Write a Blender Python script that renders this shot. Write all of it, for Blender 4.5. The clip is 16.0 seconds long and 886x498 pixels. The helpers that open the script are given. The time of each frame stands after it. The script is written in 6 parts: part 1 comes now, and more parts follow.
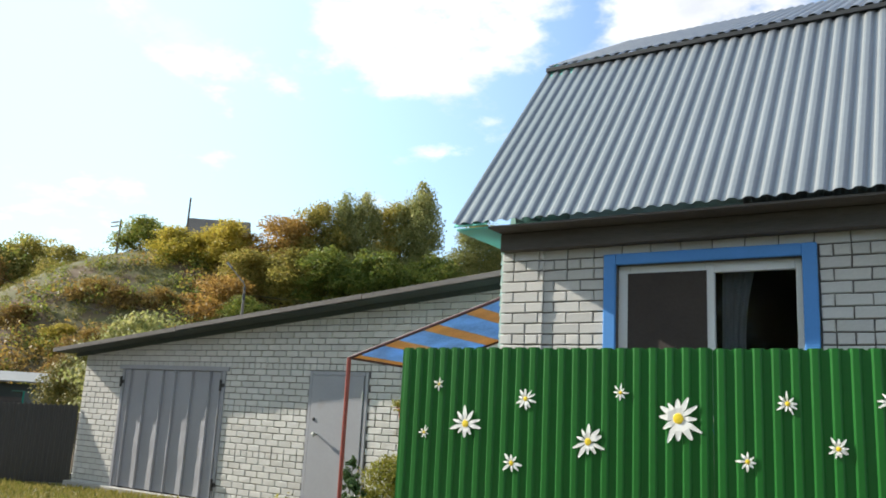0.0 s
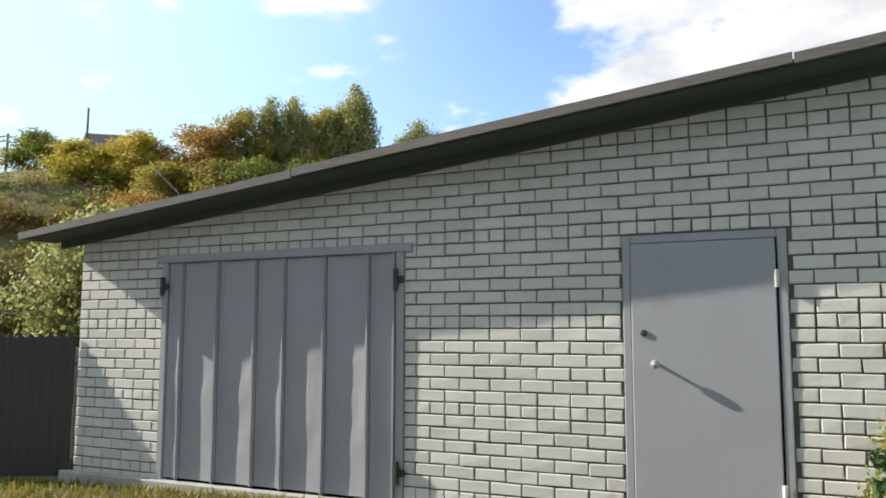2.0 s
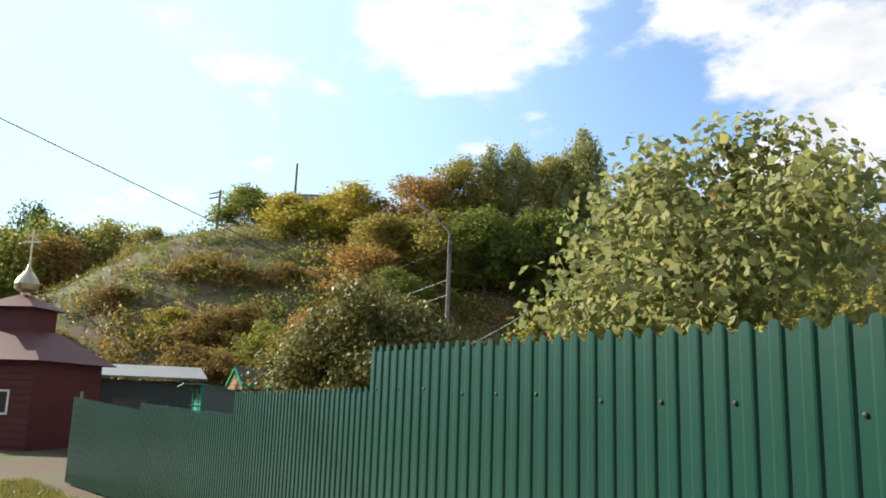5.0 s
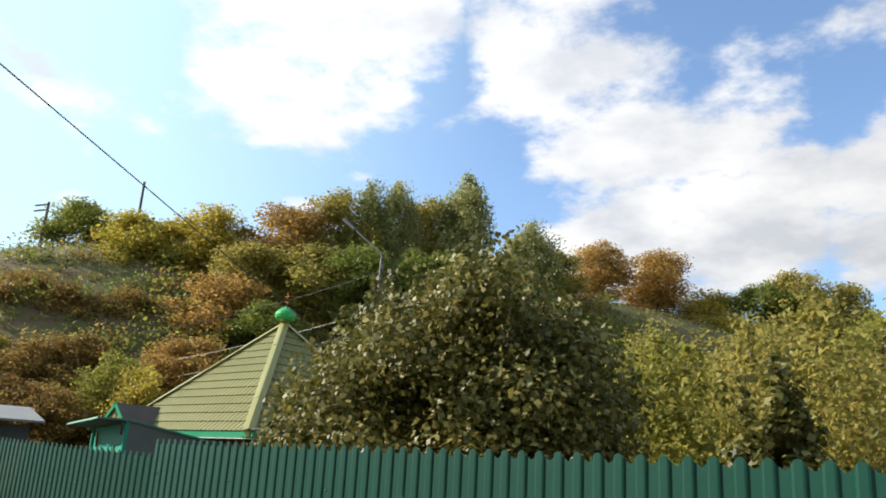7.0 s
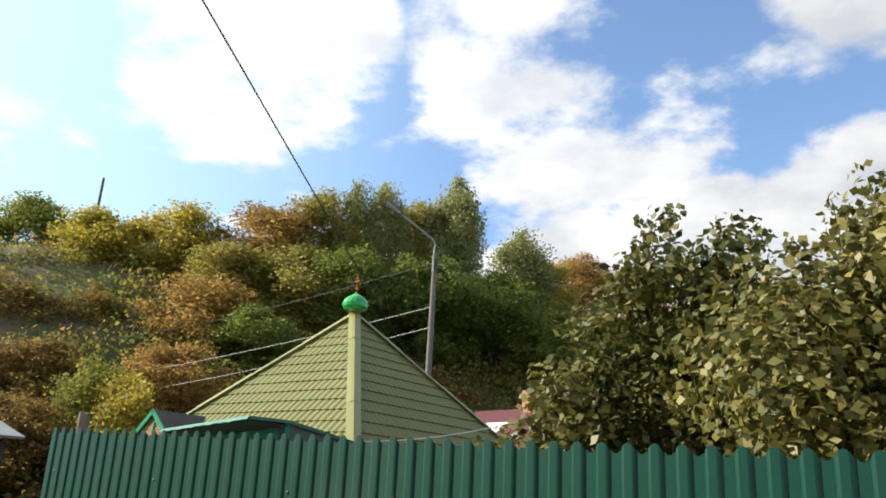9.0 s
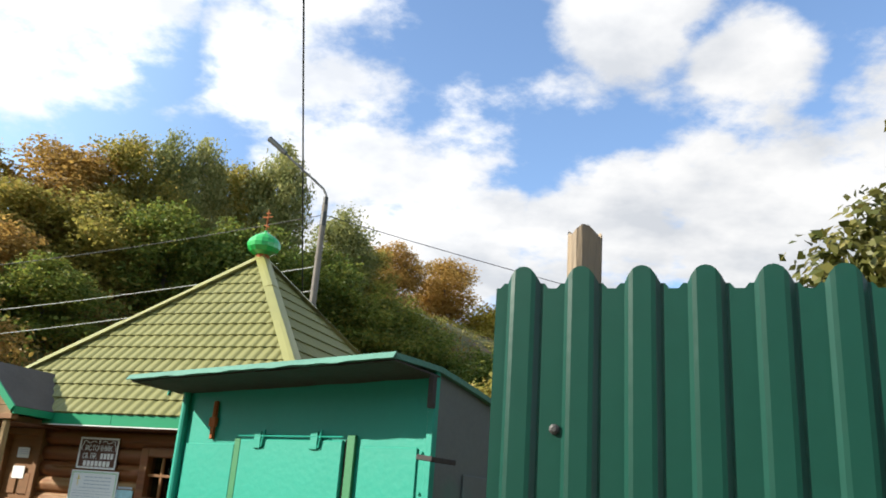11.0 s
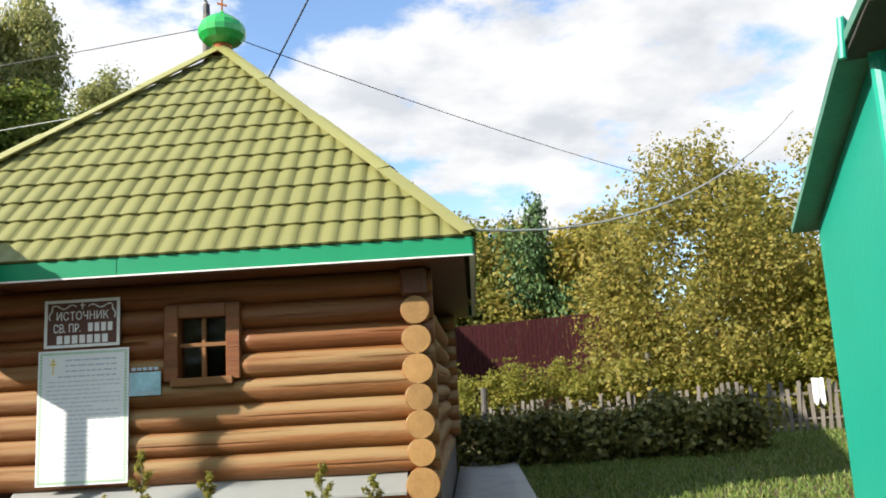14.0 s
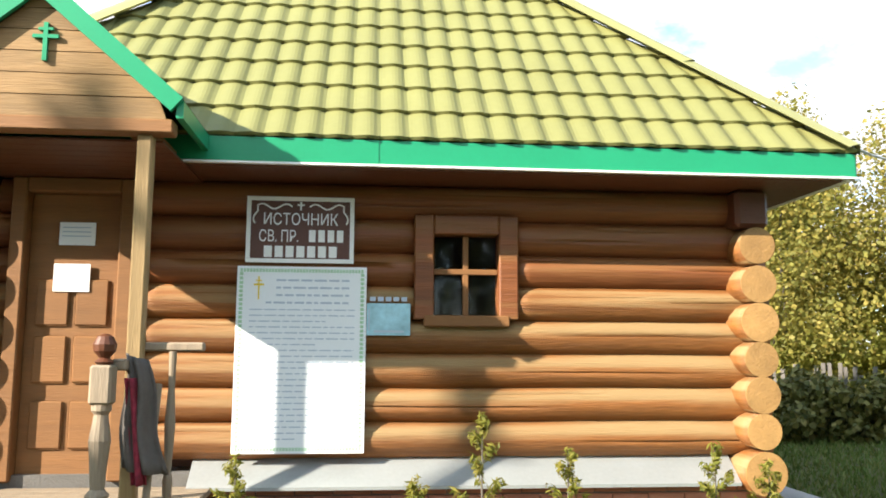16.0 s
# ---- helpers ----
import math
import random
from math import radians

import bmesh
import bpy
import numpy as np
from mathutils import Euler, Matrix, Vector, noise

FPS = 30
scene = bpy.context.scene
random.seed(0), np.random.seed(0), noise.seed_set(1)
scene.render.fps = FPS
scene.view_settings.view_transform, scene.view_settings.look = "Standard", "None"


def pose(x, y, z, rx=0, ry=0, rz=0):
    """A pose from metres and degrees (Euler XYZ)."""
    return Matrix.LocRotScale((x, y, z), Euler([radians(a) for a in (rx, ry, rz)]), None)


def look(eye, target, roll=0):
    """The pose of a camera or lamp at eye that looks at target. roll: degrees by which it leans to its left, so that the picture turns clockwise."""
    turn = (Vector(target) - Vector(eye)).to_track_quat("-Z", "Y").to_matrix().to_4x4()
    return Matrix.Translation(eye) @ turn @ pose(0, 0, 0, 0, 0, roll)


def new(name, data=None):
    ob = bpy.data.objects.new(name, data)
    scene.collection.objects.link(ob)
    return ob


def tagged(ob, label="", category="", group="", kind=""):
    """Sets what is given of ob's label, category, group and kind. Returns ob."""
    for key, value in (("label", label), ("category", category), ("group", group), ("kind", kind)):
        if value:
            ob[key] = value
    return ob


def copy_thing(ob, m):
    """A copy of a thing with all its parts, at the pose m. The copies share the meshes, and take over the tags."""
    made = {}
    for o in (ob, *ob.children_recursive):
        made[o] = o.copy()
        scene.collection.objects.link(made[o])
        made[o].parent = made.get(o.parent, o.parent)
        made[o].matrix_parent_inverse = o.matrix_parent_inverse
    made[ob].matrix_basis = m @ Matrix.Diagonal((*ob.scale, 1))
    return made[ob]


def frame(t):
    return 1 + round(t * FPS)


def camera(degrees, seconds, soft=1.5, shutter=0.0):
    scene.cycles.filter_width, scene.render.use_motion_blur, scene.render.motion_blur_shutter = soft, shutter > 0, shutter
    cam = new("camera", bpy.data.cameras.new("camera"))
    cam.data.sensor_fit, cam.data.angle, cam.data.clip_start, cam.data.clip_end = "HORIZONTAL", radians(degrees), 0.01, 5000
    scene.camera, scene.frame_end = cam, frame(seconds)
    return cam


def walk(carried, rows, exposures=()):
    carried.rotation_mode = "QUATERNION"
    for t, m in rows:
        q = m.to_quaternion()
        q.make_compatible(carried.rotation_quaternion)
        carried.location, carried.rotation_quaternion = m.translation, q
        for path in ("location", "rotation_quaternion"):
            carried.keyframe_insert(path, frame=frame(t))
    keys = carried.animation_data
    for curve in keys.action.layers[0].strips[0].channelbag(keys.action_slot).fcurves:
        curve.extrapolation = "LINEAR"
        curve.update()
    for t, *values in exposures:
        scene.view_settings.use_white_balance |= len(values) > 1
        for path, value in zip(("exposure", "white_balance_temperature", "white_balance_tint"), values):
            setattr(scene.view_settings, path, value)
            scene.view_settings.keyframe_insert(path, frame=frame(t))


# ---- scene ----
cam = camera(57.3, 16.0, 1.8)
PATH = [
    (0, (0.964, -9.476, 1.491), (-0.099, -7.828, 1.883), 3.0),
    (0.5, (-0.752, -8.602, 1.445), (-1.897, -6.98, 1.686), 5.7),
    (1, (-2.541, -7.772, 1.348), (-3.546, -6.07, 1.655), 1.8),
    (1.2, (-3.212, -7.577, 1.205), (-4.029, -5.772, 1.482), 3.4),
    (1.5, (-4.224, -6.817, 1.278), (-4.954, -4.974, 1.54), 1.9),
    (2, (-6.038, -5.947, 1.275), (-6.898, -4.153, 1.482), 0.1),
    (2.5, (-7.801, -5.22, 1.194), (-8.717, -3.46, 1.447), 0.6),
    (3, (-9.53, -4.525, 1.178), (-10.693, -2.927, 1.479), 2.4),
    (3.5, (-11.141, -4.126, 1.096), (-12.283, -2.519, 1.43), 1.5),
    (3.7, (-11.926, -3.947, 1.083), (-13.124, -2.385, 1.437), 0.9),
    (6, (-21.62, 0.146, 1.027), (-22.593, 1.835, 1.475), 5.4),
    (6.5, (-23.512, 0.778, 1.0), (-24.269, 2.553, 1.526), 7.8),
    (7, (-24.847, 1.173, 0.769), (-25.611, 2.94, 1.311), 3.3),
    (7.5, (-26.126, 1.793, 0.705), (-26.737, 3.617, 1.254), -0.7),
    (8, (-27.495, 2.377, 0.613), (-28.012, 4.236, 1.141), 1.1),
    (8.2, (-28.199, 2.619, 0.613), (-28.824, 4.447, 1.132), 2.5),
    (10.3, (-33.596, 5.979, 0.665), (-34.053, 7.79, 1.38), 3.6),
    (10.5, (-34.014, 6.239, 0.62), (-34.313, 8.092, 1.31), 4.2),
    (11, (-34.919, 6.932, 0.57), (-35.004, 8.833, 1.184), 4.2),
    (11.5, (-35.762, 7.584, 0.525), (-35.718, 9.457, 1.224), 2.0),
    (12, (-36.589, 8.292, 0.492), (-36.508, 10.145, 1.24), -5.0),
    (12.5, (-37.228, 8.923, 0.422), (-36.952, 10.763, 1.156), -3.0),
    (13, (-38.037, 9.545, 0.403), (-37.667, 11.44, 0.927), -1.7),
    (13.5, (-38.712, 10.219, 0.308), (-38.248, 12.114, 0.75), -3.5),
    (14, (-39.376, 11.084, 0.231), (-38.822, 12.976, 0.568), -3.2),
    (14.5, (-39.744, 11.746, 0.326), (-39.215, 13.66, 0.564), -2.0),
    (15, (-40.375, 12.516, 0.391), (-39.806, 14.424, 0.589), 0.2),
    (15.5, (-41.09, 13.271, 0.339), (-40.482, 15.163, 0.562), 0.1),
    (16, (-41.899, 14.108, 0.211), (-41.111, 15.929, 0.46), 0.3),
]
walk(cam, [(t, look(eye, target, roll)) for t, eye, target, roll in PATH], [(0, 1.0), (1.0, 0.9), (2.0, 0.92), (3.0, 1.1), (3.7, 1.05), (6.0, 0.85), (8.0, 0.82), (10.5, 1.0), (11.5, 0.95), (12.5, 0.85), (13.0, 0.7), (14.0, 1.08), (15.0, 1.52), (16.0, 1.7)])

# ---- light ----
SUN_DIR = Vector((-0.53, -0.105, 0.29)).normalized()
world = bpy.data.worlds.new("world")
scene.world = world
world.use_nodes = True
wn, wl = world.node_tree.nodes, world.node_tree.links
wn.clear()
w_out = wn.new("ShaderNodeOutputWorld")
w_bg = wn.new("ShaderNodeBackground")
w_sky = wn.new("ShaderNodeTexSky")
w_sky.sky_type, w_sky.sun_disc = "NISHITA", False
w_sky.sun_elevation = math.asin(SUN_DIR.z)
w_sky.sun_rotation = math.atan2(SUN_DIR.x, SUN_DIR.y) % (2 * math.pi)
w_sky.air_density, w_sky.dust_density, w_sky.ozone_density = 1.0, 1.0, 3.0
w_bg.inputs["Strength"].default_value = 0.072
# clouds: banks at the places where they stand, their edges torn by noise
w_tc = wn.new("ShaderNodeTexCoord")
w_sep = wn.new("ShaderNodeSeparateXYZ")
wl.new(w_tc.outputs["Generated"], w_sep.inputs[0])


def w_math(op, a, b):
    n = wn.new("ShaderNodeMath")
    n.operation = op
    for i, val in enumerate((a, b)):
        if isinstance(val, (int, float)):
            n.inputs[i].default_value = val
        else:
            wl.new(val, n.inputs[i])
    return n.outputs[0]


def w_range(val, a, b, c=0.0, d=1.0):
    n = wn.new("ShaderNodeMapRange")
    n.interpolation_type = "SMOOTHSTEP"
    for key, num in (("From Min", a), ("From Max", b), ("To Min", c), ("To Max", d)):
        n.inputs[key].default_value = num
    wl.new(val, n.inputs["Value"])
    return n.outputs["Result"]


def w_toward(way):
    n = wn.new("ShaderNodeVectorMath")
    n.operation = "DOT_PRODUCT"
    wl.new(w_tc.outputs["Generated"], n.inputs[0])
    n.inputs[1].default_value = way
    return n.outputs["Value"]


w_h = w_math("ADD", w_math("MAXIMUM", w_sep.outputs[2], 0.0), 0.22)
w_cmb = wn.new("ShaderNodeCombineXYZ")
wl.new(w_math("DIVIDE", w_sep.outputs[0], w_h), w_cmb.inputs[0])
wl.new(w_math("DIVIDE", w_sep.outputs[1], w_h), w_cmb.inputs[1])
w_map = wn.new("ShaderNodeMapping")
w_map.inputs["Location"].default_value = (3.35, 1.7, 0.0)
wl.new(w_cmb.outputs[0], w_map.inputs["Vector"])
w_n1, w_n2 = wn.new("ShaderNodeTexNoise"), wn.new("ShaderNodeTexNoise")
for n_, size_, deep_, rough_ in ((w_n1, 2.6, 10.0, 0.60), (w_n2, 3.4, 6.0, 0.55)):
    n_.inputs["Scale"].default_value, n_.inputs["Detail"].default_value, n_.inputs["Roughness"].default_value = size_, deep_, rough_
    wl.new(w_map.outputs[0], n_.inputs["Vector"])
# compass bearing, height and half-width of each cloud bank, in degrees
CLOUD_BANKS = [(-37, 29, 6.5), (-30, 31, 5.5), (-14, 31, 6.5), (-10, 20, 6.5), (-3, 19, 6.5), (10.5, 37, 5), (20.5, 29, 3.6), (9, 18, 6), (21, 19, 8), (32, 21, 8), (42, 20, 9), (55, 18, 12),
               (-22, 46, 9), (28, 46, 9), (80, 30, 14), (115, 25, 16), (160, 35, 18), (-140, 30, 14)]
w_field = 0.0
for az_, el_, wide_ in CLOUD_BANKS:
    a_, e_ = radians(az_), radians(el_)
    way_ = (math.sin(a_) * math.cos(e_), math.cos(a_) * math.cos(e_), math.sin(e_))
    bank = w_range(w_toward(way_), math.cos(radians(wide_ * 1.5)), math.cos(radians(wide_ * 0.35)))
    w_field = w_math("MAXIMUM", w_field, bank)
w_cover = w_math("ADD", w_math("MULTIPLY", w_field, 0.58), w_math("MULTIPLY", w_math("SUBTRACT", w_n1.outputs["Fac"], 0.5), 2.6))
w_cloud = w_range(w_cover, 0.13, 0.50)
w_sunward = w_toward(SUN_DIR)
w_grey = wn.new("ShaderNodeValToRGB")
w_grey.color_ramp.elements[0].position, w_grey.color_ramp.elements[0].color = 0.36, (6.6, 6.9, 7.4, 1)
w_grey.color_ramp.elements[1].position, w_grey.color_ramp.elements[1].color = 0.60, (9.8, 9.8, 9.8, 1)
wl.new(w_n2.outputs["Fac"], w_grey.inputs[0])
# clouds are brightest on the sun's side of the sky
w_lit = wn.new("ShaderNodeVectorMath")
w_lit.operation = "SCALE"
wl.new(w_grey.outputs[0], w_lit.inputs[0])
wl.new(w_range(w_sunward, -0.25, 0.5, 0.72, 1.0), w_lit.inputs["Scale"])
# thin bright haze towards the sun
w_hs = wn.new("ShaderNodeHueSaturation")
w_hs.inputs["Saturation"].default_value, w_hs.inputs["Value"].default_value = 1.0, 2.0
wl.new(w_sky.outputs[0], w_hs.inputs["Color"])
w_haze, w_mix = wn.new("ShaderNodeMix"), wn.new("ShaderNodeMix")
w_haze.data_type = w_mix.data_type = "RGBA"
wl.new(w_range(w_sunward, 0.24, 0.88), w_haze.inputs[0])
wl.new(w_hs.outputs[0], w_haze.inputs[6])
w_haze.inputs[7].default_value = (6.3, 8.8, 9.8, 1)
wl.new(w_cloud, w_mix.inputs[0])
wl.new(w_haze.outputs[2], w_mix.inputs[6])
wl.new(w_lit.outputs[0], w_mix.inputs[7])
wl.new(w_mix.outputs[2], w_bg.inputs["Color"])
wl.new(w_bg.outputs[0], w_out.inputs["Surface"])

sun = new("sun", bpy.data.lights.new("sun", "SUN"))
sun.data.energy, sun.data.angle, sun.data.color = 5.0, radians(0.6), (1.0, 0.93, 0.80)
sun.matrix_world = look(SUN_DIR * 60, (0, 0, 0))

# ---- materials ----


def mat(name, color, rough=0.7, metal=0.0, vary=0.18, scale=3.0, fine=40.0, bump=0.15, dirt=None, dirt_at=0.6,
        stretch=(1, 1, 1), obj_vary=0.0, island_vary=0.0, hue=0.0, spec=0.4, coords="Object", trans=0.0, tcol=None):
    """A surface with broad and fine variation, optional dirt patches and relief."""
    m = bpy.data.materials.new(name)
    m.use_nodes = True
    n, l = m.node_tree.nodes, m.node_tree.links
    b = n["Principled BSDF"]
    b.inputs["Roughness"].default_value, b.inputs["Metallic"].default_value = rough, metal
    b.inputs["Specular IOR Level"].default_value = spec
    tc = n.new("ShaderNodeTexCoord")
    mp = n.new("ShaderNodeMapping")
    mp.inputs["Scale"].default_value = stretch
    l.new(tc.outputs[coords], mp.inputs["Vector"])
    big, small = n.new("ShaderNodeTexNoise"), n.new("ShaderNodeTexNoise")
    big.inputs["Scale"].default_value, big.inputs["Detail"].default_value = scale, 4
    small.inputs["Scale"].default_value, small.inputs["Detail"].default_value = fine, 5
    for t in (big, small):
        l.new(mp.outputs[0], t.inputs["Vector"])

    def math_(op, a, c):
        k = n.new("ShaderNodeMath")
        k.operation = op
        for i, val in enumerate((a, c)):
            if isinstance(val, (int, float)):
                k.inputs[i].default_value = val
            else:
                l.new(val, k.inputs[i])
        return k.outputs[0]

    v = math_("ADD", math_("MULTIPLY", big.outputs["Fac"], 1.2), math_("MULTIPLY", small.outputs["Fac"], 0.8))
    v = math_("ADD", math_("MULTIPLY", math_("SUBTRACT", v, 1.0), vary * 2), 1.0)
    hs = n.new("ShaderNodeHueSaturation")
    hs.inputs["Color"].default_value = (*color, 1)
    extra = None
    if obj_vary:
        oi = n.new("ShaderNodeObjectInfo")
        extra = math_("MULTIPLY", math_("SUBTRACT", oi.outputs["Random"], 0.5), 2 * obj_vary)
        rnd = oi.outputs["Random"]
    if island_vary:
        ge = n.new("ShaderNodeNewGeometry")
        extra = math_("MULTIPLY", math_("SUBTRACT", ge.outputs["Random Per Island"], 0.5), 2 * island_vary)
        rnd = ge.outputs["Random Per Island"]
    if extra is not None:
        v = math_("ADD", v, extra)
        if hue:
            w = math_("FRACT", math_("MULTIPLY", rnd, 7.31), 0)
            l.new(math_("ADD", math_("MULTIPLY", math_("SUBTRACT", w, 0.5), hue), 0.5), hs.inputs["Hue"])
    l.new(v, hs.inputs["Value"])
    col = hs.outputs[0]
    if dirt:
        dn = n.new("ShaderNodeTexNoise")
        dn.inputs["Scale"].default_value, dn.inputs["Detail"].default_value = scale * 0.6, 8
        l.new(mp.outputs[0], dn.inputs["Vector"])
        rp = n.new("ShaderNodeValToRGB")
        rp.color_ramp.elements[0].position, rp.color_ramp.elements[1].position = dirt_at - 0.06, dirt_at + 0.06
        l.new(dn.outputs["Fac"], rp.inputs[0])
        mx = n.new("ShaderNodeMix")
        mx.data_type = "RGBA"
        l.new(rp.outputs[0], mx.inputs[0])
        l.new(col, mx.inputs[6])
        mx.inputs[7].default_value = (*dirt, 1)
        col = mx.outputs[2]
    l.new(col, b.inputs["Base Color"])
    if bump:
        bp = n.new("ShaderNodeBump")
        bp.inputs["Strength"].default_value, bp.inputs["Distance"].default_value = bump, 0.02
        l.new(math_("ADD", small.outputs["Fac"], math_("MULTIPLY", big.outputs["Fac"], 0.6)), bp.inputs["Height"])
        l.new(bp.outputs[0], b.inputs["Normal"])
    if trans:
        tr = n.new("ShaderNodeBsdfTranslucent")
        if tcol:
            tr.inputs["Color"].default_value = (*tcol, 1)
        else:
            l.new(col, tr.inputs["Color"])
        ms = n.new("ShaderNodeMixShader")
        ms.inputs[0].default_value = trans
        l.new(b.outputs[0], ms.inputs[1])
        l.new(tr.outputs[0], ms.inputs[2])
        l.new(ms.outputs[0], n["Material Output"].inputs["Surface"])
    return m


def leaf_mat(name, c0, c1, c2, trans=0.55, rough=0.55, spec=0.25):
    """Leaves whose colour runs from c0 over c1 to c2, leaf by leaf and tree by tree."""
    m = bpy.data.materials.new(name)
    m.use_nodes = True
    n, l = m.node_tree.nodes, m.node_tree.links
    b = n["Principled BSDF"]
    b.inputs["Roughness"].default_value, b.inputs["Specular IOR Level"].default_value = rough, spec
    ge, oi = n.new("ShaderNodeNewGeometry"), n.new("ShaderNodeObjectInfo")
    ad = n.new("ShaderNodeMath")
    ad.operation = "MULTIPLY_ADD"
    l.new(oi.outputs["Random"], ad.inputs[0])
    ad.inputs[1].default_value = 0.25
    sc = n.new("ShaderNodeMath")
    sc.operation = "MULTIPLY"
    sc.inputs[1].default_value = 0.75
    l.new(ge.outputs["Random Per Island"], sc.inputs[0])
    l.new(sc.outputs[0], ad.inputs[2])
    rp = n.new("ShaderNodeValToRGB")
    rp.color_ramp.elements[0].color, rp.color_ramp.elements[1].color = (*c0, 1), (*c2, 1)
    e = rp.color_ramp.elements.new(0.5)
    e.color = (*c1, 1)
    l.new(ad.outputs[0], rp.inputs[0])
    l.new(rp.outputs[0], b.inputs["Base Color"])
    tr = n.new("ShaderNodeBsdfTranslucent")
    l.new(rp.outputs[0], tr.inputs["Color"])
    ms = n.new("ShaderNodeMixShader")
    ms.inputs[0].default_value = trans
    l.new(b.outputs[0], ms.inputs[1])
    l.new(tr.outputs[0], ms.inputs[2])
    l.new(ms.outputs[0], n["Material Output"].inputs["Surface"])
    return m


M_BRICK = mat("silicate_brick", (0.535, 0.525, 0.505), 0.9, vary=0.12, scale=5, fine=60, bump=0.12, obj_vary=0.07, dirt=(0.36, 0.31, 0.25), dirt_at=0.70, coords="Object")
M_BRICK_J = mat("silicate_brick_joined", (0.535, 0.525, 0.505), 0.9, vary=0.12, scale=5, fine=60, bump=0.12, island_vary=0.07, dirt=(0.36, 0.31, 0.25), dirt_at=0.70)
M_MORTAR = mat("mortar", (0.12, 0.11, 0.10), 0.95, vary=0.25, scale=4, fine=70, bump=0.4)
M_REDBRICK = mat("red_brick", (0.42, 0.17, 0.11), 0.85, vary=0.15, scale=5, fine=70, bump=0.3, obj_vary=0.12)
M_GREYPAINT = mat("grey_door_paint", (0.305, 0.308, 0.338), 0.45, vary=0.08, scale=2, fine=25, bump=0.05, dirt=(0.26, 0.24, 0.22), dirt_at=0.72)
M_DARKMETAL = mat("dark_iron", (0.06, 0.06, 0.06), 0.55, 0.6, bump=0.1)
M_GREENFENCE = mat("green_profiled_steel", (0.006, 0.048, 0.034), 0.31, vary=0.12, scale=1.5, fine=30, bump=0.03, dirt=(0.018, 0.056, 0.040), dirt_at=0.66)
M_DAISYFENCE = mat("bright_green_steel", (0.008, 0.105, 0.014), 0.38, vary=0.10, scale=1.5, fine=30, bump=0.03)
M_BROWNFENCE = mat("brown_steel_back", (0.045, 0.042, 0.04), 0.5, vary=0.15, scale=2, fine=30, bump=0.04)
M_WHITEPAINT = mat("white_paint", (0.78, 0.78, 0.76), 0.5, vary=0.06, bump=0.05)
M_YELLOWPAINT = mat("yellow_paint", (0.75, 0.55, 0.03), 0.5, vary=0.08, bump=0.05)
M_ROOFSTEEL = mat("grey_roof_steel", (0.25, 0.265, 0.28), 0.42, 0.6, vary=0.10, scale=1.0, fine=20, bump=0.04, dirt=(0.25, 0.26, 0.27), dirt_at=0.66)
M_TEAL = mat("teal_siding", (0.15, 0.52, 0.44), 0.55, vary=0.05, bump=0.05)
M_PALETRIM = mat("pale_trim", (0.33, 0.60, 0.52), 0.5, vary=0.05, bump=0.04)
M_PALESIDING = mat("pale_green_siding", (0.36, 0.52, 0.50), 0.5, vary=0.04, bump=0.04, obj_vary=0.03)
M_BLUEPAINT = mat("blue_paint", (0.075, 0.26, 0.62), 0.5, vary=0.08, bump=0.06)
M_FADEDBLUE = mat("faded_blue_paint", (0.20, 0.32, 0.46), 0.6, vary=0.2, scale=6, bump=0.08, dirt=(0.34, 0.40, 0.45), dirt_at=0.58)
M_MAROON = mat("dark_maroon_steel", (0.085, 0.035, 0.040), 0.5, vary=0.15, bump=0.1)
M_PVC = mat("white_pvc", (0.72, 0.72, 0.70), 0.35, vary=0.04, bump=0.02)
M_GREYBOARD = mat("grey_edge_board", (0.14, 0.128, 0.12), 0.85, vary=0.25, scale=2, fine=30, bump=0.4, stretch=(0.3, 3, 3))
M_OLDWOOD = mat("weathered_wood", (0.10, 0.09, 0.082), 0.85, vary=0.3, scale=3, fine=35, bump=0.5, stretch=(0.3, 3, 3))
M_GREENWOOD = mat("dark_green_board", (0.050, 0.064, 0.060), 0.7, vary=0.2, scale=2, fine=30, bump=0.2, stretch=(0.4, 2, 2))
M_ROOFFELT = mat("roofing_felt", (0.10, 0.10, 0.10), 0.9, vary=0.25, bump=0.3)
M_RUSTRED = mat("red_oxide_steel", (0.26, 0.055, 0.04), 0.5, vary=0.15, bump=0.1)
M_LOG = mat("varnished_log", (0.225, 0.083, 0.018), 0.6, vary=0.6, scale=1.6, fine=22, bump=0.55, stretch=(0.25, 8, 8), obj_vary=0.14, dirt=(0.28, 0.175, 0.075), dirt_at=0.53)
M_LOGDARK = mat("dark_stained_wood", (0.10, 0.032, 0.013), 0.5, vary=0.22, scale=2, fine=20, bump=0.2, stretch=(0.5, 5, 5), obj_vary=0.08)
M_LOGEND = mat("log_end_grain", (0.305, 0.168, 0.058), 0.6, vary=0.22, scale=9, fine=60, bump=0.3, obj_vary=0.12)
M_PLANKWOOD = mat("stained_plank", (0.205, 0.090, 0.028), 0.68, vary=0.25, scale=2, fine=22, bump=0.2, stretch=(0.5, 6, 6), obj_vary=0.12)
M_GREYWOOD = mat("grey_turned_wood", (0.25, 0.19, 0.13), 0.7, vary=0.25, scale=3, fine=25, bump=0.25, stretch=(5, 5, 0.6))
M_TILE = mat("olive_metal_tile", (0.178, 0.172, 0.062), 0.55, 0.0, vary=0.10, scale=1.2, fine=25, bump=0.03, spec=0.25, dirt=(0.19, 0.19, 0.085), dirt_at=0.70)
M_TILECAP = mat("olive_ridge_cap", (0.27, 0.255, 0.09), 0.4, vary=0.08, bump=0.03)
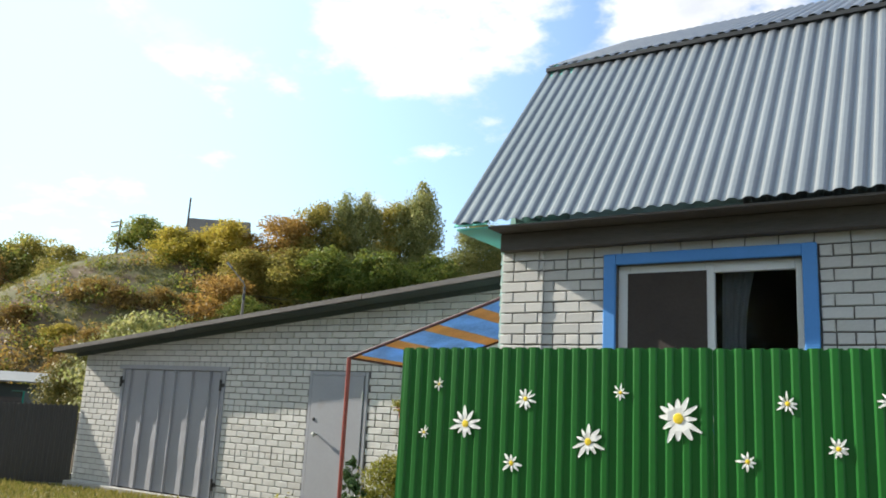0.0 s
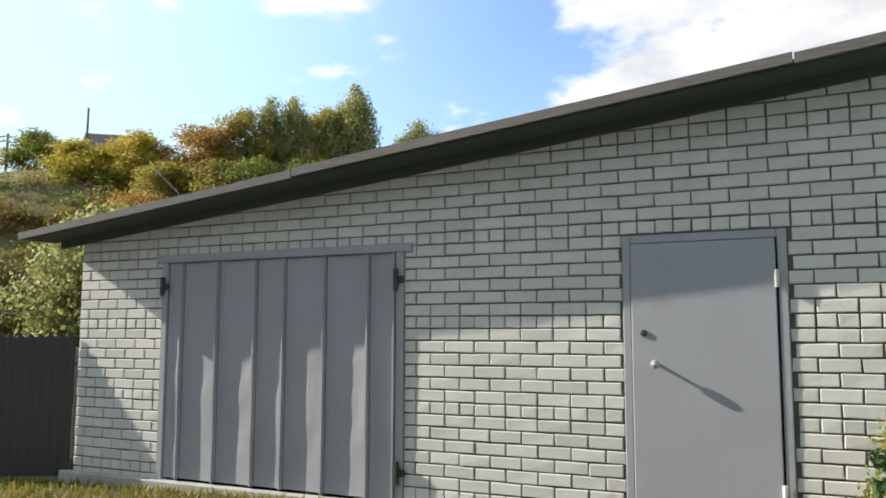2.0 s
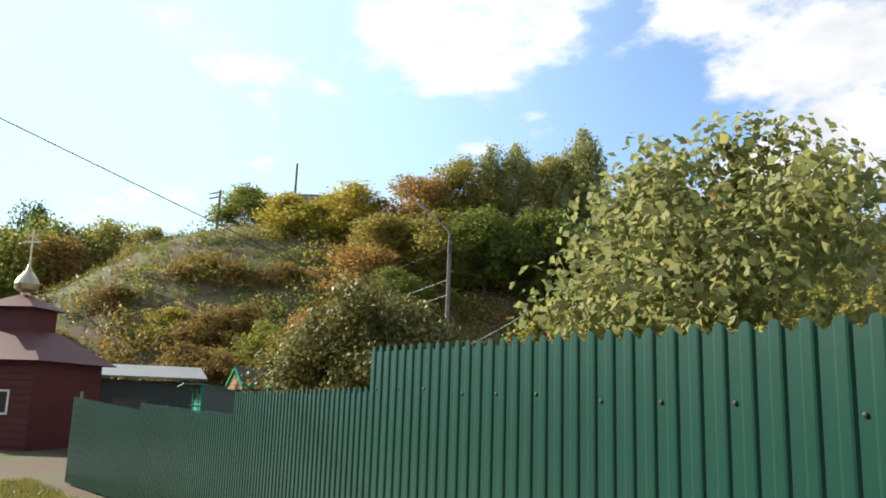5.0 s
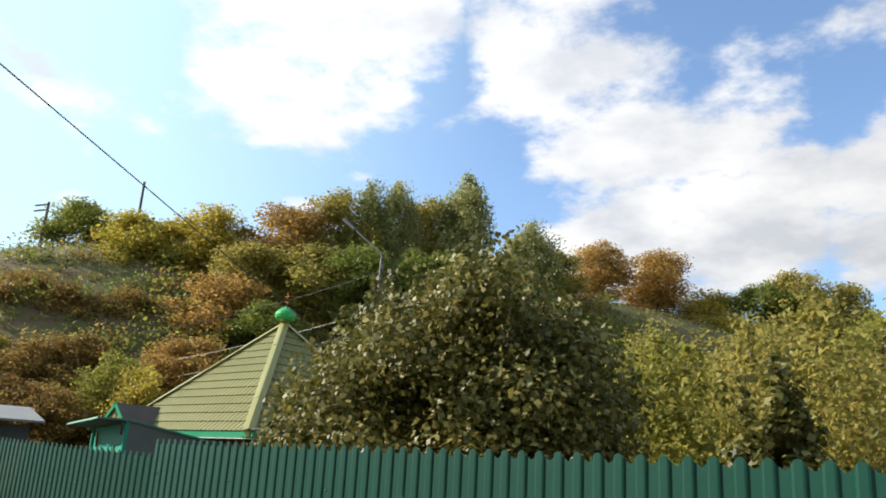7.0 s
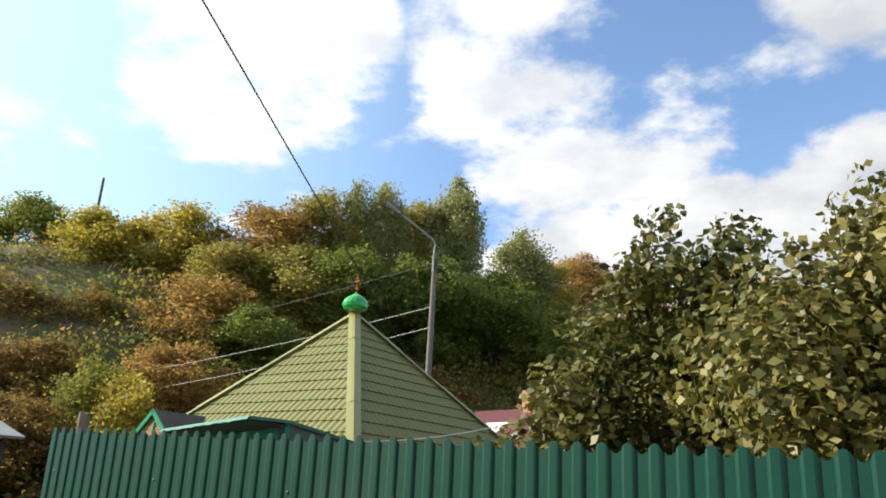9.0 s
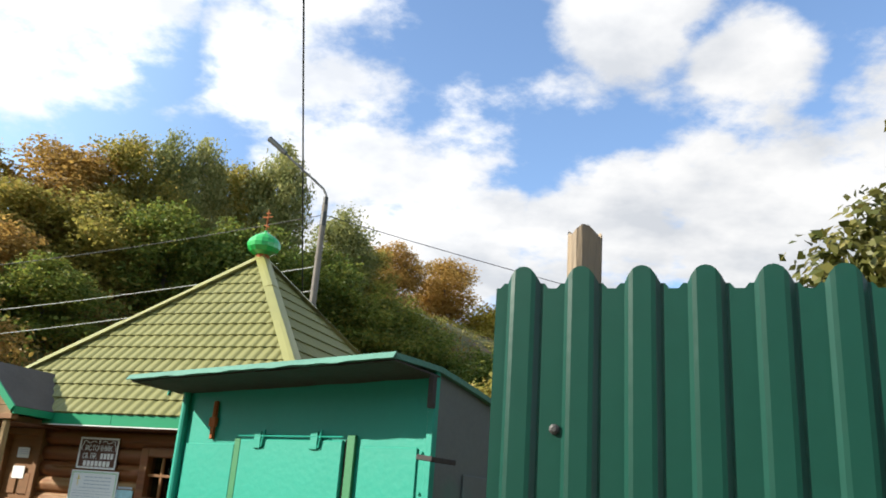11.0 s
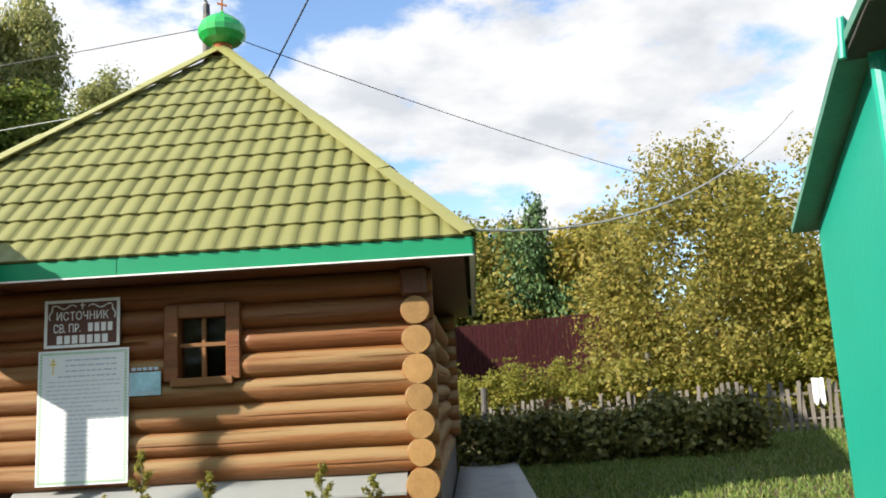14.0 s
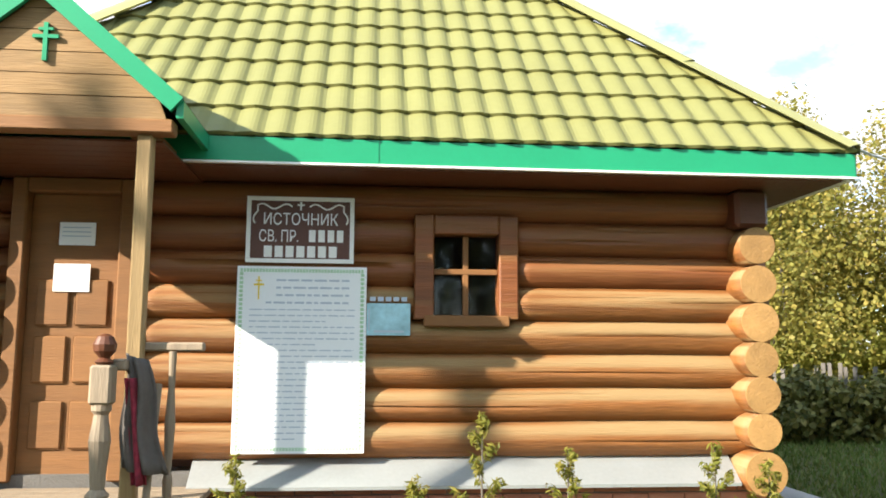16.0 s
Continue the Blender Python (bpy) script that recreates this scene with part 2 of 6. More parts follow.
M_GREENTRIM = mat("emerald_trim", (0.012, 0.234, 0.109), 0.35, vary=0.08, scale=2, bump=0.03)
M_DOME = mat("green_dome_steel", (0.02, 0.34, 0.07), 0.25, vary=0.06, bump=0.02, spec=0.7)
M_KIOSK = mat("turquoise_paint", (0.009, 0.265, 0.192), 0.45, vary=0.07, scale=1.6, fine=24, bump=0.10, dirt=(0.035, 0.25, 0.15), dirt_at=0.68)
M_KIOSKSIDE = mat("bare_grey_steel", (0.115, 0.135, 0.135), 0.6, vary=0.15, scale=1.6, fine=24, bump=0.10, dirt=(0.07, 0.16, 0.13), dirt_at=0.62)
M_KIOSKROOF = mat("faded_turquoise_felt", (0.075, 0.20, 0.155), 0.75, vary=0.25, scale=2.5, fine=30, bump=0.4)
M_KIOSKGREEN = mat("olive_green_strip", (0.025, 0.17, 0.065), 0.5, vary=0.12, bump=0.1)
M_RUST = mat("rust", (0.30, 0.085, 0.02), 0.85, vary=0.3, scale=12, bump=0.3)
M_ZINC = mat("zinc_flashing", (0.40, 0.41, 0.40), 0.5, 0.6, vary=0.1, bump=0.05)
M_BOARD = mat("white_board", (0.76, 0.78, 0.79), 0.4, vary=0.03, bump=0.01)
M_PRINT = mat("grey_print", (0.42, 0.48, 0.56), 0.6, vary=0.05, bump=0)
M_PRINTGREEN = mat("green_print", (0.35, 0.55, 0.35), 0.6, vary=0.2, scale=12, bump=0)
M_MAP = mat("pale_blue_print", (0.33, 0.55, 0.62), 0.5, vary=0.35, scale=7, fine=30, bump=0)
M_SIGNBACK = mat("dark_sign_wood", (0.10, 0.04, 0.028), 0.5, vary=0.2, bump=0.1)
M_BARK = mat("bark", (0.13, 0.11, 0.09), 0.9, vary=0.35, scale=6, fine=40, bump=0.6, stretch=(3, 3, 0.7))
M_BIRCHBARK = mat("pale_bark", (0.50, 0.49, 0.45), 0.8, vary=0.35, scale=4, fine=20, bump=0.3, stretch=(1, 1, 3), dirt=(0.06, 0.06, 0.055), dirt_at=0.62)
M_CONCRETE = mat("concrete", (0.36, 0.35, 0.33), 0.9, vary=0.2, scale=3, fine=50, bump=0.3)
M_CABLE = mat("cable", (0.03, 0.03, 0.03), 0.6, bump=0)
M_LIGHTCABLE = mat("pale_cable", (0.45, 0.45, 0.43), 0.6, bump=0)
M_POLE = mat("weathered_pole", (0.17, 0.15, 0.13), 0.9, vary=0.2, scale=3, fine=50, bump=0.3)
M_LAMP = mat("grey_lamp_steel", (0.12, 0.12, 0.115), 0.5, 0.5, bump=0.05)
M_ROAD = mat("worn_asphalt", (0.165, 0.155, 0.145), 0.9, vary=0.2, scale=0.6, fine=30, bump=0.5, dirt=(0.24, 0.21, 0.17), dirt_at=0.55)
M_OLDFENCE = mat("old_grey_fence", (0.14, 0.122, 0.105), 0.9, vary=0.3, scale=4, fine=30, bump=0.5, stretch=(4, 4, 0.5), obj_vary=0.15)
M_REDFENCE = mat("dark_red_fence", (0.040, 0.010, 0.013), 0.95, spec=0.1, vary=0.15, bump=0.05, obj_vary=0.1)
M_CHAPEL = mat("dark_red_timber", (0.10, 0.022, 0.022), 0.6, vary=0.2, scale=1, fine=10, bump=0.2, stretch=(1, 1, 4))
M_SLATE = mat("grey_slate_roof", (0.20, 0.205, 0.21), 0.7, vary=0.2, scale=0.6, fine=8, bump=0.3)
M_PORCHROOF = mat("brown_porch_felt", (0.085, 0.070, 0.062), 0.85, vary=0.25, scale=2, fine=25, bump=0.3)
M_LOGTOP = mat("dark_red_varnished_log", (0.185, 0.060, 0.018), 0.5, vary=0.45, scale=1.5, fine=13, bump=0.3, stretch=(0.3, 7, 7), obj_vary=0.10, dirt=(0.20, 0.085, 0.026), dirt_at=0.56)
M_POSTWOOD = mat("sun_bleached_post", (0.30, 0.195, 0.085), 0.7, vary=0.3, scale=2, fine=22, bump=0.25, stretch=(6, 6, 0.5))
M_GABLEWOOD = mat("bleached_gable_board", (0.235, 0.135, 0.052), 0.7, vary=0.35, scale=2, fine=18, bump=0.25, stretch=(0.5, 6, 6), obj_vary=0.15)
# colour of the torn felt scrap, and of the shade under the kiosk eave
M_EAVEDARK = mat("dark_felt_and_eave_shade", (0.045, 0.040, 0.038), 0.9, vary=0.3, scale=3, fine=30, bump=0.3)
M_GOLD = mat("dull_gold", (0.50, 0.42, 0.26), 0.35, 0.7, bump=0.02)
M_CARPAINT = mat("white_car_paint", (0.72, 0.73, 0.76), 0.25, vary=0.02, bump=0)
M_RUBBER = mat("rubber", (0.02, 0.02, 0.02), 0.8, bump=0.1)
M_FLAP_BLUE = mat("blue_sheet", (0.22, 0.40, 0.66), 0.25, vary=0.4, scale=4, bump=0.05, trans=0.5)
M_FLAP_ORANGE = mat("orange_sheet", (0.56, 0.35, 0.13), 0.3, vary=0.3, scale=4, bump=0.05, trans=0.45)
M_POT = mat("red_pot", (0.42, 0.05, 0.03), 0.45, vary=0.1, bump=0.03)
M_CLOTH = mat("dark_cloth", (0.10, 0.085, 0.075), 0.95, vary=0.2, scale=8, bump=0.2)
M_REDCLOTH = mat("dark_red_patterned_cloth", (0.20, 0.02, 0.035), 0.95, vary=0.6, scale=25, bump=0.2)
M_PAPER = mat("paper", (0.80, 0.80, 0.78), 0.7, vary=0.03, bump=0.02)
M_CURTAIN = mat("net_curtain", (0.55, 0.55, 0.54), 0.9, vary=0.1, bump=0.1, trans=0.3)
# dark screen colour, also standing in for the shade of rooms and a gap
M_ROOMDARK = mat("screen_and_room_shade", (0.05, 0.04, 0.035), 0.9, vary=0.2, bump=0.1)
M_SOIL = mat("soil", (0.08, 0.06, 0.04), 0.95, vary=0.3, bump=0.6)
M_GRASS = leaf_mat("grass_blades", (0.095, 0.125, 0.022), (0.210, 0.200, 0.042), (0.380, 0.290, 0.100), 0.3)
# lusher green than the dry grass, and darkened for the log house's shade
M_LAWN = leaf_mat("shade_darkened_mown_grass", (0.061, 0.115, 0.020), (0.108, 0.162, 0.035), (0.216, 0.216, 0.068), 0.25)
M_LEAF_APPLE = leaf_mat("apple_leaves", (0.050, 0.062, 0.014), (0.120, 0.118, 0.026), (0.300, 0.245, 0.075), 0.28, 0.5, 0.3)
M_LEAF_OLIVE = leaf_mat("olive_leaves", (0.165, 0.168, 0.042), (0.310, 0.275, 0.062), (0.480, 0.345, 0.095))
M_LEAF_YELLOW = leaf_mat("yellow_leaves", (0.264, 0.240, 0.036), (0.456, 0.372, 0.058), (0.600, 0.432, 0.090))
M_LEAF_ORANGE = leaf_mat("orange_leaves", (0.250, 0.156, 0.050), (0.375, 0.231, 0.062), (0.500, 0.312, 0.088))
M_LEAF_GREY = leaf_mat("grey_green_leaves", (0.150, 0.179, 0.060), (0.273, 0.280, 0.100), (0.438, 0.396, 0.150))
M_LEAF_DARK = leaf_mat("dark_leaves", (0.084, 0.132, 0.026), (0.164, 0.203, 0.039), (0.330, 0.277, 0.054))
M_LEAF_LIME = leaf_mat("light_green_leaves", (0.150, 0.170, 0.032), (0.255, 0.250, 0.045), (0.400, 0.325, 0.075))
M_LEAF_CONIFER = leaf_mat("needles", (0.039, 0.087, 0.032), (0.069, 0.128, 0.044), (0.117, 0.167, 0.058), 0.15)
M_LEAF_SCRUB = leaf_mat("scrub_leaves", (0.174, 0.082, 0.035), (0.245, 0.172, 0.042), (0.347, 0.226, 0.063))
M_FLOWER = mat("red_flower", (0.55, 0.02, 0.04), 0.6, bump=0)


def glass(name, color=(0.9, 0.95, 0.95), rough=0.02):
    m = bpy.data.materials.new(name)
    m.use_nodes = True
    b = m.node_tree.nodes["Principled BSDF"]
    b.inputs["Base Color"].default_value = (*color, 1)
    b.inputs["Roughness"].default_value, b.inputs["IOR"].default_value = rough, 1.28
    b.inputs["Transmission Weight"].default_value = 1.0
    return m


M_GLASS = glass("window_glass", (0.55, 0.58, 0.60))


def ground_mat():
    m = mat("ground_grass_and_earth", (0.080, 0.076, 0.022), 0.95, vary=0.35, scale=0.35, fine=9, bump=0.6, dirt=(0.095, 0.060, 0.032), dirt_at=0.54)
    return m


M_GROUND = ground_mat()

# ---- building helpers ----


class G:
    """A growing mesh of plain shapes."""

    def __init__(self, m=None):
        self.v, self.f, self.m = [], [], m

    def add(self, verts, faces, m=None):
        k = len(self.v)
        for p in verts:
            p = Vector(p)
            if m is not None:
                p = m @ p
            if self.m is not None:
                p = self.m @ p
            self.v.append(tuple(p))
        self.f += [tuple(i + k for i in f) for f in faces]
        return self

    def box(self, x0, y0, z0, x1, y1, z1, c=0.0, m=None):
        """A box, its edges cut by c."""
        if c <= 0:
            v = [(x, y, z) for x in (x0, x1) for y in (y0, y1) for z in (z0, z1)]
            return self.add(v, [(0, 1, 3, 2), (4, 6, 7, 5), (0, 4, 5, 1), (2, 3, 7, 6), (0, 2, 6, 4), (1, 5, 7, 3)], m)
        lo, hi = (x0, y0, z0), (x1, y1, z1)
        v, at = [], {}
        for s in range(8):
            sg = [(s >> 2) & 1, (s >> 1) & 1, s & 1]
            for a in range(3):
                p = []
                for k in range(3):
                    e = hi[k] if sg[k] else lo[k]
                    if k != a:
                        e += -c if sg[k] else c
                    p.append(e)
                at[(s, a)] = len(v)
                v.append(tuple(p))
        f = []
        for a in range(3):
            b, d = (a + 1) % 3, (a + 2) % 3
            for side in (0, 1):
                ring = []
                for q, r in ((0, 0), (1, 0), (1, 1), (0, 1)):
                    bits = [0, 0, 0]
                    bits[a], bits[b], bits[d] = side, q, r
                    ring.append(at[(bits[0] * 4 + bits[1] * 2 + bits[2], a)])
                f.append(tuple(ring if side else ring[::-1]))
            for q in (0, 1):
                for r in (0, 1):
                    s = []
                    for e in (0, 1):
                        bits = [0, 0, 0]
                        bits[a], bits[b], bits[d] = e, q, r
                        s.append(bits[0] * 4 + bits[1] * 2 + bits[2])
                    ring = [at[(s[0], b)], at[(s[1], b)], at[(s[1], d)], at[(s[0], d)]]
                    f.append(tuple(ring if q != r else ring[::-1]))
        for s in range(8):
            odd = bin(s).count("1") % 2
            t = [at[(s, 0)], at[(s, 1)], at[(s, 2)]]
            f.append(tuple(t if odd else t[::-1]))
        return self.add(v, f, m)

    def prism(self, poly, y0, y1, m=None):
        """A polygon of (x, z), counter-clockwise as seen from -y, drawn out from y0 to y1."""
        n = len(poly)
        v = [(x, y0, z) for x, z in poly] + [(x, y1, z) for x, z in poly]
        f = [tuple(range(n)), tuple(range(2 * n - 1, n - 1, -1))]
        f += [(i, i + n, (i + 1) % n + n, (i + 1) % n) for i in range(n)]
        return self.add(v, f, m)

    def tube(self, p, q, r0, r1=None, n=10, m=None, caps=True):
        r1 = r0 if r1 is None else r1
        p, q = Vector(p), Vector(q)
        a = (q - p).normalized()
        s = a.orthogonal().normalized()
        t = a.cross(s)
        v = []
        for c, r in ((p, r0), (q, r1)):
            v += [c + (s * math.cos(2 * math.pi * i / n) + t * math.sin(2 * math.pi * i / n)) * r for i in range(n)]
        f = [(i, (i + 1) % n, (i + 1) % n + n, i + n) for i in range(n)]
        if caps:
            f += [tuple(range(n - 1, -1, -1)), tuple(range(n, 2 * n))]
        return self.add(v, f, m)

    def rope(self, pts, r, n=6):
        """One unbroken round bar through the points."""
        pts = [Vector(p) for p in pts]
        v, side = [], None
        for i, p in enumerate(pts):
            a = (pts[min(i + 1, len(pts) - 1)] - pts[max(i - 1, 0)]).normalized()
            side = a.orthogonal().normalized() if side is None else (side - a * side.dot(a)).normalized()
            t = a.cross(side)
            v += [p + (side * math.cos(2 * math.pi * k / n) + t * math.sin(2 * math.pi * k / n)) * r for k in range(n)]
        f = [(i * n + k, i * n + (k + 1) % n, (i + 1) * n + (k + 1) % n, (i + 1) * n + k) for i in range(len(pts) - 1) for k in range(n)]
        f += [tuple(range(n - 1, -1, -1)), tuple(range((len(pts) - 1) * n, len(pts) * n))]
        return self.add(v, f)

    def lathe(self, prof, c=(0, 0, 0), n=20, m=None):
        """A profile of (radius, z) turned round the upright line through c."""
        v = [(c[0] + r * math.cos(2 * math.pi * i / n), c[1] + r * math.sin(2 * math.pi * i / n), c[2] + z) for r, z in prof for i in range(n)]
        f = [(k * n + i, k * n + (i + 1) % n, (k + 1) * n + (i + 1) % n, (k + 1) * n + i) for k in range(len(prof) - 1) for i in range(n)]
        f += [tuple(range(n - 1, -1, -1)), tuple(range((len(prof) - 1) * n, len(prof) * n))]
        return self.add(v, f, m)

    def grid(self, fn, nu, nv, m=None):
        """A sheet through fn(a, b), a and b from 0 to 1."""
        v = [fn(i / nu, j / nv) for i in range(nu + 1) for j in range(nv + 1)]
        k = nv + 1
        f = [(i * k + j, (i + 1) * k + j, (i + 1) * k + j + 1, i * k + j + 1) for i in range(nu) for j in range(nv)]
        return self.add(v, f, m)


def mesh_of(name, g, material, smooth=False):
    me = bpy.data.meshes.new(name)
    me.from_pydata(g.v, [], g.f)
    me.materials.append(material)
    if smooth:
        me.polygons.foreach_set("use_smooth", [True] * len(me.polygons))
    me.update()
    return me


def part(name, g, material, parent=None, label="", smooth=False, solid=0.0, at=None):
    ob = new(name, g if isinstance(g, bpy.types.Mesh) else mesh_of(name, g, material, smooth))
    if parent is not None:
        ob.parent = parent
    if at is not None:
        ob.matrix_basis = at
    if label:
        ob["label"] = label
    if solid:
        md = ob.modifiers.new("thickness", "SOLIDIFY")
        md.thickness, md.offset = solid, 0
    return ob


def thing(name, label, category, at=None, group="", kind=""):
    ob = new(name)
    ob.empty_display_size = 0.2
    if at is not None:
        ob.matrix_basis = at
    return tagged(ob, label, category, group, kind)


# ---- the lie of the land ----
EDGE, ALONG, ACROSS = Vector((-8.0, -4.1)), Vector((-0.928, 0.372)), Vector((0.372, 0.928))


def smooth01(x):
    x = min(1.0, max(0.0, x))
    return x * x * (3 - 2 * x)


def lerp_table(x, table):
    for (a, p), (b, q) in zip(table, table[1:]):
        if x <= b:
            return p + (q - p) * max(0.0, (x - a) / (b - a))
    return table[-1][1]


CREST = [(-75, 1.0), (-55, 3.0), (-41, 9.7), (-37, 13.2), (-31, 17.0), (-26, 19.1), (-19, 20.5), (31, 22.3), (43, 21.3), (57, 19.3), (100, 10.0), (150, 8.0)]


def land(x, y):
    """Height of the ground."""
    s = (Vector((x, y)) - EDGE).dot(ALONG)
    base = lerp_table(s, [(-12, -0.02), (2, -0.10), (16, -0.50), (30, -0.92), (36, -1.18), (44, -1.25)])
    d, e = -0.7 * x + 0.71 * y, 0.71 * x + 0.70 * y
    rise = smooth01((d - 54) / 42)
    hill = rise * lerp_table(e, CREST)
    if d > 52:
        hill += 0.5 * rise * (noise.noise(Vector((x * 0.06, y * 0.06, 0))) + 0.5 * noise.noise(Vector((x * 0.2, y * 0.2, 3))))
    return base + hill


gg = G()
xs = [-260, -220, -190, -165, -145] + [-130 + 3.0 * i for i in range(28)] + [-46 + 1.5 * i for i in range(36)] + [12, 20, 40, 70, 110, 170]
ys = [-160, -100, -60, -40, -28] + [-20 + 1.5 * i for i in range(40)] + [40 + 3.0 * i for i in range(28)] + [126, 140, 160, 190, 230, 280]
gv = [(x, y, land(x, y)) for x in xs for y in ys]
gf = [(i * len(ys) + j, (i + 1) * len(ys) + j, (i + 1) * len(ys) + j + 1, i * len(ys) + j + 1) for i in range(len(xs) - 1) for j in range(len(ys) - 1)]
gg.add(gv, gf)
ground = tagged(part("ground", gg, M_GROUND, smooth=True), "uneven grassy ground rising to a scrubby hillside", "ground", kind="structure")

rg = G()


def road_pt(a, b):
    s = -14 + 130 * a
    w = -0.05 + 0.12 * noise.noise(Vector((s * 0.7, b * 9, 0))) if b in (0.0, 1.0) else 0
    p = EDGE + ALONG * s + ACROSS * (-5.2 * b + w)
    return (p.x, p.y, land(p.x, p.y) + 0.02)


rg.grid(road_pt, 130, 6)
tagged(part("road", rg, M_ROAD, smooth=True), "worn grey asphalt village road with crumbling edge", "road", kind="structure")

# ---- garage of white silicate brick ----


def garage_top(x):
    return 2.13 + 0.1075 * (x + 13.03)


GX0, GX1 = -13.03, -2.66
OPENINGS = [(-11.90, -9.24, -0.3, 2.02), (-7.42, -6.30, -0.3, 1.99), (-4.53, -3.41, -0.3, 1.99)]
garage = thing("garage", "long low garage of white silicate brick with sloping roof", "garage")
g = G()
edges = [GX0] + [v for o in OPENINGS for v in o[:2]] + [GX1]
for i in range(0, len(edges), 2):
    a, b = edges[i], edges[i + 1]
    g = G()
    g.prism([(a, -0.35), (b, -0.35), (b, garage_top(b) + 0.055), (a, garage_top(a) + 0.055)], 0.010, 0.26)
    garage_wall = part("wall", g, M_MORTAR, garage, "white brick wall with dark recessed joints")
for a, b, z0, z1 in OPENINGS:
    part("wall", G().prism([(a, z1), (b, z1), (b, garage_top(b) + 0.055), (a, garage_top(a) + 0.055)], 0.010, 0.26), M_MORTAR, garage)
g = G()
g.prism([(GX0, -0.35), (GX0 + 0.25, -0.35), (GX0 + 0.25, 2.15), (GX0, 2.13)], 0.262, 5.0)
g.prism([(GX0 + 0.25, -0.35), (GX1, -0.35), (GX1, garage_top(GX1)), (GX0 + 0.25, garage_top(GX0 + 0.25))], 4.75, 5.0)
part("back_wall", g, M_MORTAR, garage)
BAND = 0.098


def brick_mesh(name, w, h, d, seed, material):
    """One brick, face towards -y, its rim a little worn."""
    r = random.Random(seed)
    c = 0.006
    v = [(sx * w / 2, 0.0, sz * h / 2) for sx, sz in ((-1, -1), (1, -1), (1, 1), (-1, 1))]
    v = [(x + r.uniform(-.003, .003), y, z + r.uniform(-.003, .003)) for x, y, z in v]
    front = [(x * (1 - 2 * c / w), -0.006 + r.uniform(-.002, .002), z * (1 - 2 * c / h)) for x, y, z in v]
    back = [(x, d, z) for x, y, z in v]
    q = G()
    q.add(front + v + back, [(0, 1, 2, 3)] + [(i, i + 4, (i + 1) % 4 + 4, (i + 1) % 4) for i in range(4)] + [(i + 4, i + 8, (i + 1) % 4 + 8, (i + 1) % 4 + 4) for i in range(4)])
    return q if material is None else mesh_of(name, q, material)


def brick_spans(x0, x1, row, off=0.0):
    """Centre and width of each brick along a row."""
    r = random.Random(row * 13 + int(off * 100))
    x = x0 + (0.0 if row % 2 else -0.13) + off
    out = []
    if row % 7 == 3:
        x, step = x0, 0.13
    else:
        step = 0.26
    while x < x1:
        a, b = max(x, x0), min(x + step, x1)
        if b - a > 0.05:
            out.append((a, b))
        x += step
    return out


def lay_bricks(x0, x1, z0, z1, top, holes, near, parent, label_rest, y=0.0, m=None, mats=(None, None), cut=0.0):
    """Rows of bricks on a wall; those of the stretch near are single, the rest are one mesh."""
    rest, shared, count = G(m), {}, 0
    row = 0
    z = z0
    while z < z1:
        for a, b in brick_spans(x0, x1, row):
            spans = [(a, b)]
            for h0, h1, hz0, hz1 in holes:
                nxt = []
                for p, q in spans:
                    if z + 0.088 <= hz0 + 0.02 or z >= hz1 - 0.03 or q <= h0 or p >= h1:
                        nxt.append((p, q))
                    else:
                        if h0 - p > 0.04:
                            nxt.append((p, h0))
                        if q - h1 > 0.04:
                            nxt.append((h1, q))
                spans = nxt
            for p, q in spans:
                w = q - p - 0.011
                cx = (p + q) / 2
                if z > top(cx) or w < 0.03:
                    continue
                r = random.Random(int(cx * 1000) + row * 77)
                if near[0] <= cx <= near[1] and near[2] <= z <= near[3] and count < 300:
                    key = (round(w, 2), r.randrange(3))
                    if key not in shared:
                        shared[key] = brick_mesh("brick", key[0], 0.087, 0.012, hash(key) % 1000, mats[0])
                    mm = pose(cx, y - r.uniform(0, 0.004), z + 0.049, 0, r.uniform(-.6, .6), r.uniform(-.5, .5))
                    part("brick", shared[key], None, parent, at=mm if m is None else m @ mm)
                    count += 1
                else:
                    q_ = brick_mesh("", w, 0.087, 0.012, int(cx * 991) + row, None)
                    mm = pose(cx, y - r.uniform(0, 0.004), z + 0.049, 0, r.uniform(-.6, .6), r.uniform(-.5, .5))
                    rest.add(q_.v, q_.f, mm)
        z += BAND
        row += 1
    if rest.v:
        tagged(part("brickwork", rest, mats[1], parent, label_rest), kind="stuff")


# roof: boarded slab with a weathered edge, green board below
g = G()
g.prism([(-13.42, garage_top(-13.42) + 0.145), (GX1 + 0.05, garage_top(GX1) + 0.145), (GX1 + 0.05, garage_top(GX1) + 0.178), (-13.42, garage_top(-13.42) + 0.178)], -0.40, 5.3)
part("roof", g, M_ROOFFELT, garage)
g = G()
for a, b, dz in ((-13.46, -10.1, 0.0), (-10.09, -6.2, 0.012), (-6.19, GX1 + 0.04, 0.004)):
    g.prism([(a, garage_top(a) + 0.128 + dz), (b, garage_top(b) + 0.128 + dz), (b, garage_top(b) + 0.198 + dz), (a, garage_top(a) + 0.198 + dz)], -0.445, -0.402)
part("edge_board", g, M_GREYBOARD, garage, "weathered grey roof edge boards")
g = G()
g.prism([(-13.30, garage_top(-13.30) + 0.05), (GX1, garage_top(GX1) + 0.05), (GX1, garage_top(GX1) + 0.158), (-13.30, garage_top(-13.30) + 0.158)], -0.055, -0.012)
part("fascia", g, M_GREENWOOD, garage, "dark green painted fascia board")
g = G()
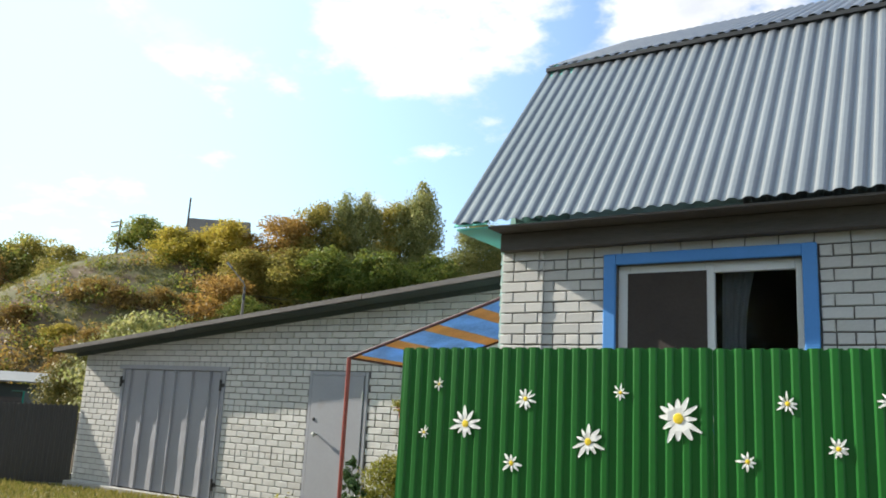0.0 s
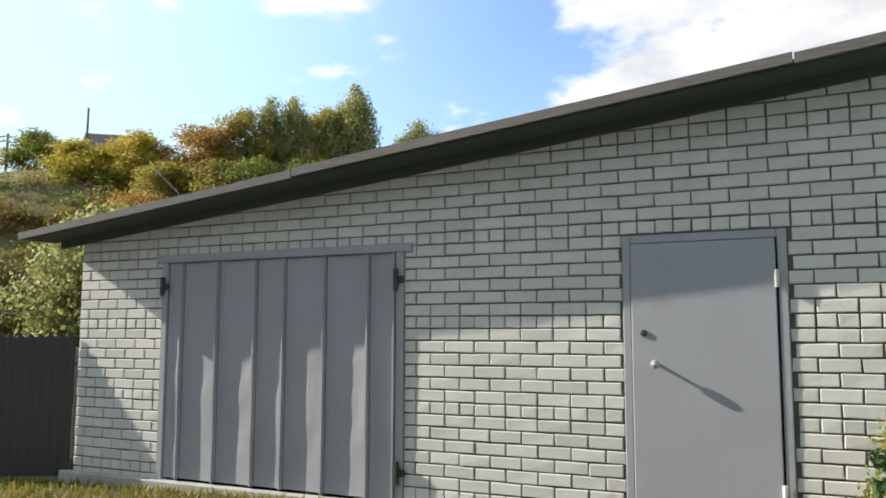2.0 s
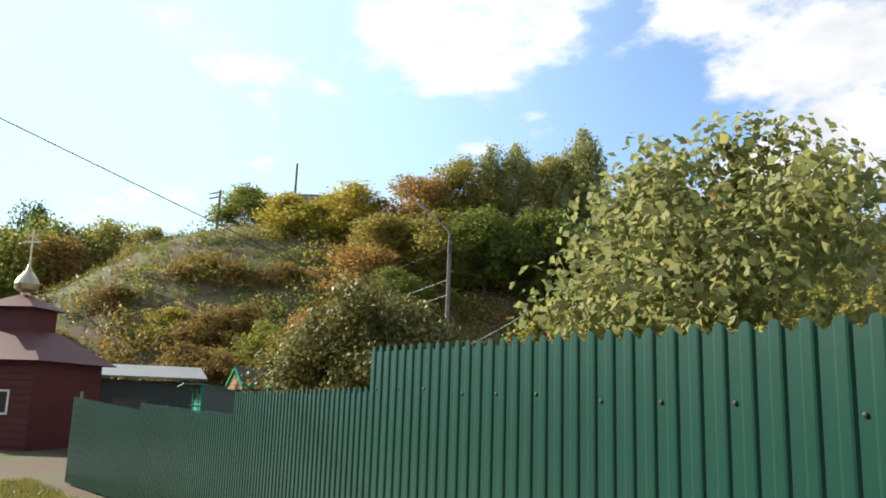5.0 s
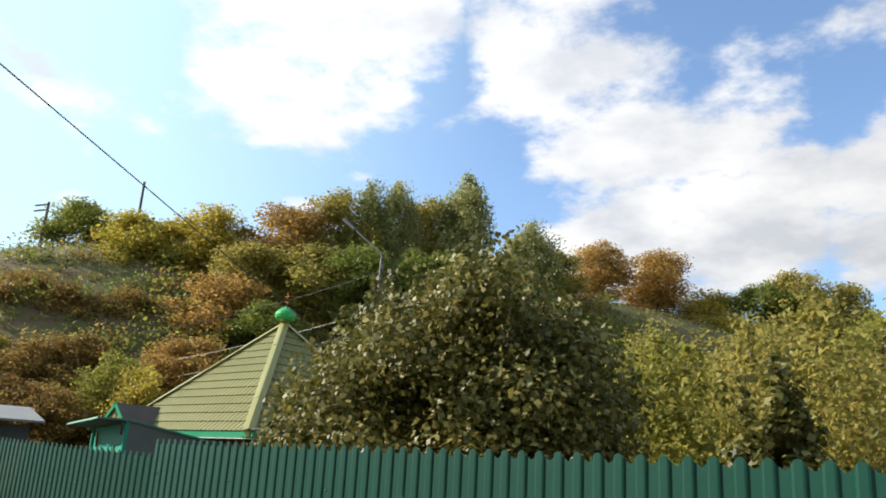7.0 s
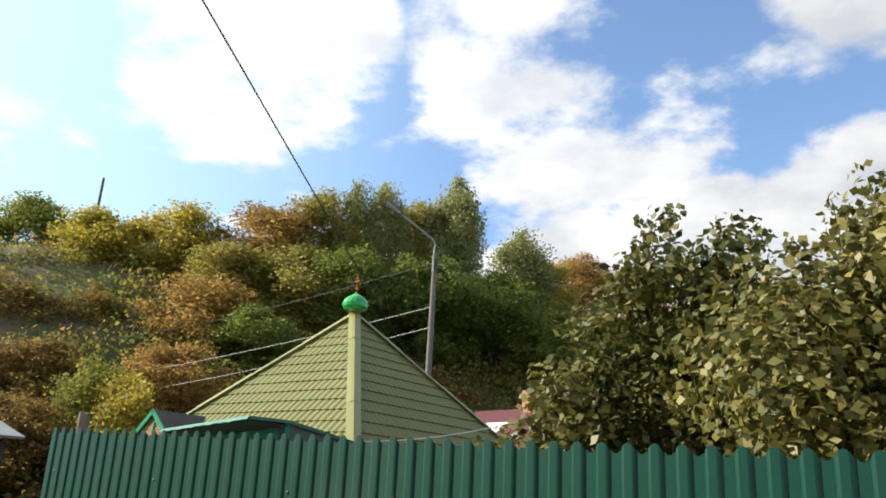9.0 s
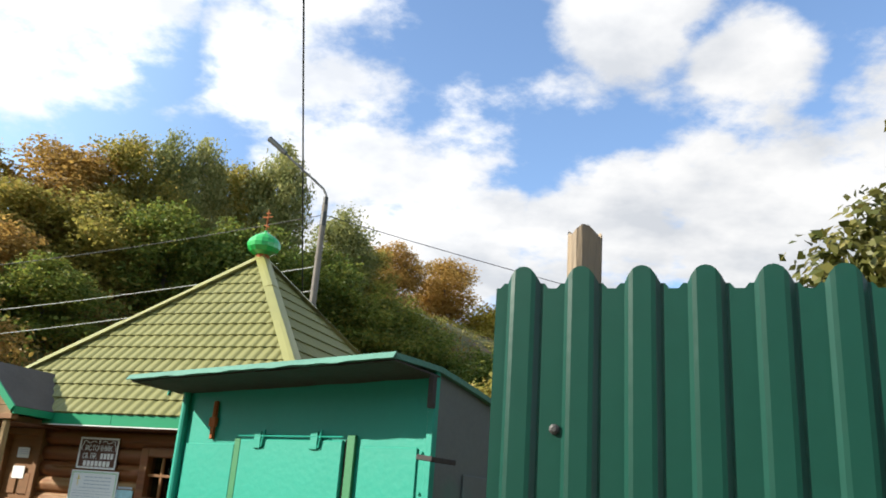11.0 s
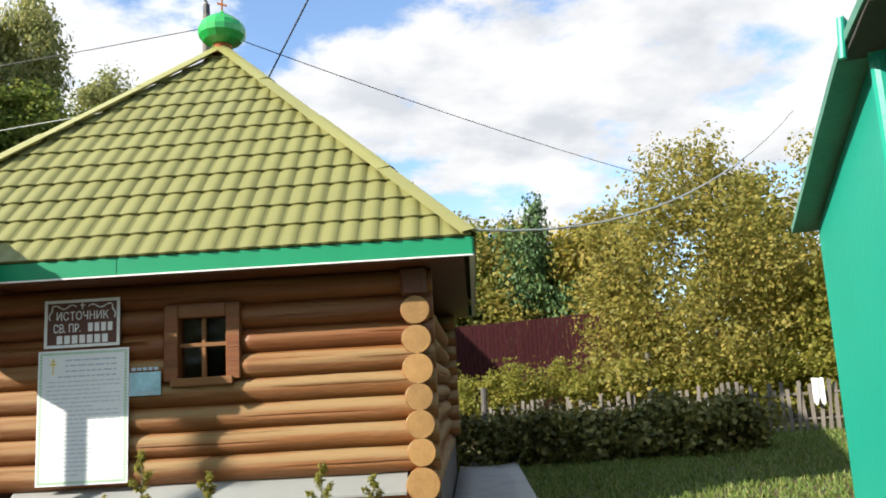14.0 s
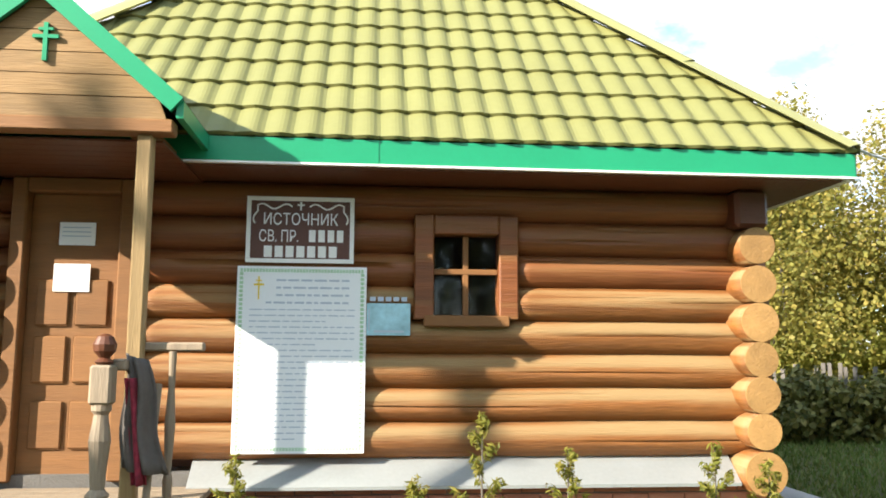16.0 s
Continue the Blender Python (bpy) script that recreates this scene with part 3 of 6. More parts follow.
g.prism([(-13.40, garage_top(-13.40) + 0.120), (GX1, garage_top(GX1) + 0.120), (GX1, garage_top(GX1) + 0.134), (-13.40, garage_top(-13.40) + 0.134)], -0.41, -0.056)
part("soffit_board", g, M_GREENWOOD, garage, "dark green boarded soffit")

# gate of bent sheet steel
g = G()
g.box(-11.98, -0.035, 1.95, -9.16, 0.05, 2.025, 0.006)
gate = part("garage_gate", g, M_GREYPAINT, garage, "grey painted sheet steel double gate with folded ribs")
for a, b in ((-11.90, -11.83), (-9.31, -9.24)):
    part("gate_post", G().box(a, -0.03, -0.12, b, 0.05, 1.949, 0.006), M_GREYPAINT, gate)
ribs = [-11.63, -11.20, -10.76, -10.44, -10.01, -9.57]
xs_g = [-11.825] + ribs + [-9.315]
for i in range(len(xs_g) - 1):
    a, b = xs_g[i], xs_g[i + 1]
    q = G()
    prof = [(a + 0.004, 0.0), (a + 0.05, 0.012), (b - 0.045, 0.0), (b - 0.02, -0.045), (b - 0.004, -0.045), (b - 0.001, 0.0)]
    k = len(prof)
    prof = prof[:2] + [(a + 0.05 + (b - a - 0.095) * s, 0.012 * (1 - s)) for s in (0.2, 0.4, 0.6, 0.8)] + prof[2:]
    k = len(prof)
    steps = 18
    vs = []
    for r_ in range(steps + 1):
        h_ = r_ / steps
        for j, (x, y) in enumerate(prof):
            dent = 0.012 * noise.noise(Vector((x * 2.6, h_ * 3.4, 5.0))) + 0.007 * noise.noise(Vector((x * 7, h_ * 8, 1.0)))
            vs.append((x, y - 0.005 + dent * math.sin(math.pi * h_) * (0.45 if j in (0, k - 1) else 1.0), -0.08 + 2.025 * h_))
    q.add(vs, [(r_ * k + j, r_ * k + j + 1, (r_ + 1) * k + j + 1, (r_ + 1) * k + j) for r_ in range(steps) for j in range(k - 1)])
    part("gate_sheet", q, M_GREYPAINT, gate)
for x, z in ((-11.87, 1.72), (-9.30, 1.72), (-9.28, 0.15)):
    q = G()
    q.tube((x, -0.055, z - 0.09), (x, -0.055, z + 0.09), 0.02)
    q.box(x - 0.02, -0.05, z - 0.03, x + 0.07, -0.03, z + 0.03, 0.004)
    part("hinge", q, M_DARKMETAL, gate)


def steel_door(a, b, top, handle, lock, extra):
    g = G()
    g.box(a, -0.02, -0.12, a + 0.06, 0.08, top, 0.006)
    g.box(b - 0.06, -0.02, -0.12, b, 0.08, top, 0.006)
    g.box(a + 0.061, -0.02, top - 0.06, b - 0.061, 0.08, top, 0.006)
    d = part("steel_door", g, M_GREYPAINT, garage, "grey painted steel door")
    q = G()
    q.box(a + 0.063, -0.028, -0.10, b - 0.075, 0.03, top - 0.064, 0.006)
    part("leaf", q, M_GREYPAINT, d)
    q = G()
    x, z = handle
    q.lathe([(0.012, 0), (0.012, 0.06), (0.028, 0.065), (0.033, 0.085), (0.026, 0.105), (0.004, 0.112)], n=12, m=pose(x, -0.028, z, 90, 0, 0))
    part("door_knob", q, M_ZINC, d, "round steel knob")
    q = G()
    q.lathe([(0.026, 0), (0.026, 0.012), (0.012, 0.016)], n=12, m=pose(lock[0], -0.028, lock[1], 90, 0, 0))
    part("lock", q, M_DARKMETAL, d)
    for z in (1.65, 0.22):
        q = G()
        q.tube((b - 0.068, -0.045, z - 0.06), (b - 0.068, -0.045, z + 0.06), 0.016)
        part("hinge", q, M_WHITEPAINT if z < 1 else M_ZINC, d)
    if extra:
        rr = random.Random(11)
        for k in range(9):
            q = G()
            x, z = -3.86 + 0.36 * rr.random(), 1.20 + 0.22 * rr.random()
            q.lathe([(0.004 + 0.016 * rr.random(), 0.0), (0.003, 0.0015)], n=7, m=pose(x, -0.0283, z, 90, 0, 0))
            part("scuff", q, M_DARKMETAL, d, "chipped dark paint")
        q = G()
        q.box(-4.02, -0.05, 1.47, -3.95, -0.028, 1.55, 0.006)
        part("bell_box", q, M_WHITEPAINT, d)


steel_door(-7.42, -6.30, 1.99, (-7.18, 1.06), (-7.27, 1.28), False)
steel_door(-4.53, -3.41, 1.99, (-4.26, 1.03), (-4.33, 1.29), True)
# small dark arched plate over the second door
g = G()
arc = [(-3.82 + 0.34 * math.cos(t), 2.36 + 0.34 * math.sin(t)) for t in [math.pi * i / 12 for i in range(13)]]
g.prism(arc, -0.012, -0.004)
arch = part("arched_vent", g, M_DARKMETAL, garage, "small dark arched plate ringed with bricks")
for i in range(12):
    t = math.pi * (i + 0.5) / 12
    q = G()
    q.box(-0.04, -0.012, 0, 0.04, -0.001, 0.12, 0.004)
    part("brick", q, M_BRICK, arch, at=Matrix.Translation((-3.82, -0.006, 2.36)) @ pose(0, 0, 0, 0, 90 - math.degrees(t), 0) @ Matrix.Translation((0, 0, 0.35)))
g = G()
g.box(GX0 - 0.1, -0.10, -0.30, -7.5, -0.005, -0.10, 0.01)
part("plinth", g, M_CONCRETE, garage)

# ---- neighbouring house ----
house = thing("brick_house", "white brick house with steep grey corrugated roof and teal gable", "house")
HX0, HY = -2.68, -2.72
g = G()
WX0, WX1, WZ0, WZ1 = -1.56, -0.02, 1.52, 2.83
g.box(HX0 + 0.012, HY + 0.010, -0.3, WX0, HY + 0.35, 3.16)
g.box(WX1, HY + 0.010, -0.3, 7.0, HY + 0.35, 3.16)
g.box(WX0, HY + 0.010, -0.3, WX1, HY + 0.35, WZ0)
g.box(WX0, HY + 0.010, WZ1, WX1, HY + 0.35, 3.16)
house_wall = part("wall", g, M_MORTAR, house, "white brick front wall")
g = G()
g.prism([(-6.1, -0.3), (2.7, -0.3), (2.7, 3.22), (1.1, 5.45), (-1.7, 7.02), (-4.6, 5.45), (-6.1, 3.22)], 0, 0.3, m=pose(HX0 + 0.32, 0, 0, 0, 0, -90))
part("side_wall", g, M_PALESIDING, house, "pale green sided gable wall")
g = G()
g.box(6.7, HY + 0.36, -0.3, 7.0, 6.0, 3.16)
g.box(HX0 + 0.33, 5.7, -0.3, 6.7, 6.0, 3.16)
part("back_wall", g, M_MORTAR, house)


def gable_span(z):
    """Front and back of the side wall at a height."""
    if z < 3.2:
        return HY, 5.9
    if z < 5.42:
        return -2.70 + (z - 3.2) * 0.72, 6.0 - (z - 3.2) * 0.64
    return -1.1 + (z - 5.42) * 1.75, 4.6 - (z - 5.42) * 1.8


for k in range(70):
    z = -0.1 + k * 0.1
    ya, yb = gable_span(z + 0.1)
    ya = max(ya, HY + 0.012)
    if yb - ya < 0.2:
        break
    q = G()
    q.add([(HX0 + 0.012, ya, z), (HX0 - 0.052, ya, z), (HX0 - 0.038, ya, z + 0.097), (HX0 + 0.012, ya, z + 0.1),
           (HX0 + 0.012, yb, z), (HX0 - 0.052, yb, z), (HX0 - 0.038, yb, z + 0.097), (HX0 + 0.012, yb, z + 0.1)],
          [(0, 1, 5, 4), (1, 2, 6, 5), (2, 3, 7, 6), (0, 3, 2, 1), (4, 5, 6, 7)])
    part("siding_plank", q, M_PALESIDING, house)


def corrugated(p, q, pitch, depth, along, sub=8):
    """A wavy sheet from edge p to edge q (each a pair of bottom and top points)."""
    b0, t0, b1, t1 = map(Vector, (*p, *q))
    n = max(1, round((b1 - b0).length / pitch))
    nor = (b1 - b0).cross(t0 - b0).normalized()
    s = G()

    def fn(a, b):
        k = a * n % 1.0
        h = depth * min(1.0, max(0.0, (abs(k - 0.5) - 0.17) * 9))
        base = b0.lerp(b1, a).lerp(t0.lerp(t1, a), b)
        return base + nor * h
    s.grid(fn, n * sub, along)
    return s


EY, EZ = -3.14, 3.22
part("roof_slope", corrugated(((-3.02, EY, EZ), (-3.02, -1.14, 5.57)), ((7.3, EY, EZ), (7.3, -1.14, 5.57)), 0.128, 0.022, 2), M_ROOFSTEEL, house, "steep grey corrugated steel slope", solid=0.003)
part("roof_top", corrugated(((-3.02, -1.22, 5.58), (-3.02, 1.7, 7.20)), ((7.3, -1.22, 5.58), (7.3, 1.7, 7.20)), 0.128, 0.022, 2), M_ROOFSTEEL, house, solid=0.003)
part("roof_back", corrugated(((7.3, 4.6, 5.58), (7.3, 1.7, 7.20)), ((-3.02, 4.6, 5.58), (-3.02, 1.7, 7.20)), 0.128, 0.022, 1, 4), M_ROOFSTEEL, house, solid=0.003)
part("roof_back_slope", corrugated(((7.3, 6.5, 3.22), (7.3, 4.6, 5.58)), ((-3.02, 6.5, 3.22), (-3.02, 4.6, 5.58)), 0.128, 0.022, 1, 4), M_ROOFSTEEL, house, solid=0.003)
g = G()
g.prism([(-3.02, 5.53), (7.3, 5.53), (7.3, 5.575), (-3.02, 5.575)], -1.235, -1.19)
part("ridge_flashing", g, M_DARKMETAL, house)
g = G()
g.box(-2.66, HY - 0.14, 3.00, 7.1, HY - 0.026, 3.165, 0.008)
part("eave_beam", g, M_OLDWOOD, house, "dark wooden beam under the eave")
g = G()
part("front_soffit", G().box(-2.66, EY + 0.03, 3.168, 7.2, HY + 0.3, 3.19, 0.004), M_OLDWOOD, house)
g.box(-3.00, EY + 0.03, 3.168, -2.662, HY + 0.3, 3.19, 0.004)
g.box(-3.00, HY + 0.31, 3.168, HX0 - 0.03, 6.2, 3.19, 0.004)
part("soffit", g, M_TEAL, house, "teal boarded soffit")
g = G()
g.add([(-3.01, EY, 3.20), (-2.66, EY, 3.20), (-2.66, -1.16, 5.54), (-3.01, -1.16, 5.54)], [(0, 1, 2, 3)])
g.add([(-3.01, -1.2, 5.53), (-2.66, -1.2, 5.53), (-2.66, 1.7, 7.14), (-3.01, 1.7, 7.14)], [(0, 1, 2, 3)])
part("verge_soffit", g, M_TEAL, house, solid=0.012)
# window with blue surround
g = G()
for a, b, c, d in ((-1.67, -1.56, 1.42, 2.93), (-0.04, 0.07, 1.42, 2.93)):
    g.box(a, HY - 0.035, c, b, HY - 0.002, d, 0.006)
g.box(-1.559, HY - 0.035, 2.83, -0.041, HY - 0.002, 2.93, 0.006)
g.box(-1.559, HY - 0.06, 1.42, -0.041, HY - 0.002, 1.50, 0.006)
hw = part("window", g, M_BLUEPAINT, house, "blue-framed window with white plastic sashes")
g = G()
y0, y1 = HY + 0.05, HY + 0.11
for a, b in ((-1.56, -1.45), (-0.80, -0.73), (-0.10, -0.02)):
    g.box(a, y0, 1.50, b, y1, 2.83, 0.006)
for a, b in ((-1.449, -0.801), (-0.729, -0.101)):
    g.box(a, y0, 2.74, b, y1, 2.83, 0.006)
    g.box(a, y0, 1.50, b, y1, 1.60, 0.006)
part("window_frame", g, M_PVC, hw)
for a, b in ((-1.449, -0.801), (-0.729, -0.101)):
    g = G()
    g.box(a, y0 + 0.025, 1.60, b, y0 + 0.031, 2.74)
    part("pane", g, M_GLASS, hw).visible_shadow = False
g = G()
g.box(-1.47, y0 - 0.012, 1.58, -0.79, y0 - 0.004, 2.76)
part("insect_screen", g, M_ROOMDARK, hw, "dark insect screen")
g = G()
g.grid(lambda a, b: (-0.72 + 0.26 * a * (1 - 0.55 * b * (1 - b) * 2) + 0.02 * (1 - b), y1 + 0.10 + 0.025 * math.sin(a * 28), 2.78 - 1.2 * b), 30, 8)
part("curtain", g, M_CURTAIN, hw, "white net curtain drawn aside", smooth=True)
# added backing behind the panes, the room's dimness put into its colour
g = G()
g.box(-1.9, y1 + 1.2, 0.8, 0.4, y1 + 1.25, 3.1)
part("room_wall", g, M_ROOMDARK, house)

# ---- daisy fence ----


def rib_sheet(p, q, z0, zt, depth=0.022, pitch=0.14, scallop=0.03, sub=14):
    """Profiled fence sheet from p to q (x, y), foot heights z0 and top heights zt at both ends, ribs towards the right of p to q."""
    p, q = Vector(p), Vector(q)
    n = max(1, round((q - p).length / pitch))
    d = (q - p).normalized()
    nor = Vector((d.y, -d.x))
    s = G()
    prof = []
    for i in range(n * sub + 1):
        k = (i / sub) % 1.0
        w = abs(k - 0.5) / 0.25
        h = depth * min(1.0, max(0.0, (1.0 - w) * 5.5))
        up = scallop * math.sqrt(max(0.0, 1 - w * w)) if w < 1 else (-0.006 if abs((k + 0.5) % 1.0 - 0.5) < 0.13 else 0.003)
        prof.append((i / (n * sub), h, up))
    v, f = [], []
    for a, h, up in prof:
        c = p.lerp(q, a) + nor * h
        v += [(c.x, c.y, z0[0] + (z0[1] - z0[0]) * a), (c.x, c.y, zt[0] + (zt[1] - zt[0]) * a + up)]
    f = [(2 * i, 2 * i + 2, 2 * i + 3, 2 * i + 1) for i in range(len(prof) - 1)]
    return s.add(v, f)


daisy_fence = thing("garden_fence", "bright green profiled steel fence painted with white daisies", "fence")
x = -2.52
while x < 7:
    part("fence_sheet", rib_sheet((x, -4.54), (x + 1.119, -4.54), (-0.06, -0.06), (1.935, 1.94), 0.013, 0.1, 0.003), M_DAISYFENCE, daisy_fence, solid=0.002)
    x += 1.12
g = G()
g.box(-2.50, -4.50, 1.55, 7.0, -4.47, 1.59)
g.box(-2.50, -4.50, 0.35, 7.0, -4.47, 0.39)
part("rail", g, M_BROWNFENCE, daisy_fence)
for x in (-2.46, 0.1, 2.6, 5.1):
    g = G()
    g.box(x, -4.465, -0.3, x + 0.06, -4.405, 1.9, 0.004)
    part("post", g, M_BROWNFENCE, daisy_fence)


def daisy(x, z, r, seed, petals):
    rr = random.Random(seed)
    c = G()
    c.lathe([(r * .20, 0), (r * .17, 0.006), (r * .02, 0.008)], n=12, m=pose(x, -4.559, z, 90, 0, 0))
    ob = part("daisy", c, M_YELLOWPAINT, daisy_fence, "painted daisy with yellow middle and white petals")
    for i in range(petals):
        t = 2 * math.pi * (i + rr.uniform(-.2, .2)) / petals
        ln = r * rr.uniform(0.62, 1.0)
        w = r * rr.uniform(0.09, 0.14)
        m = Matrix.Translation((x, -4.5575, z)) @ pose(0, 0, 0, 0, math.degrees(t), 0)
        g = G()
        g.add([(-w * .35, 0, r * .12), (-w, -0.004, ln * .55), (-w * .5, -0.002, ln * .95), (0, 0, ln * 1.04), (w * .5, -0.002, ln * .95), (w, -0.004, ln * .55), (w * .35, 0, r * .12)], [(6, 5, 4, 3, 2, 1, 0)], m)
        part("petal", g, M_WHITEPAINT, ob, solid=0.003)


for i, (x, z, r, n) in enumerate([(-2.18, 1.68, .05, 6), (-1.95, 1.415, .13, 10), (-2.285, 1.34, .05, 7), (-1.495, 1.60, .08, 10), (-1.585, 1.18, .085, 8), (-1.05, 1.35, .12, 10),
                                  (-0.84, 1.66, .06, 8), (-0.48, 1.52, .165, 12), (0.13, 1.63, .07, 9), (-0.09, 1.30, .07, 8), (0.38, 1.40, .07, 9), (0.64, 1.66, .08, 9), (1.1, 1.45, .12, 10), (1.7, 1.3, .10, 9)]):
    daisy(x, z, r, i, n)

# ---- striped awning at the door ----
awning = thing("awning", "blue and orange striped sheet awning on a red steel frame", "awning")
AX0, AX1, AY0, AY1 = -4.75, -2.75, -2.41, -0.95


def awn_z(x):
    return 2.03 + (x - AX0) * 0.325


STRIPES = [0.32, 1.25, 0.72, 1.25, 0.72, 1.25, 0.72, 1.25, 0.30]
run, whole = 0.0, sum(STRIPES)
for i, wide in enumerate(STRIPES):
    a, b = AX0 + (AX1 - AX0) * run / whole, AX0 + (AX1 - AX0) * (run + wide) / whole
    run += wide
    g = G()
    g.add([(a, AY0, awn_z(a)), (b, AY0, awn_z(b)), (b, AY1, awn_z(b) - 0.03), (a, AY1, awn_z(a) - 0.03)], [(0, 1, 2, 3)])
    part("stripe", g, M_FLAP_BLUE if i % 2 else M_FLAP_ORANGE, awning, solid=0.004)
g = G()
g.rope([(AX0, AY0, 2.015), (AX1, AY0, awn_z(AX1) - 0.015)], 0.018)
g.rope([(AX0, AY0, 2.015), (AX0, AY1, 1.985), (AX1, AY1, awn_z(AX1) - 0.045)], 0.014)
part("frame", g, M_MAROON, awning, "dark red steel tube frame")
g = G()
g.tube((AX0, AY0, -0.2), (AX0, AY0, 2.02), 0.024)
part("post", g, M_RUSTRED, awning, "red steel post")
g = G()
g.tube((AX1 + 0.01, -2.45, 2.1), (AX1 + 0.01, -2.45, awn_z(AX1)), 0.016)
g.tube((AX1, -2.41, 2.2), (AX1 - 0.01, -0.95, 2.62), 0.012)
part("bracket", g, M_RUSTRED, awning)

mailbox = thing("mailbox", "faded blue metal mailbox fixed to the brick wall", "mailbox")
g = G()
g.box(-5.09, -0.115, 1.21, -4.85, -0.008, 1.47, 0.008)
part("body", g, M_FADEDBLUE, mailbox)
g = G()
g.box(-5.10, -0.13, 1.471, -4.84, -0.008, 1.50, 0.006)
part("lid", g, M_FADEDBLUE, mailbox)
g = G()
g.lathe([(0.045, 0), (0.04, 0.004)], n=14, m=pose(-4.97, -0.115, 1.38, 90, 0, 0))
g.box(-5.03, -0.119, 1.27, -4.91, -0.1145, 1.30)
part("emblem", g, M_WHITEPAINT, mailbox, "pale round emblem and plain bar")

# ---- tall pale-sided building behind the garage ----
PM = pose(-3.8, 14.0, 0, 0, 0, -80.8)
pale = thing("sided_building", "tall building clad in pale green siding behind the garage", "building", at=PM)
PEAK = lambda u: 10.9 - 0.47 * u
part("wall", G().prism([(0.05, -0.5), (7.3, -0.5), (7.3, PEAK(7.3)), (0.05, PEAK(0.05))], 0.03, 1.2), M_PALESIDING, pale)
for i in range(42):
    z0 = 2.4 + 0.2 * i
    e = min(7.3, (10.9 - z0 - 0.2) / 0.47)
    part("siding_board", G().add([(0.42, -0.012, z0), (e, -0.012, z0), (e, 0.012, z0 + 0.2), (0.42, 0.012, z0 + 0.2), (e, 0.028, z0), (0.42, 0.028, z0)], [(0, 1, 2, 3), (0, 5, 4, 1)]), M_PALESIDING, pale)
for i in range(46):
    z0 = 3.0 + 0.168 * i
    part("corner_trim", G().box(-0.03, -0.04, z0, 0.40, 0.028, z0 + 0.158, 0.01), M_PALETRIM, pale)
part("roof", G().prism([(-0.1, PEAK(-0.1) + 0.01), (7.35, PEAK(7.35) + 0.01), (7.35, PEAK(7.35) + 0.06), (-0.1, PEAK(-0.1) + 0.06)], -0.1, 1.3), M_ROOFSTEEL, pale)

# ---- green street fence, stepping down the slope ----


def fence_section(p, q, zt, label, group="street fence sections", material=None):
    f = thing("street_fence", label, "fence", group=group)
    P, Q = Vector(p), Vector(q)
    n = max(1, round((Q - P).length / 1.12))
    for i in range(n):
        a, b = P.lerp(Q, i / n), P.lerp(Q, (i + 1) / n)
        za, zb = zt[0] + (zt[1] - zt[0]) * i / n, zt[0] + (zt[1] - zt[0]) * (i + 1) / n
        part("fence_sheet", rib_sheet(b, a, (land(*b) + 0.06, land(*a) + 0.06), (zb, za), 0.0095, 0.108, 0.032), material or M_GREENFENCE, f, solid=0.002)
        # screws on the rail lines
        g = G()
        d = (a - b).normalized()
        nor = Vector((d.y, -d.x))
        for k in range(3):
            c = b.lerp(a, 0.1 + 0.3 * k) + nor * 0.001
            g.lathe([(0.009, 0), (0.009, 0.005), (0.004, 0.008)], n=8, m=Matrix.Translation((c.x, c.y, za - 0.22)) @ Vector((0, 0, 1)).rotation_difference(Vector((nor.x, nor.y, 0))).to_matrix().to_4x4())
        part("screw", g, M_DARKMETAL, f)
    d = (Q - P).normalized()
    back = Vector((-d.y, d.x)) * -1 if Vector((-d.y, d.x)).dot(ACROSS) < 0 else Vector((-d.y, d.x))
    for h in (0.28, 1.25):
        g = G()
        A, B = P + back * 0.035, Q + back * 0.035
        g.tube((A.x, A.y, zt[0] - h), (B.x, B.y, zt[1] - h), 0.02, n=4)
        part("rail", g, M_BROWNFENCE, f)
    for c, z in ((P, zt[0]), (P.lerp(Q, 0.5), sum(zt) / 2)):
        c = c + back * 0.09
        g = G()
        g.box(c.x - 0.03, c.y - 0.03, land(*c) - 0.3, c.x + 0.03, c.y + 0.03, z - 0.12, 0.004)
        part("post", g, M_BROWNFENCE, f)
    return f


FC, FA, FB, FCC, FE = (-14.85, -0.73), (-20.92, 2.30), (-24.30, 4.03), (-29.53, 6.45), (-34.88, 8.35)
fence_section((-13.06, -0.02), FC, (1.24, 1.22), "dark unpainted back of a profiled steel fence beside the garage", material=M_BROWNFENCE)
fence_section(FC, FA, (1.22, 1.38), "green profiled steel fence section with scalloped top")
fence_section(FA, FB, (1.12, 1.09), "green profiled steel fence section with scalloped top")
fence_section(FB, FCC, (0.86, 0.91), "green profiled steel fence section with scalloped top")
fence_section(FCC, FE, (0.80, 0.965), "green profiled steel fence section with scalloped top")
post = thing("fence_post", "split weathered wooden post standing behind the fence", "post")
g = G()
g.grid(lambda a, b: (-34.715 + 0.034 * math.cos(2 * math.pi * a) * (1 + 0.12 * math.sin(9 * a + 7 * b)), 8.43 + 0.034 * math.sin(2 * math.pi * a) * (1 + 0.15 * math.cos(13 * a + 5 * b)), -1.2 + 2.30 * b + (0.012 * math.sin(a * 19) if b == 1 else 0)), 18, 14)
g.f.append(tuple(i * 15 + 14 for i in range(18)))
part("stake", g, M_GREYWOOD, post)

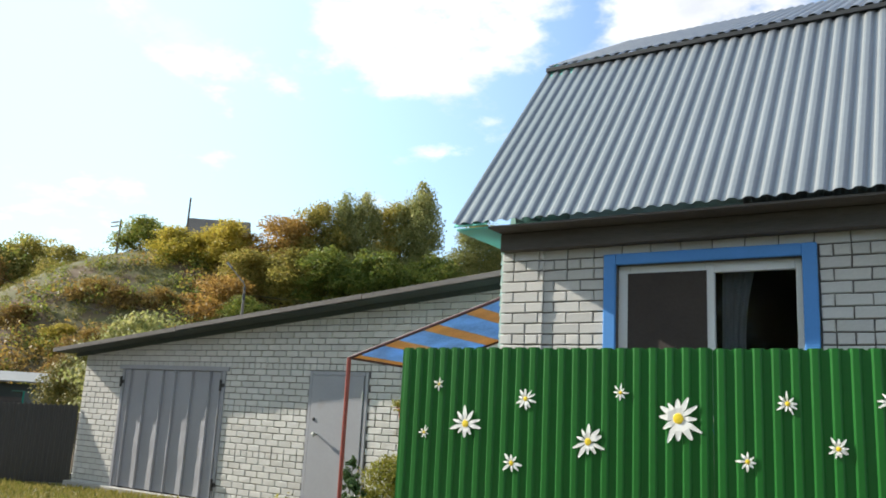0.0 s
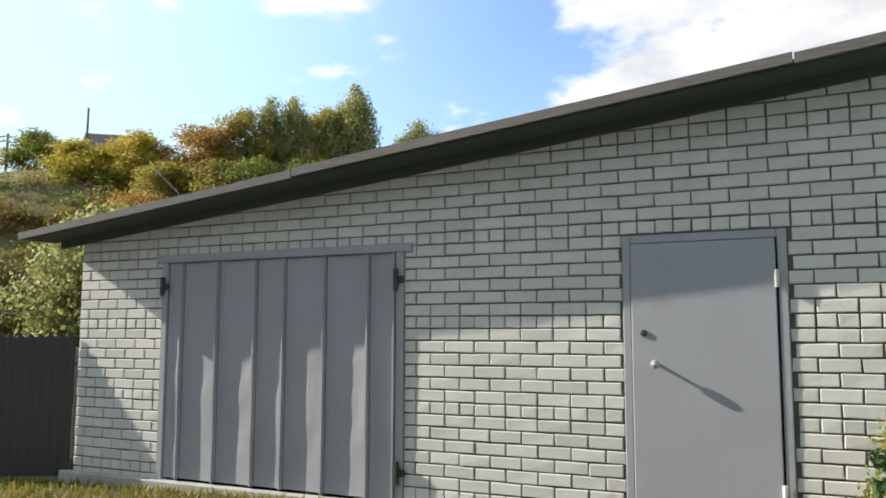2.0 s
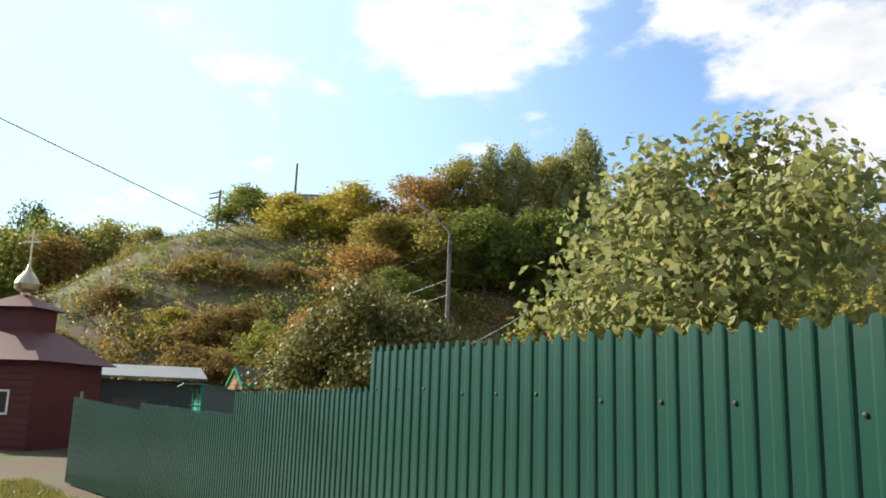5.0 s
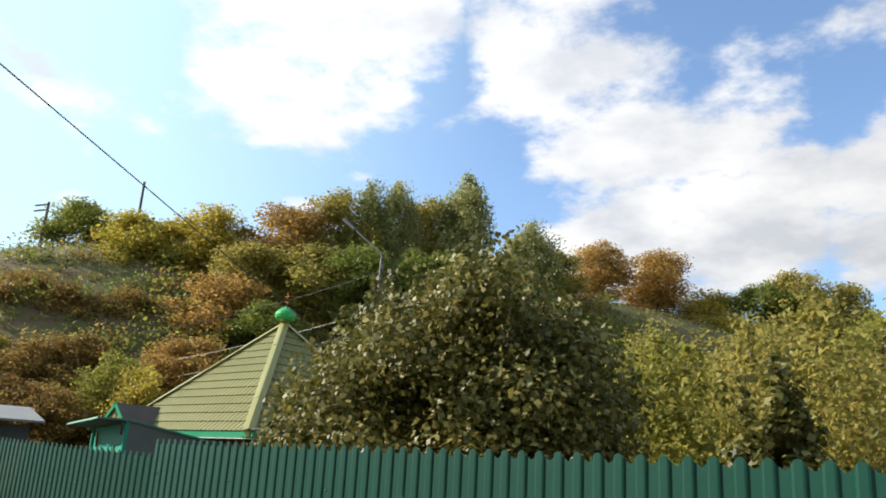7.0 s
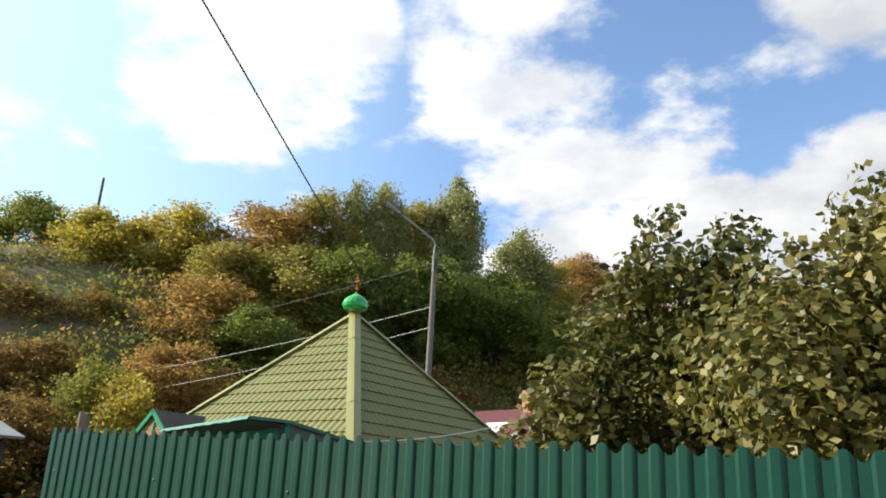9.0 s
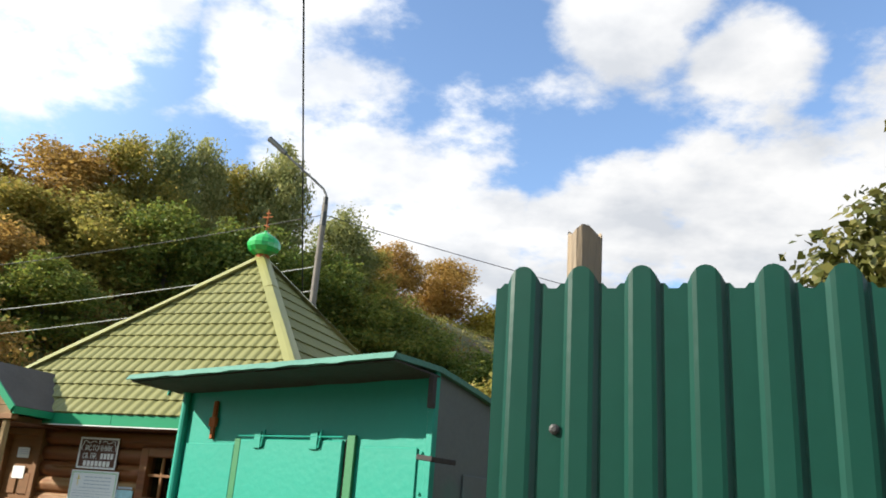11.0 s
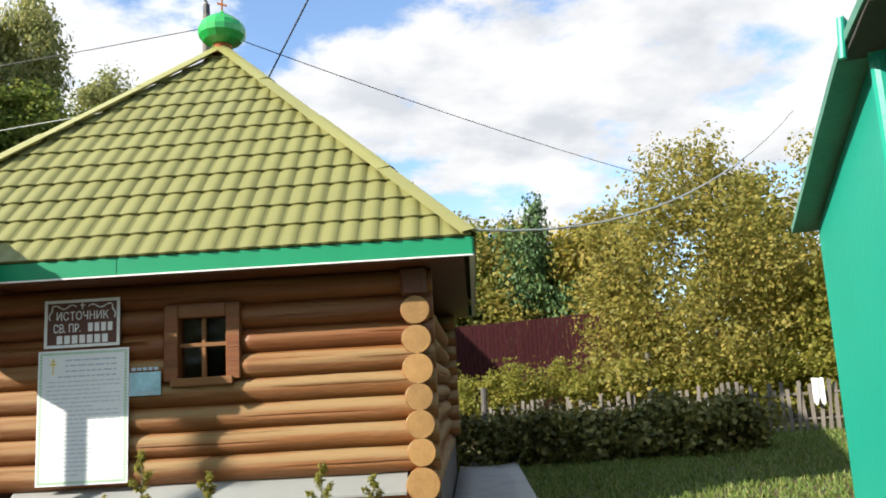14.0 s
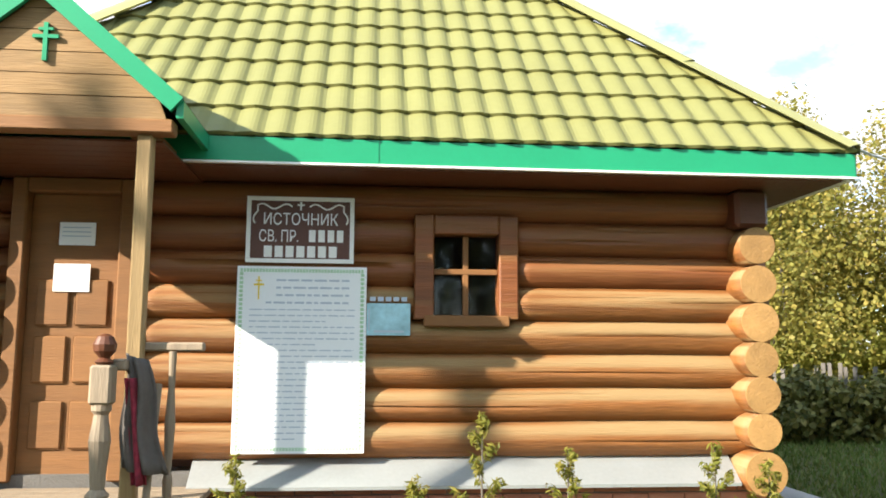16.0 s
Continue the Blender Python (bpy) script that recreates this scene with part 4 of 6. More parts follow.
# ---- turquoise kiosk ----
KM = pose(-36.52, 12.90, 0, 0, 0, -32.86)
kiosk = thing("kiosk", "turquoise painted closed vending kiosk with overhanging lean-to roof", "kiosk", at=KM)
KL, KR, KB, KD = -0.68, 1.66, -1.12, 1.75
g = G()
g.prism([(KL, KB), (KR, KB), (KR, 1.40), (KL, 1.34)], 0, 0.04)
part("front_wall", g, M_KIOSK, kiosk)
for x0, x1, zt, mt in ((KL, KL + 0.04, 1.34, M_KIOSK), (KR - 0.04, KR, 1.40, M_KIOSKSIDE)):
    g = G()
    g.add([(x0, 0.041, KB), (x1, 0.041, KB), (x1, KD, KB), (x0, KD, KB), (x0, 0.041, zt), (x1, 0.041, zt), (x1, KD, zt - 0.35), (x0, KD, zt - 0.35)],
          [(0, 3, 2, 1), (4, 5, 6, 7), (0, 1, 5, 4), (1, 2, 6, 5), (2, 3, 7, 6), (3, 0, 4, 7)])
    part("side_wall", g, mt, kiosk)
g = G()
g.prism([(KL + 0.041, KB), (KR - 0.041, KB), (KR - 0.041, 1.1), (KL + 0.041, 1.0)], KD - 0.04, KD)
part("back_wall", g, M_KIOSKSIDE, kiosk)
g = G()
g.grid(lambda a, b: (KL - 0.12 + (KR - KL + 0.155) * a, -0.47 + (KD + 0.61) * b, 1.355 + 0.055 * a + 0.012 * noise.noise(Vector((a * 9, b * 5, 1))) - 0.36 * max(0, b - 0.22) / 0.81), 24, 10)
part("roof", g, M_KIOSKROOF, kiosk, "faded turquoise sheet roof with ragged edge", solid=0.035)
g = G()
g.grid(lambda a, b: (KL - 0.125 + (KR - KL + 0.165) * a, -0.475 - 0.030 * b, 1.375 + 0.055 * a - (0.040 + 0.010 * noise.noise(Vector((a * 14, 0, 2)))) * b), 60, 2)
part("roof_edge", g, M_KIOSKROOF, kiosk, "ragged folded roof edge", solid=0.006)
# soffit sheet with the eave's deep shade put into its colour
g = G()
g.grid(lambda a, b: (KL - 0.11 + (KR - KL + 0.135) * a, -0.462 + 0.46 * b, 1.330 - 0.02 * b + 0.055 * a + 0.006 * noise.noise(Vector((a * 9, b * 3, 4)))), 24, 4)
part("soffit", g, M_EAVEDARK, kiosk, "soffit sheet under the kiosk eave, coloured dark for the shade there", solid=0.012)
g = G()
g.box(KR + 0.005, -0.30, 1.02, KR + 0.12, -0.05, 1.05, 0.004, m=pose(0, 0, 0, 0, 6, 0))
part("torn_flap", G().box(KR + 0.01, -0.10, 1.16, KR + 0.05, -0.06, 1.36, 0.004), M_EAVEDARK, kiosk)
part("torn_flap", g, M_EAVEDARK, kiosk, "torn dark scrap of felt at the roof corner")
g = G()
g.tube((KL, -0.02, KB), (KL, -0.02, 1.36), 0.035, n=12)
part("corner_pipe", g, M_KIOSK, kiosk, "turquoise corner pipe")
g = G()
g.box(KR - 0.03, -0.03, KB, KR + 0.02, 0.02, 1.40, 0.004)
part("corner_angle", g, M_KIOSK, kiosk)
g = G()
g.tube((KL - 0.02, -0.03, 1.30), (KL - 0.12, -0.10, 1.43), 0.012)
g.tube((KL - 0.12, -0.10, 1.43), (KL - 0.13, -0.10, 1.28), 0.014)
part("bracket", g, M_KIOSK, kiosk)
g = G()
g.box(0.0, -0.035, 0.03, 0.97, -0.004, 0.965, 0.006)
hatch = part("hatch", g, M_KIOSK, kiosk, "closed turquoise serving hatch")
g = G()
g.rope([(-0.01, -0.045, 0.985), (0.98, -0.045, 0.985)], 0.006)
part("hatch_rod", g, M_KIOSK, hatch)
# the gap's shade is a dark strip laid on the wall
part("hatch_gap", G().box(0.972, -0.008, 0.02, 0.998, -0.0035, 0.97), M_ROOMDARK, hatch, "dark strip standing for the shaded gap beside the hatch")
for x in (0.20, 0.74):
    g = G()
    g.box(x - 0.05, -0.05, 0.90, x + 0.02, -0.036, 1.02, 0.004)
    g.tube((x + 0.03, -0.045, 0.91), (x + 0.05, -0.045, 1.03), 0.008, n=8)
    part("hinge", g, M_KIOSK, hatch)
g = G()
g.lathe([(0.018, 0), (0.018, 0.03)], n=10, m=pose(0.1, -0.035, 0.10, 90, 0, 0))
part("latch", g, M_KIOSK, hatch)
g = G()
g.box(-0.075, -0.022, -0.35, -0.012, -0.003, 0.97, 0.004)
part("cover_strip", g, M_KIOSKGREEN, kiosk, "olive green cover strip beside the hatch")
g = G()
g.box(1.0, -0.028, -0.35, 1.07, -0.003, 1.0, 0.004)
part("cover_strip", g, M_KIOSKGREEN, kiosk, "olive green cover strip beside the hatch")
for a, b in ((KL + 0.06, -0.085), (1.10, 1.56)):
    g = G()
    g.box(a, -0.012, -0.4, b, -0.003, 0.93, 0.004)
    part("panel", g, M_KIOSK, kiosk)
g = G()
g.box(-0.355, -0.03, 0.96, -0.318, -0.003, 1.24, 0.006)
g.box(-0.375, -0.035, 1.05, -0.30, -0.004, 1.12, 0.006)
part("rusty_bracket", g, M_RUST, kiosk, "rusty iron bracket")
for k in range(10):
    g = G()
    x = [KL + 0.09, 1.59][k % 2]
    g.lathe([(0.012, 0), (0.008, 0.008)], n=8, m=pose(x, -0.003, 0.9 - 0.24 * (k // 2), 90, 0, 0))
    part("rivet", g, M_KIOSK, kiosk)
g = G()
g.box(KR + 0.001, 0.35, -0.5, KR + 0.02, 1.3, 0.80, 0.006)
part("side_shutter", g, M_KIOSKSIDE, kiosk)

# ---- log chapel over the spring ----
HM = pose(-37.05, 18.07, 0, 0, 0, -18)
logs = thing("log_house", "varnished log house with olive tile hip roof and onion dome", "log house", at=HM)
UL, UR, VF, VB = -6.06, -0.58, 0.60, 6.05
ENDS = [0.98, 0.70, 0.425, 0.16, -0.09, -0.345, -0.635]
FRONT = [1.28, 1.03, 0.785, 0.55, 0.31, 0.07, -0.165, -0.405]
WIN = (-3.0, -2.35, 0.45, 1.13)
DOOR = (-5.80, -4.98, -0.66, 1.38)


def log_mesh(length, r, seed, name, material):
    """A log along x from 0, slightly tapered and flattened."""
    rr = random.Random(seed)
    q = G()
    k = max(3, int(length / 0.16))
    splits = [math.pi - rr.uniform(0.35, 0.75), math.pi + rr.uniform(-0.2, 0.35)]
    turn = sorted([(2 * math.pi * j / 16, None) for j in range(16)] + [(c + o, (q_, o)) for q_, c in enumerate(splits) for o in (-0.030, 0.0, 0.030)], key=lambda e: e[0])
    n = len(turn)
    spans = [(s_, s_ + rr.uniform(0.15, 0.4)) for s_ in (rr.uniform(0.0, 0.6), rr.uniform(0.1, 0.7))]
    v = []
    dx, wob = 0.0, [0.0, 0.0]
    for i in range(k + 1):
        dx = 0.6 * dx + 0.003 * rr.uniform(-1, 1)
        wob = [0.7 * w_ + rr.uniform(-0.012, 0.012) for w_ in wob]
        for t, s_ in turn:
            deep = 0.0
            if s_:
                a_, b_ = spans[s_[0]]
                f_ = (i / k - a_) / (b_ - a_)
                t += wob[s_[0]]
                if s_[1] == 0.0 and 0 < f_ < 1:
                    deep = 0.022 * math.sin(math.pi * f_) ** 0.5
            v.append((length * i / k, (r - deep) * 1.04 * math.cos(t) + dx, (r - deep) * math.sin(t) + dx))
    f = [(i * n + j, i * n + (j + 1) % n, (i + 1) * n + (j + 1) % n, (i + 1) * n + j) for i in range(k) for j in range(n)]
    f += [tuple(range(n - 1, -1, -1)), tuple(range(k * n, (k + 1) * n))]
    q.add(v, f)
    return mesh_of(name, q, material, True)


# logs above z = 0.7 take the darker, redder varnish material
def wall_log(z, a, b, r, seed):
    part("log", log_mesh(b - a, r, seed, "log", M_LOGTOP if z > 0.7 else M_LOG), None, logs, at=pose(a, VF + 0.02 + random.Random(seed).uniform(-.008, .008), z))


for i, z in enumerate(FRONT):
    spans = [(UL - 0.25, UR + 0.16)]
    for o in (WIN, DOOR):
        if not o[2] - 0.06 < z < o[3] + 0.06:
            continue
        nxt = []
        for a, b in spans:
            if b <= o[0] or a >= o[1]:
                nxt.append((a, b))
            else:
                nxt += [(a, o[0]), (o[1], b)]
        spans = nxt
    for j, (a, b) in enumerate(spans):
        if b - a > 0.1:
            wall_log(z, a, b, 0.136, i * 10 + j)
for i, z in enumerate(ENDS):
    r = (0.135, 0.136, 0.142, 0.127, 0.132, 0.128, 0.155)[i]
    for u in (UR, UL):
        part("log", log_mesh(VB - 0.32 + 0.25, r, 200 + i, "log", M_LOG), None, logs, at=pose(u, 0.318, z, 0, 0, 90))
        g = G()
        g.lathe([(r * 0.99, -0.004), (r * 0.985, 0.004), (r * 0.6, 0.006), (0.002, 0.007)], n=24, m=pose(u + 0.004, 0.316, z, 90, 0, 0))
        part("log_end", g, M_LOGEND, logs, smooth=False)
for i, z in enumerate(FRONT):
    part("log", log_mesh(UR - UL + 0.5, 0.136, 300 + i, "log", M_LOG), None, logs, at=pose(UL - 0.25, VB, z))
g = G()
g.box(UL - 0.05, VF - 0.02, -0.55, UR + 0.05, VF + 0.06, 1.5)
inner = G()
for a, b, c, d in ((UL, WIN[0], -0.55, 1.5), (WIN[1], UR, -0.55, 1.5)):
    if a == UL:
        inner.box(UL, VF, -0.55, DOOR[0], VF + 0.05, 1.5)
        inner.box(DOOR[1], VF, -0.55, WIN[0], VF + 0.05, 1.5)
        inner.box(DOOR[0], VF, DOOR[3], DOOR[1], VF + 0.05, 1.5)
    else:
        inner.box(a, VF, c, b, VF + 0.05, d)
inner.box(WIN[0], VF, -0.55, WIN[1], VF + 0.05, WIN[2])
inner.box(WIN[0], VF, WIN[3], WIN[1], VF + 0.05, 1.5)
part("caulking", inner, M_LOGDARK, logs)
g = G()
g.box(UL, 0.7, -0.6, UR, VB, -0.55)
part("floor_slab", g, M_LOGDARK, logs)
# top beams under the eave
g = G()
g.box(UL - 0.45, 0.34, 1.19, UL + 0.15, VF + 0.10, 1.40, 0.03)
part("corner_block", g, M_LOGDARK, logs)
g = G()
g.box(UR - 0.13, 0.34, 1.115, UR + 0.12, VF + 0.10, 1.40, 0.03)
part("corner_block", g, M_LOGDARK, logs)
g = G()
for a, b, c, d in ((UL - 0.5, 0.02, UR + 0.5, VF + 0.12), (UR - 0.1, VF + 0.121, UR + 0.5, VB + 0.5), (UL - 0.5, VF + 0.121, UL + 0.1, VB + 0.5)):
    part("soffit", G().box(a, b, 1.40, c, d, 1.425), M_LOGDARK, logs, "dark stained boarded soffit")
g = G()
g.box(UL - 0.06, 0.47, -1.3, UR + 0.16, 0.66, -0.62)
g.box(UR - 0.06, 0.661, -1.3, UR + 0.16, VB + 0.1, -0.62)
g.box(UL - 0.16, 0.661, -1.3, UL + 0.06, VB + 0.1, -0.62)
plinth = part("plinth", g, M_MORTAR, logs, "red brick plinth")
g = G()
g.add([(-4.55, 0.36, -0.70), (UR - 0.16, 0.36, -0.70), (UR - 0.16, VF - 0.02, -0.53), (-4.55, VF - 0.02, -0.53)], [(0, 1, 2, 3)])
g.add([(-4.55, 0.36, -0.72), (UR - 0.16, 0.36, -0.72), (UR - 0.16, 0.36, -0.70), (-4.55, 0.36, -0.70)], [(0, 1, 2, 3)])
part("flashing", g, M_ZINC, logs, "sloping zinc flashing over the plinth", solid=0.004)

# hip roof of pressed metal tile
EV, AP = 1.60, 5.06
CU, CV = -3.32, 3.32


def roof_face(a, b, name):
    """Tile rows between the eave points a and b and the apex."""
    A, B, P = Vector(a), Vector(b), Vector((CU, CV, AP))
    w = (B - A).length
    d = (B - A).normalized()
    mid = A.lerp(B, 0.5)
    up = (P - mid)
    L = up.length
    up.normalize()
    nor = d.cross(up).normalized()
    if nor.z < 0:
        nor = -nor
    step, wave, sub = 0.35, 0.19, 8
    q = G()
    v, f = [], []
    rows = int(math.ceil(L / step))
    for r in range(rows):
        lo, hi = r * step, min((r + 1) * step, L - 0.02)
        half_lo, half_hi = w / 2 * (1 - lo / L), w / 2 * (1 - hi / L)
        # one pressed course: front lip, then rising under the next
        c0, c1 = -half_lo, half_lo
        m = max(2, int((c1 - c0) / wave * sub))
        base = len(v)
        for i in range(m + 1):
            for j in range(3):
                t = (0.0, 0.0, 1.0)[j]
                h0 = half_lo if j < 2 else half_hi
                x = c0 + (c1 - c0) * i / m
                x = max(-h0, min(h0, x))
                s = lo + (hi - lo) * t - (0.028 * math.sin(math.pi * (x / wave % 1.0) ** 1.5) if j < 2 else 0.012)
                wv = 0.025 * math.sin(math.pi * (x / wave % 1.0) ** 1.5)
                hgt = wv + (0.0 if j == 0 else 0.026 * (1 - t))
                v.append(mid + d * x + up * s + nor * hgt)
        for i in range(m):
            for j in range(2):
                f.append((base + i * 3 + j, base + (i + 1) * 3 + j, base + (i + 1) * 3 + j + 1, base + i * 3 + j + 1))
    q.add(v, f)
    return part(name, q, M_TILE, logs, "olive green pressed metal tile slope")


c4 = [(0.0, 0.0, EV), (-6.64, 0.0, EV), (-6.64, 6.64, EV), (0.0, 6.64, EV)]
for i in range(4):
    roof_face(c4[(i + 1) % 4], c4[i], "tiled_slope")
    p = Vector(c4[i])
    q = Vector((CU, CV, AP + 0.03))
    g = G()
    d = (q - p).normalized()
    n = 12
    side = d.cross(Vector((0, 0, 1))).normalized()
    upv = side.cross(d).normalized()
    for k in range(4):
        a, b = p + d * (k * (q - p).length / 4), p + d * ((k + 1) * (q - p).length / 4 + 0.04)
        lift = 0.012 * (k % 2)
        prof = [(-0.15, 0.02), (-0.06, 0.055 + lift), (0.0, 0.075 + lift), (0.06, 0.055 + lift), (0.15, 0.02)]
        v = [a + side * s_ + upv * h for s_, h in prof] + [b + side * s_ + upv * h for s_, h in prof]
        q2 = G()
        q2.add(v, [(j, j + 1, j + 6, j + 5) for j in range(4)])
        part("ridge_cap", q2, M_TILECAP, logs, solid=0.003)
g = G()
for a, b in ((c4[0], c4[1]), (c4[1], c4[2]), (c4[2], c4[3]), (c4[3], c4[0])):
    A, B = Vector(a), Vector(b)
    d = (B - A).normalized()
    o = Vector((-d.y, d.x, 0))
    if o.dot(Vector((CU, CV, 0)) - A) > 0:
        o = -o
    for s0, s1 in ((0.0, 0.5), (0.5, 1.0)):
        P, Q = A.lerp(B, s0), A.lerp(B, s1)
        q = G()
        lap = 0.004 if s0 else 0.0
        v = []
        for c in (P, Q):
            v += [c + o * (0.012 + lap) + Vector((0, 0, z)) for z in (-0.17, -0.01)] + [c - o * 0.02 + Vector((0, 0, z)) for z in (-0.17, 0.0)]
        q.add(v, [(0, 4, 5, 1), (1, 5, 7, 3), (3, 7, 6, 2), (2, 6, 4, 0), (0, 1, 3, 2), (4, 6, 7, 5)])
        part("fascia", q, M_GREENTRIM, logs, "emerald green fascia trim")
        q = G()
        v = []
        for c in (P, Q):
            v += [c + o * 0.02 + Vector((0, 0, -0.185)), c + o * 0.02 + Vector((0, 0, -0.172)), c - o * 0.03 + Vector((0, 0, -0.172)), c - o * 0.03 + Vector((0, 0, -0.185))]
        q.add(v, [(0, 4, 5, 1), (1, 5, 6, 2), (2, 6, 7, 3), (3, 7, 4, 0), (0, 1, 2, 3), (4, 7, 6, 5)])
        part("drip_edge", q, M_WHITEPAINT, logs)
# onion dome and cross
g = G()
g.lathe([(0.13, -0.10), (0.13, 0.06), (0.15, 0.07)], (CU, CV, AP + 0.04), 18)
part("neck", g, M_RUST, logs)
g = G()
prof = [(0.14, 0.0), (0.26, 0.05), (0.325, 0.13), (0.335, 0.21), (0.30, 0.30), (0.22, 0.38), (0.12, 0.44), (0.05, 0.48), (0.02, 0.52)]
g.lathe(prof, (CU, CV, AP + 0.10), 16)
dome = part("dome", g, M_DOME, logs, "shiny green onion dome")
g = G()
zc = AP + 0.56
g.tube((CU, CV, zc), (CU, CV, zc + 0.50), 0.014, n=8)
g.box(CU - 0.11, CV - 0.012, zc + 0.34, CU + 0.11, CV + 0.012, zc + 0.365)
g.box(CU - 0.05, CV - 0.012, zc + 0.42, CU + 0.05, CV + 0.012, zc + 0.44)
g.box(-0.07, -0.012, -0.011, 0.07, 0.012, 0.011, m=pose(CU, CV, zc + 0.16, 0, 20, 0))
g.lathe([(0.03, 0), (0.045, 0.03), (0.03, 0.06)], (CU, CV, zc - 0.02), 10)
part("cross", g, M_RUST, dome, "small dark orthodox cross")

# window
g = G()
g.box(WIN[0] + 0.091, 0.455, WIN[3] - 0.09, WIN[1] - 0.091, 0.66, WIN[3] + 0.05, 0.01)
lw = part("window", g, M_LOGTOP, logs, "small four-pane wooden window")
for a, b in ((WIN[0] - 0.05, WIN[0] + 0.09), (WIN[1] - 0.09, WIN[1] + 0.05)):
    part("jamb", G().box(a, 0.455, WIN[2] - 0.02, b, 0.66, WIN[3] + 0.05, 0.01), M_LOGTOP, lw)
g = G()
g.box(WIN[0] + 0.02, 0.43, WIN[2] - 0.07, WIN[1] - 0.02, 0.62, WIN[2] + 0.01, 0.008)
part("window_sill", g, M_PLANKWOOD, lw)
g = G()
um, zm = (WIN[0] + WIN[1]) / 2, (WIN[2] + 0.06 + WIN[3] - 0.09) / 2
g.box(um - 0.02, 0.52, WIN[2] + 0.012, um + 0.02, 0.56, WIN[3] - 0.092, 0.004)
g.box(WIN[0] + 0.092, 0.518, zm - 0.02, WIN[1] - 0.092, 0.558, zm + 0.02, 0.004)
part("glazing_bar", g, M_PLANKWOOD, lw)
g = G()
g.box(WIN[0] + 0.092, 0.575, WIN[2] + 0.012, WIN[1] - 0.092, 0.580, WIN[3] - 0.092)
part("pane", g, M_GLASS, lw).visible_shadow = False

# added box behind the glass, coloured dark for the unlit room
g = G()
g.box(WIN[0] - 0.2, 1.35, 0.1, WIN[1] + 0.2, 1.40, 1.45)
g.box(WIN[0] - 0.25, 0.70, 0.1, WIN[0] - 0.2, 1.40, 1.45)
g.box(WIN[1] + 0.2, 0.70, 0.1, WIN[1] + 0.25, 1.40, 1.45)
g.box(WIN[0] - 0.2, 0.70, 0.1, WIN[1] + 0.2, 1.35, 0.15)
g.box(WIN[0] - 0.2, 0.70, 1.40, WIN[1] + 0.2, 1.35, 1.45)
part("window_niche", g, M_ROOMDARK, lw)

# door with panels
g = G()
g.box(DOOR[0], 0.42, DOOR[2], DOOR[0] + 0.10, 0.66, DOOR[3], 0.01)
g.box(DOOR[1] - 0.10, 0.42, DOOR[2], DOOR[1], 0.66, DOOR[3], 0.01)
g.box(DOOR[0] + 0.101, 0.42, DOOR[3] - 0.10, DOOR[1] - 0.101, 0.66, DOOR[3], 0.01)
dr = part("door", g, M_PLANKWOOD, logs, "panelled brown wooden door")
g = G()
g.box(DOOR[0] + 0.102, 0.52, DOOR[2] + 0.01, DOOR[1] - 0.102, 0.57, DOOR[3] - 0.102, 0.004)
part("leaf", g, M_PLANKWOOD, dr)
for cx in (0.29, 0.71):
    for cz in (0.15, 0.40, 0.62):
        x, z = DOOR[0] + 0.1 + cx * 0.62, DOOR[2] + 0.1 + cz * 1.75
        g = G()
        g.box(x - 0.11, 0.500, z - 0.16, x + 0.11, 0.519, z + 0.16, 0.012)
        part("door_panel", g, M_PLANKWOOD, dr)
g = G()
g.box(-5.50, 0.496, 0.92, -5.26, 0.500, 1.08)
part("notice", g, M_PAPER, dr, "white paper notice with plain print")
part("notice", G().box(-5.52, 0.490, 0.60, -5.28, 0.4985, 0.79), M_PAPER, dr, "blank white paper notice")
g = G()
for k in range(3):
    g.box(-5.48, 0.4935, 1.04 - 0.03 * k, -5.29, 0.4955, 1.047 - 0.03 * k)
part("print_bar", g, M_PRINT, dr)

# porch
porch_z = -0.70
PU, PV = -5.24, -0.75
g = G()
for s in (-1, 1):
    x1 = PU + s * 0.80
    v = [(PU, PV, 2.27), (x1, PV, 1.58), (x1, 0.9, 1.58), (PU, 0.9, 2.27)]
    g.add(v, [(0, 1, 2, 3)])
part("porch_roof", g, M_PORCHROOF, logs, "dark porch gable roof", solid=0.05)
for s in (-1, 1):
    g = G()
    a, b = Vector((PU - s * 0.0, PV - 0.03, 2.31)), Vector((PU + s * 0.82, PV - 0.03, 1.60))
    dd = (b - a).normalized()
    nn = Vector((dd.z, 0, -dd.x)) * (1 if s > 0 else -1)
    if nn.z > 0:
        nn = -nn
    v = [a, b, b + nn * 0.10, a + nn * 0.10]
    v = v + [p + Vector((0, 0.03, 0)) for p in v]
    g.add(v, [(0, 1, 2, 3), (7, 6, 5, 4), (0, 4, 5, 1), (1, 5, 6, 2), (2, 6, 7, 3), (3, 7, 4, 0)])
    part("bargeboard", g, M_GREENTRIM, logs, "emerald green bargeboard")
    g = G()
    g.box(PU + s * 0.80 - 0.02, PV, 1.49, PU + s * 0.80 + 0.02, 0.0, 1.59)
    part("fascia", g, M_GREENTRIM, logs)
for k in range(6):
    z = 1.49 + k * 0.125
    h = max(0.05, 0.72 - max(0, z - 1.57) * 1.16)
    g = G()
    h2 = max(0.02, 0.72 - max(0, z + 0.12 - 1.57) * 1.16)
    g.prism([(PU - h, z), (PU + h, z), (PU + h2, z + 0.119), (PU - h2, z + 0.119)], PV + 0.03, PV + 0.055)
    part("gable_board", g, M_GABLEWOOD, logs)
g = G()
g.box(PU - 0.72, PV + 0.02, 1.41, PU + 0.76, PV + 0.14, 1.489, 0.008)
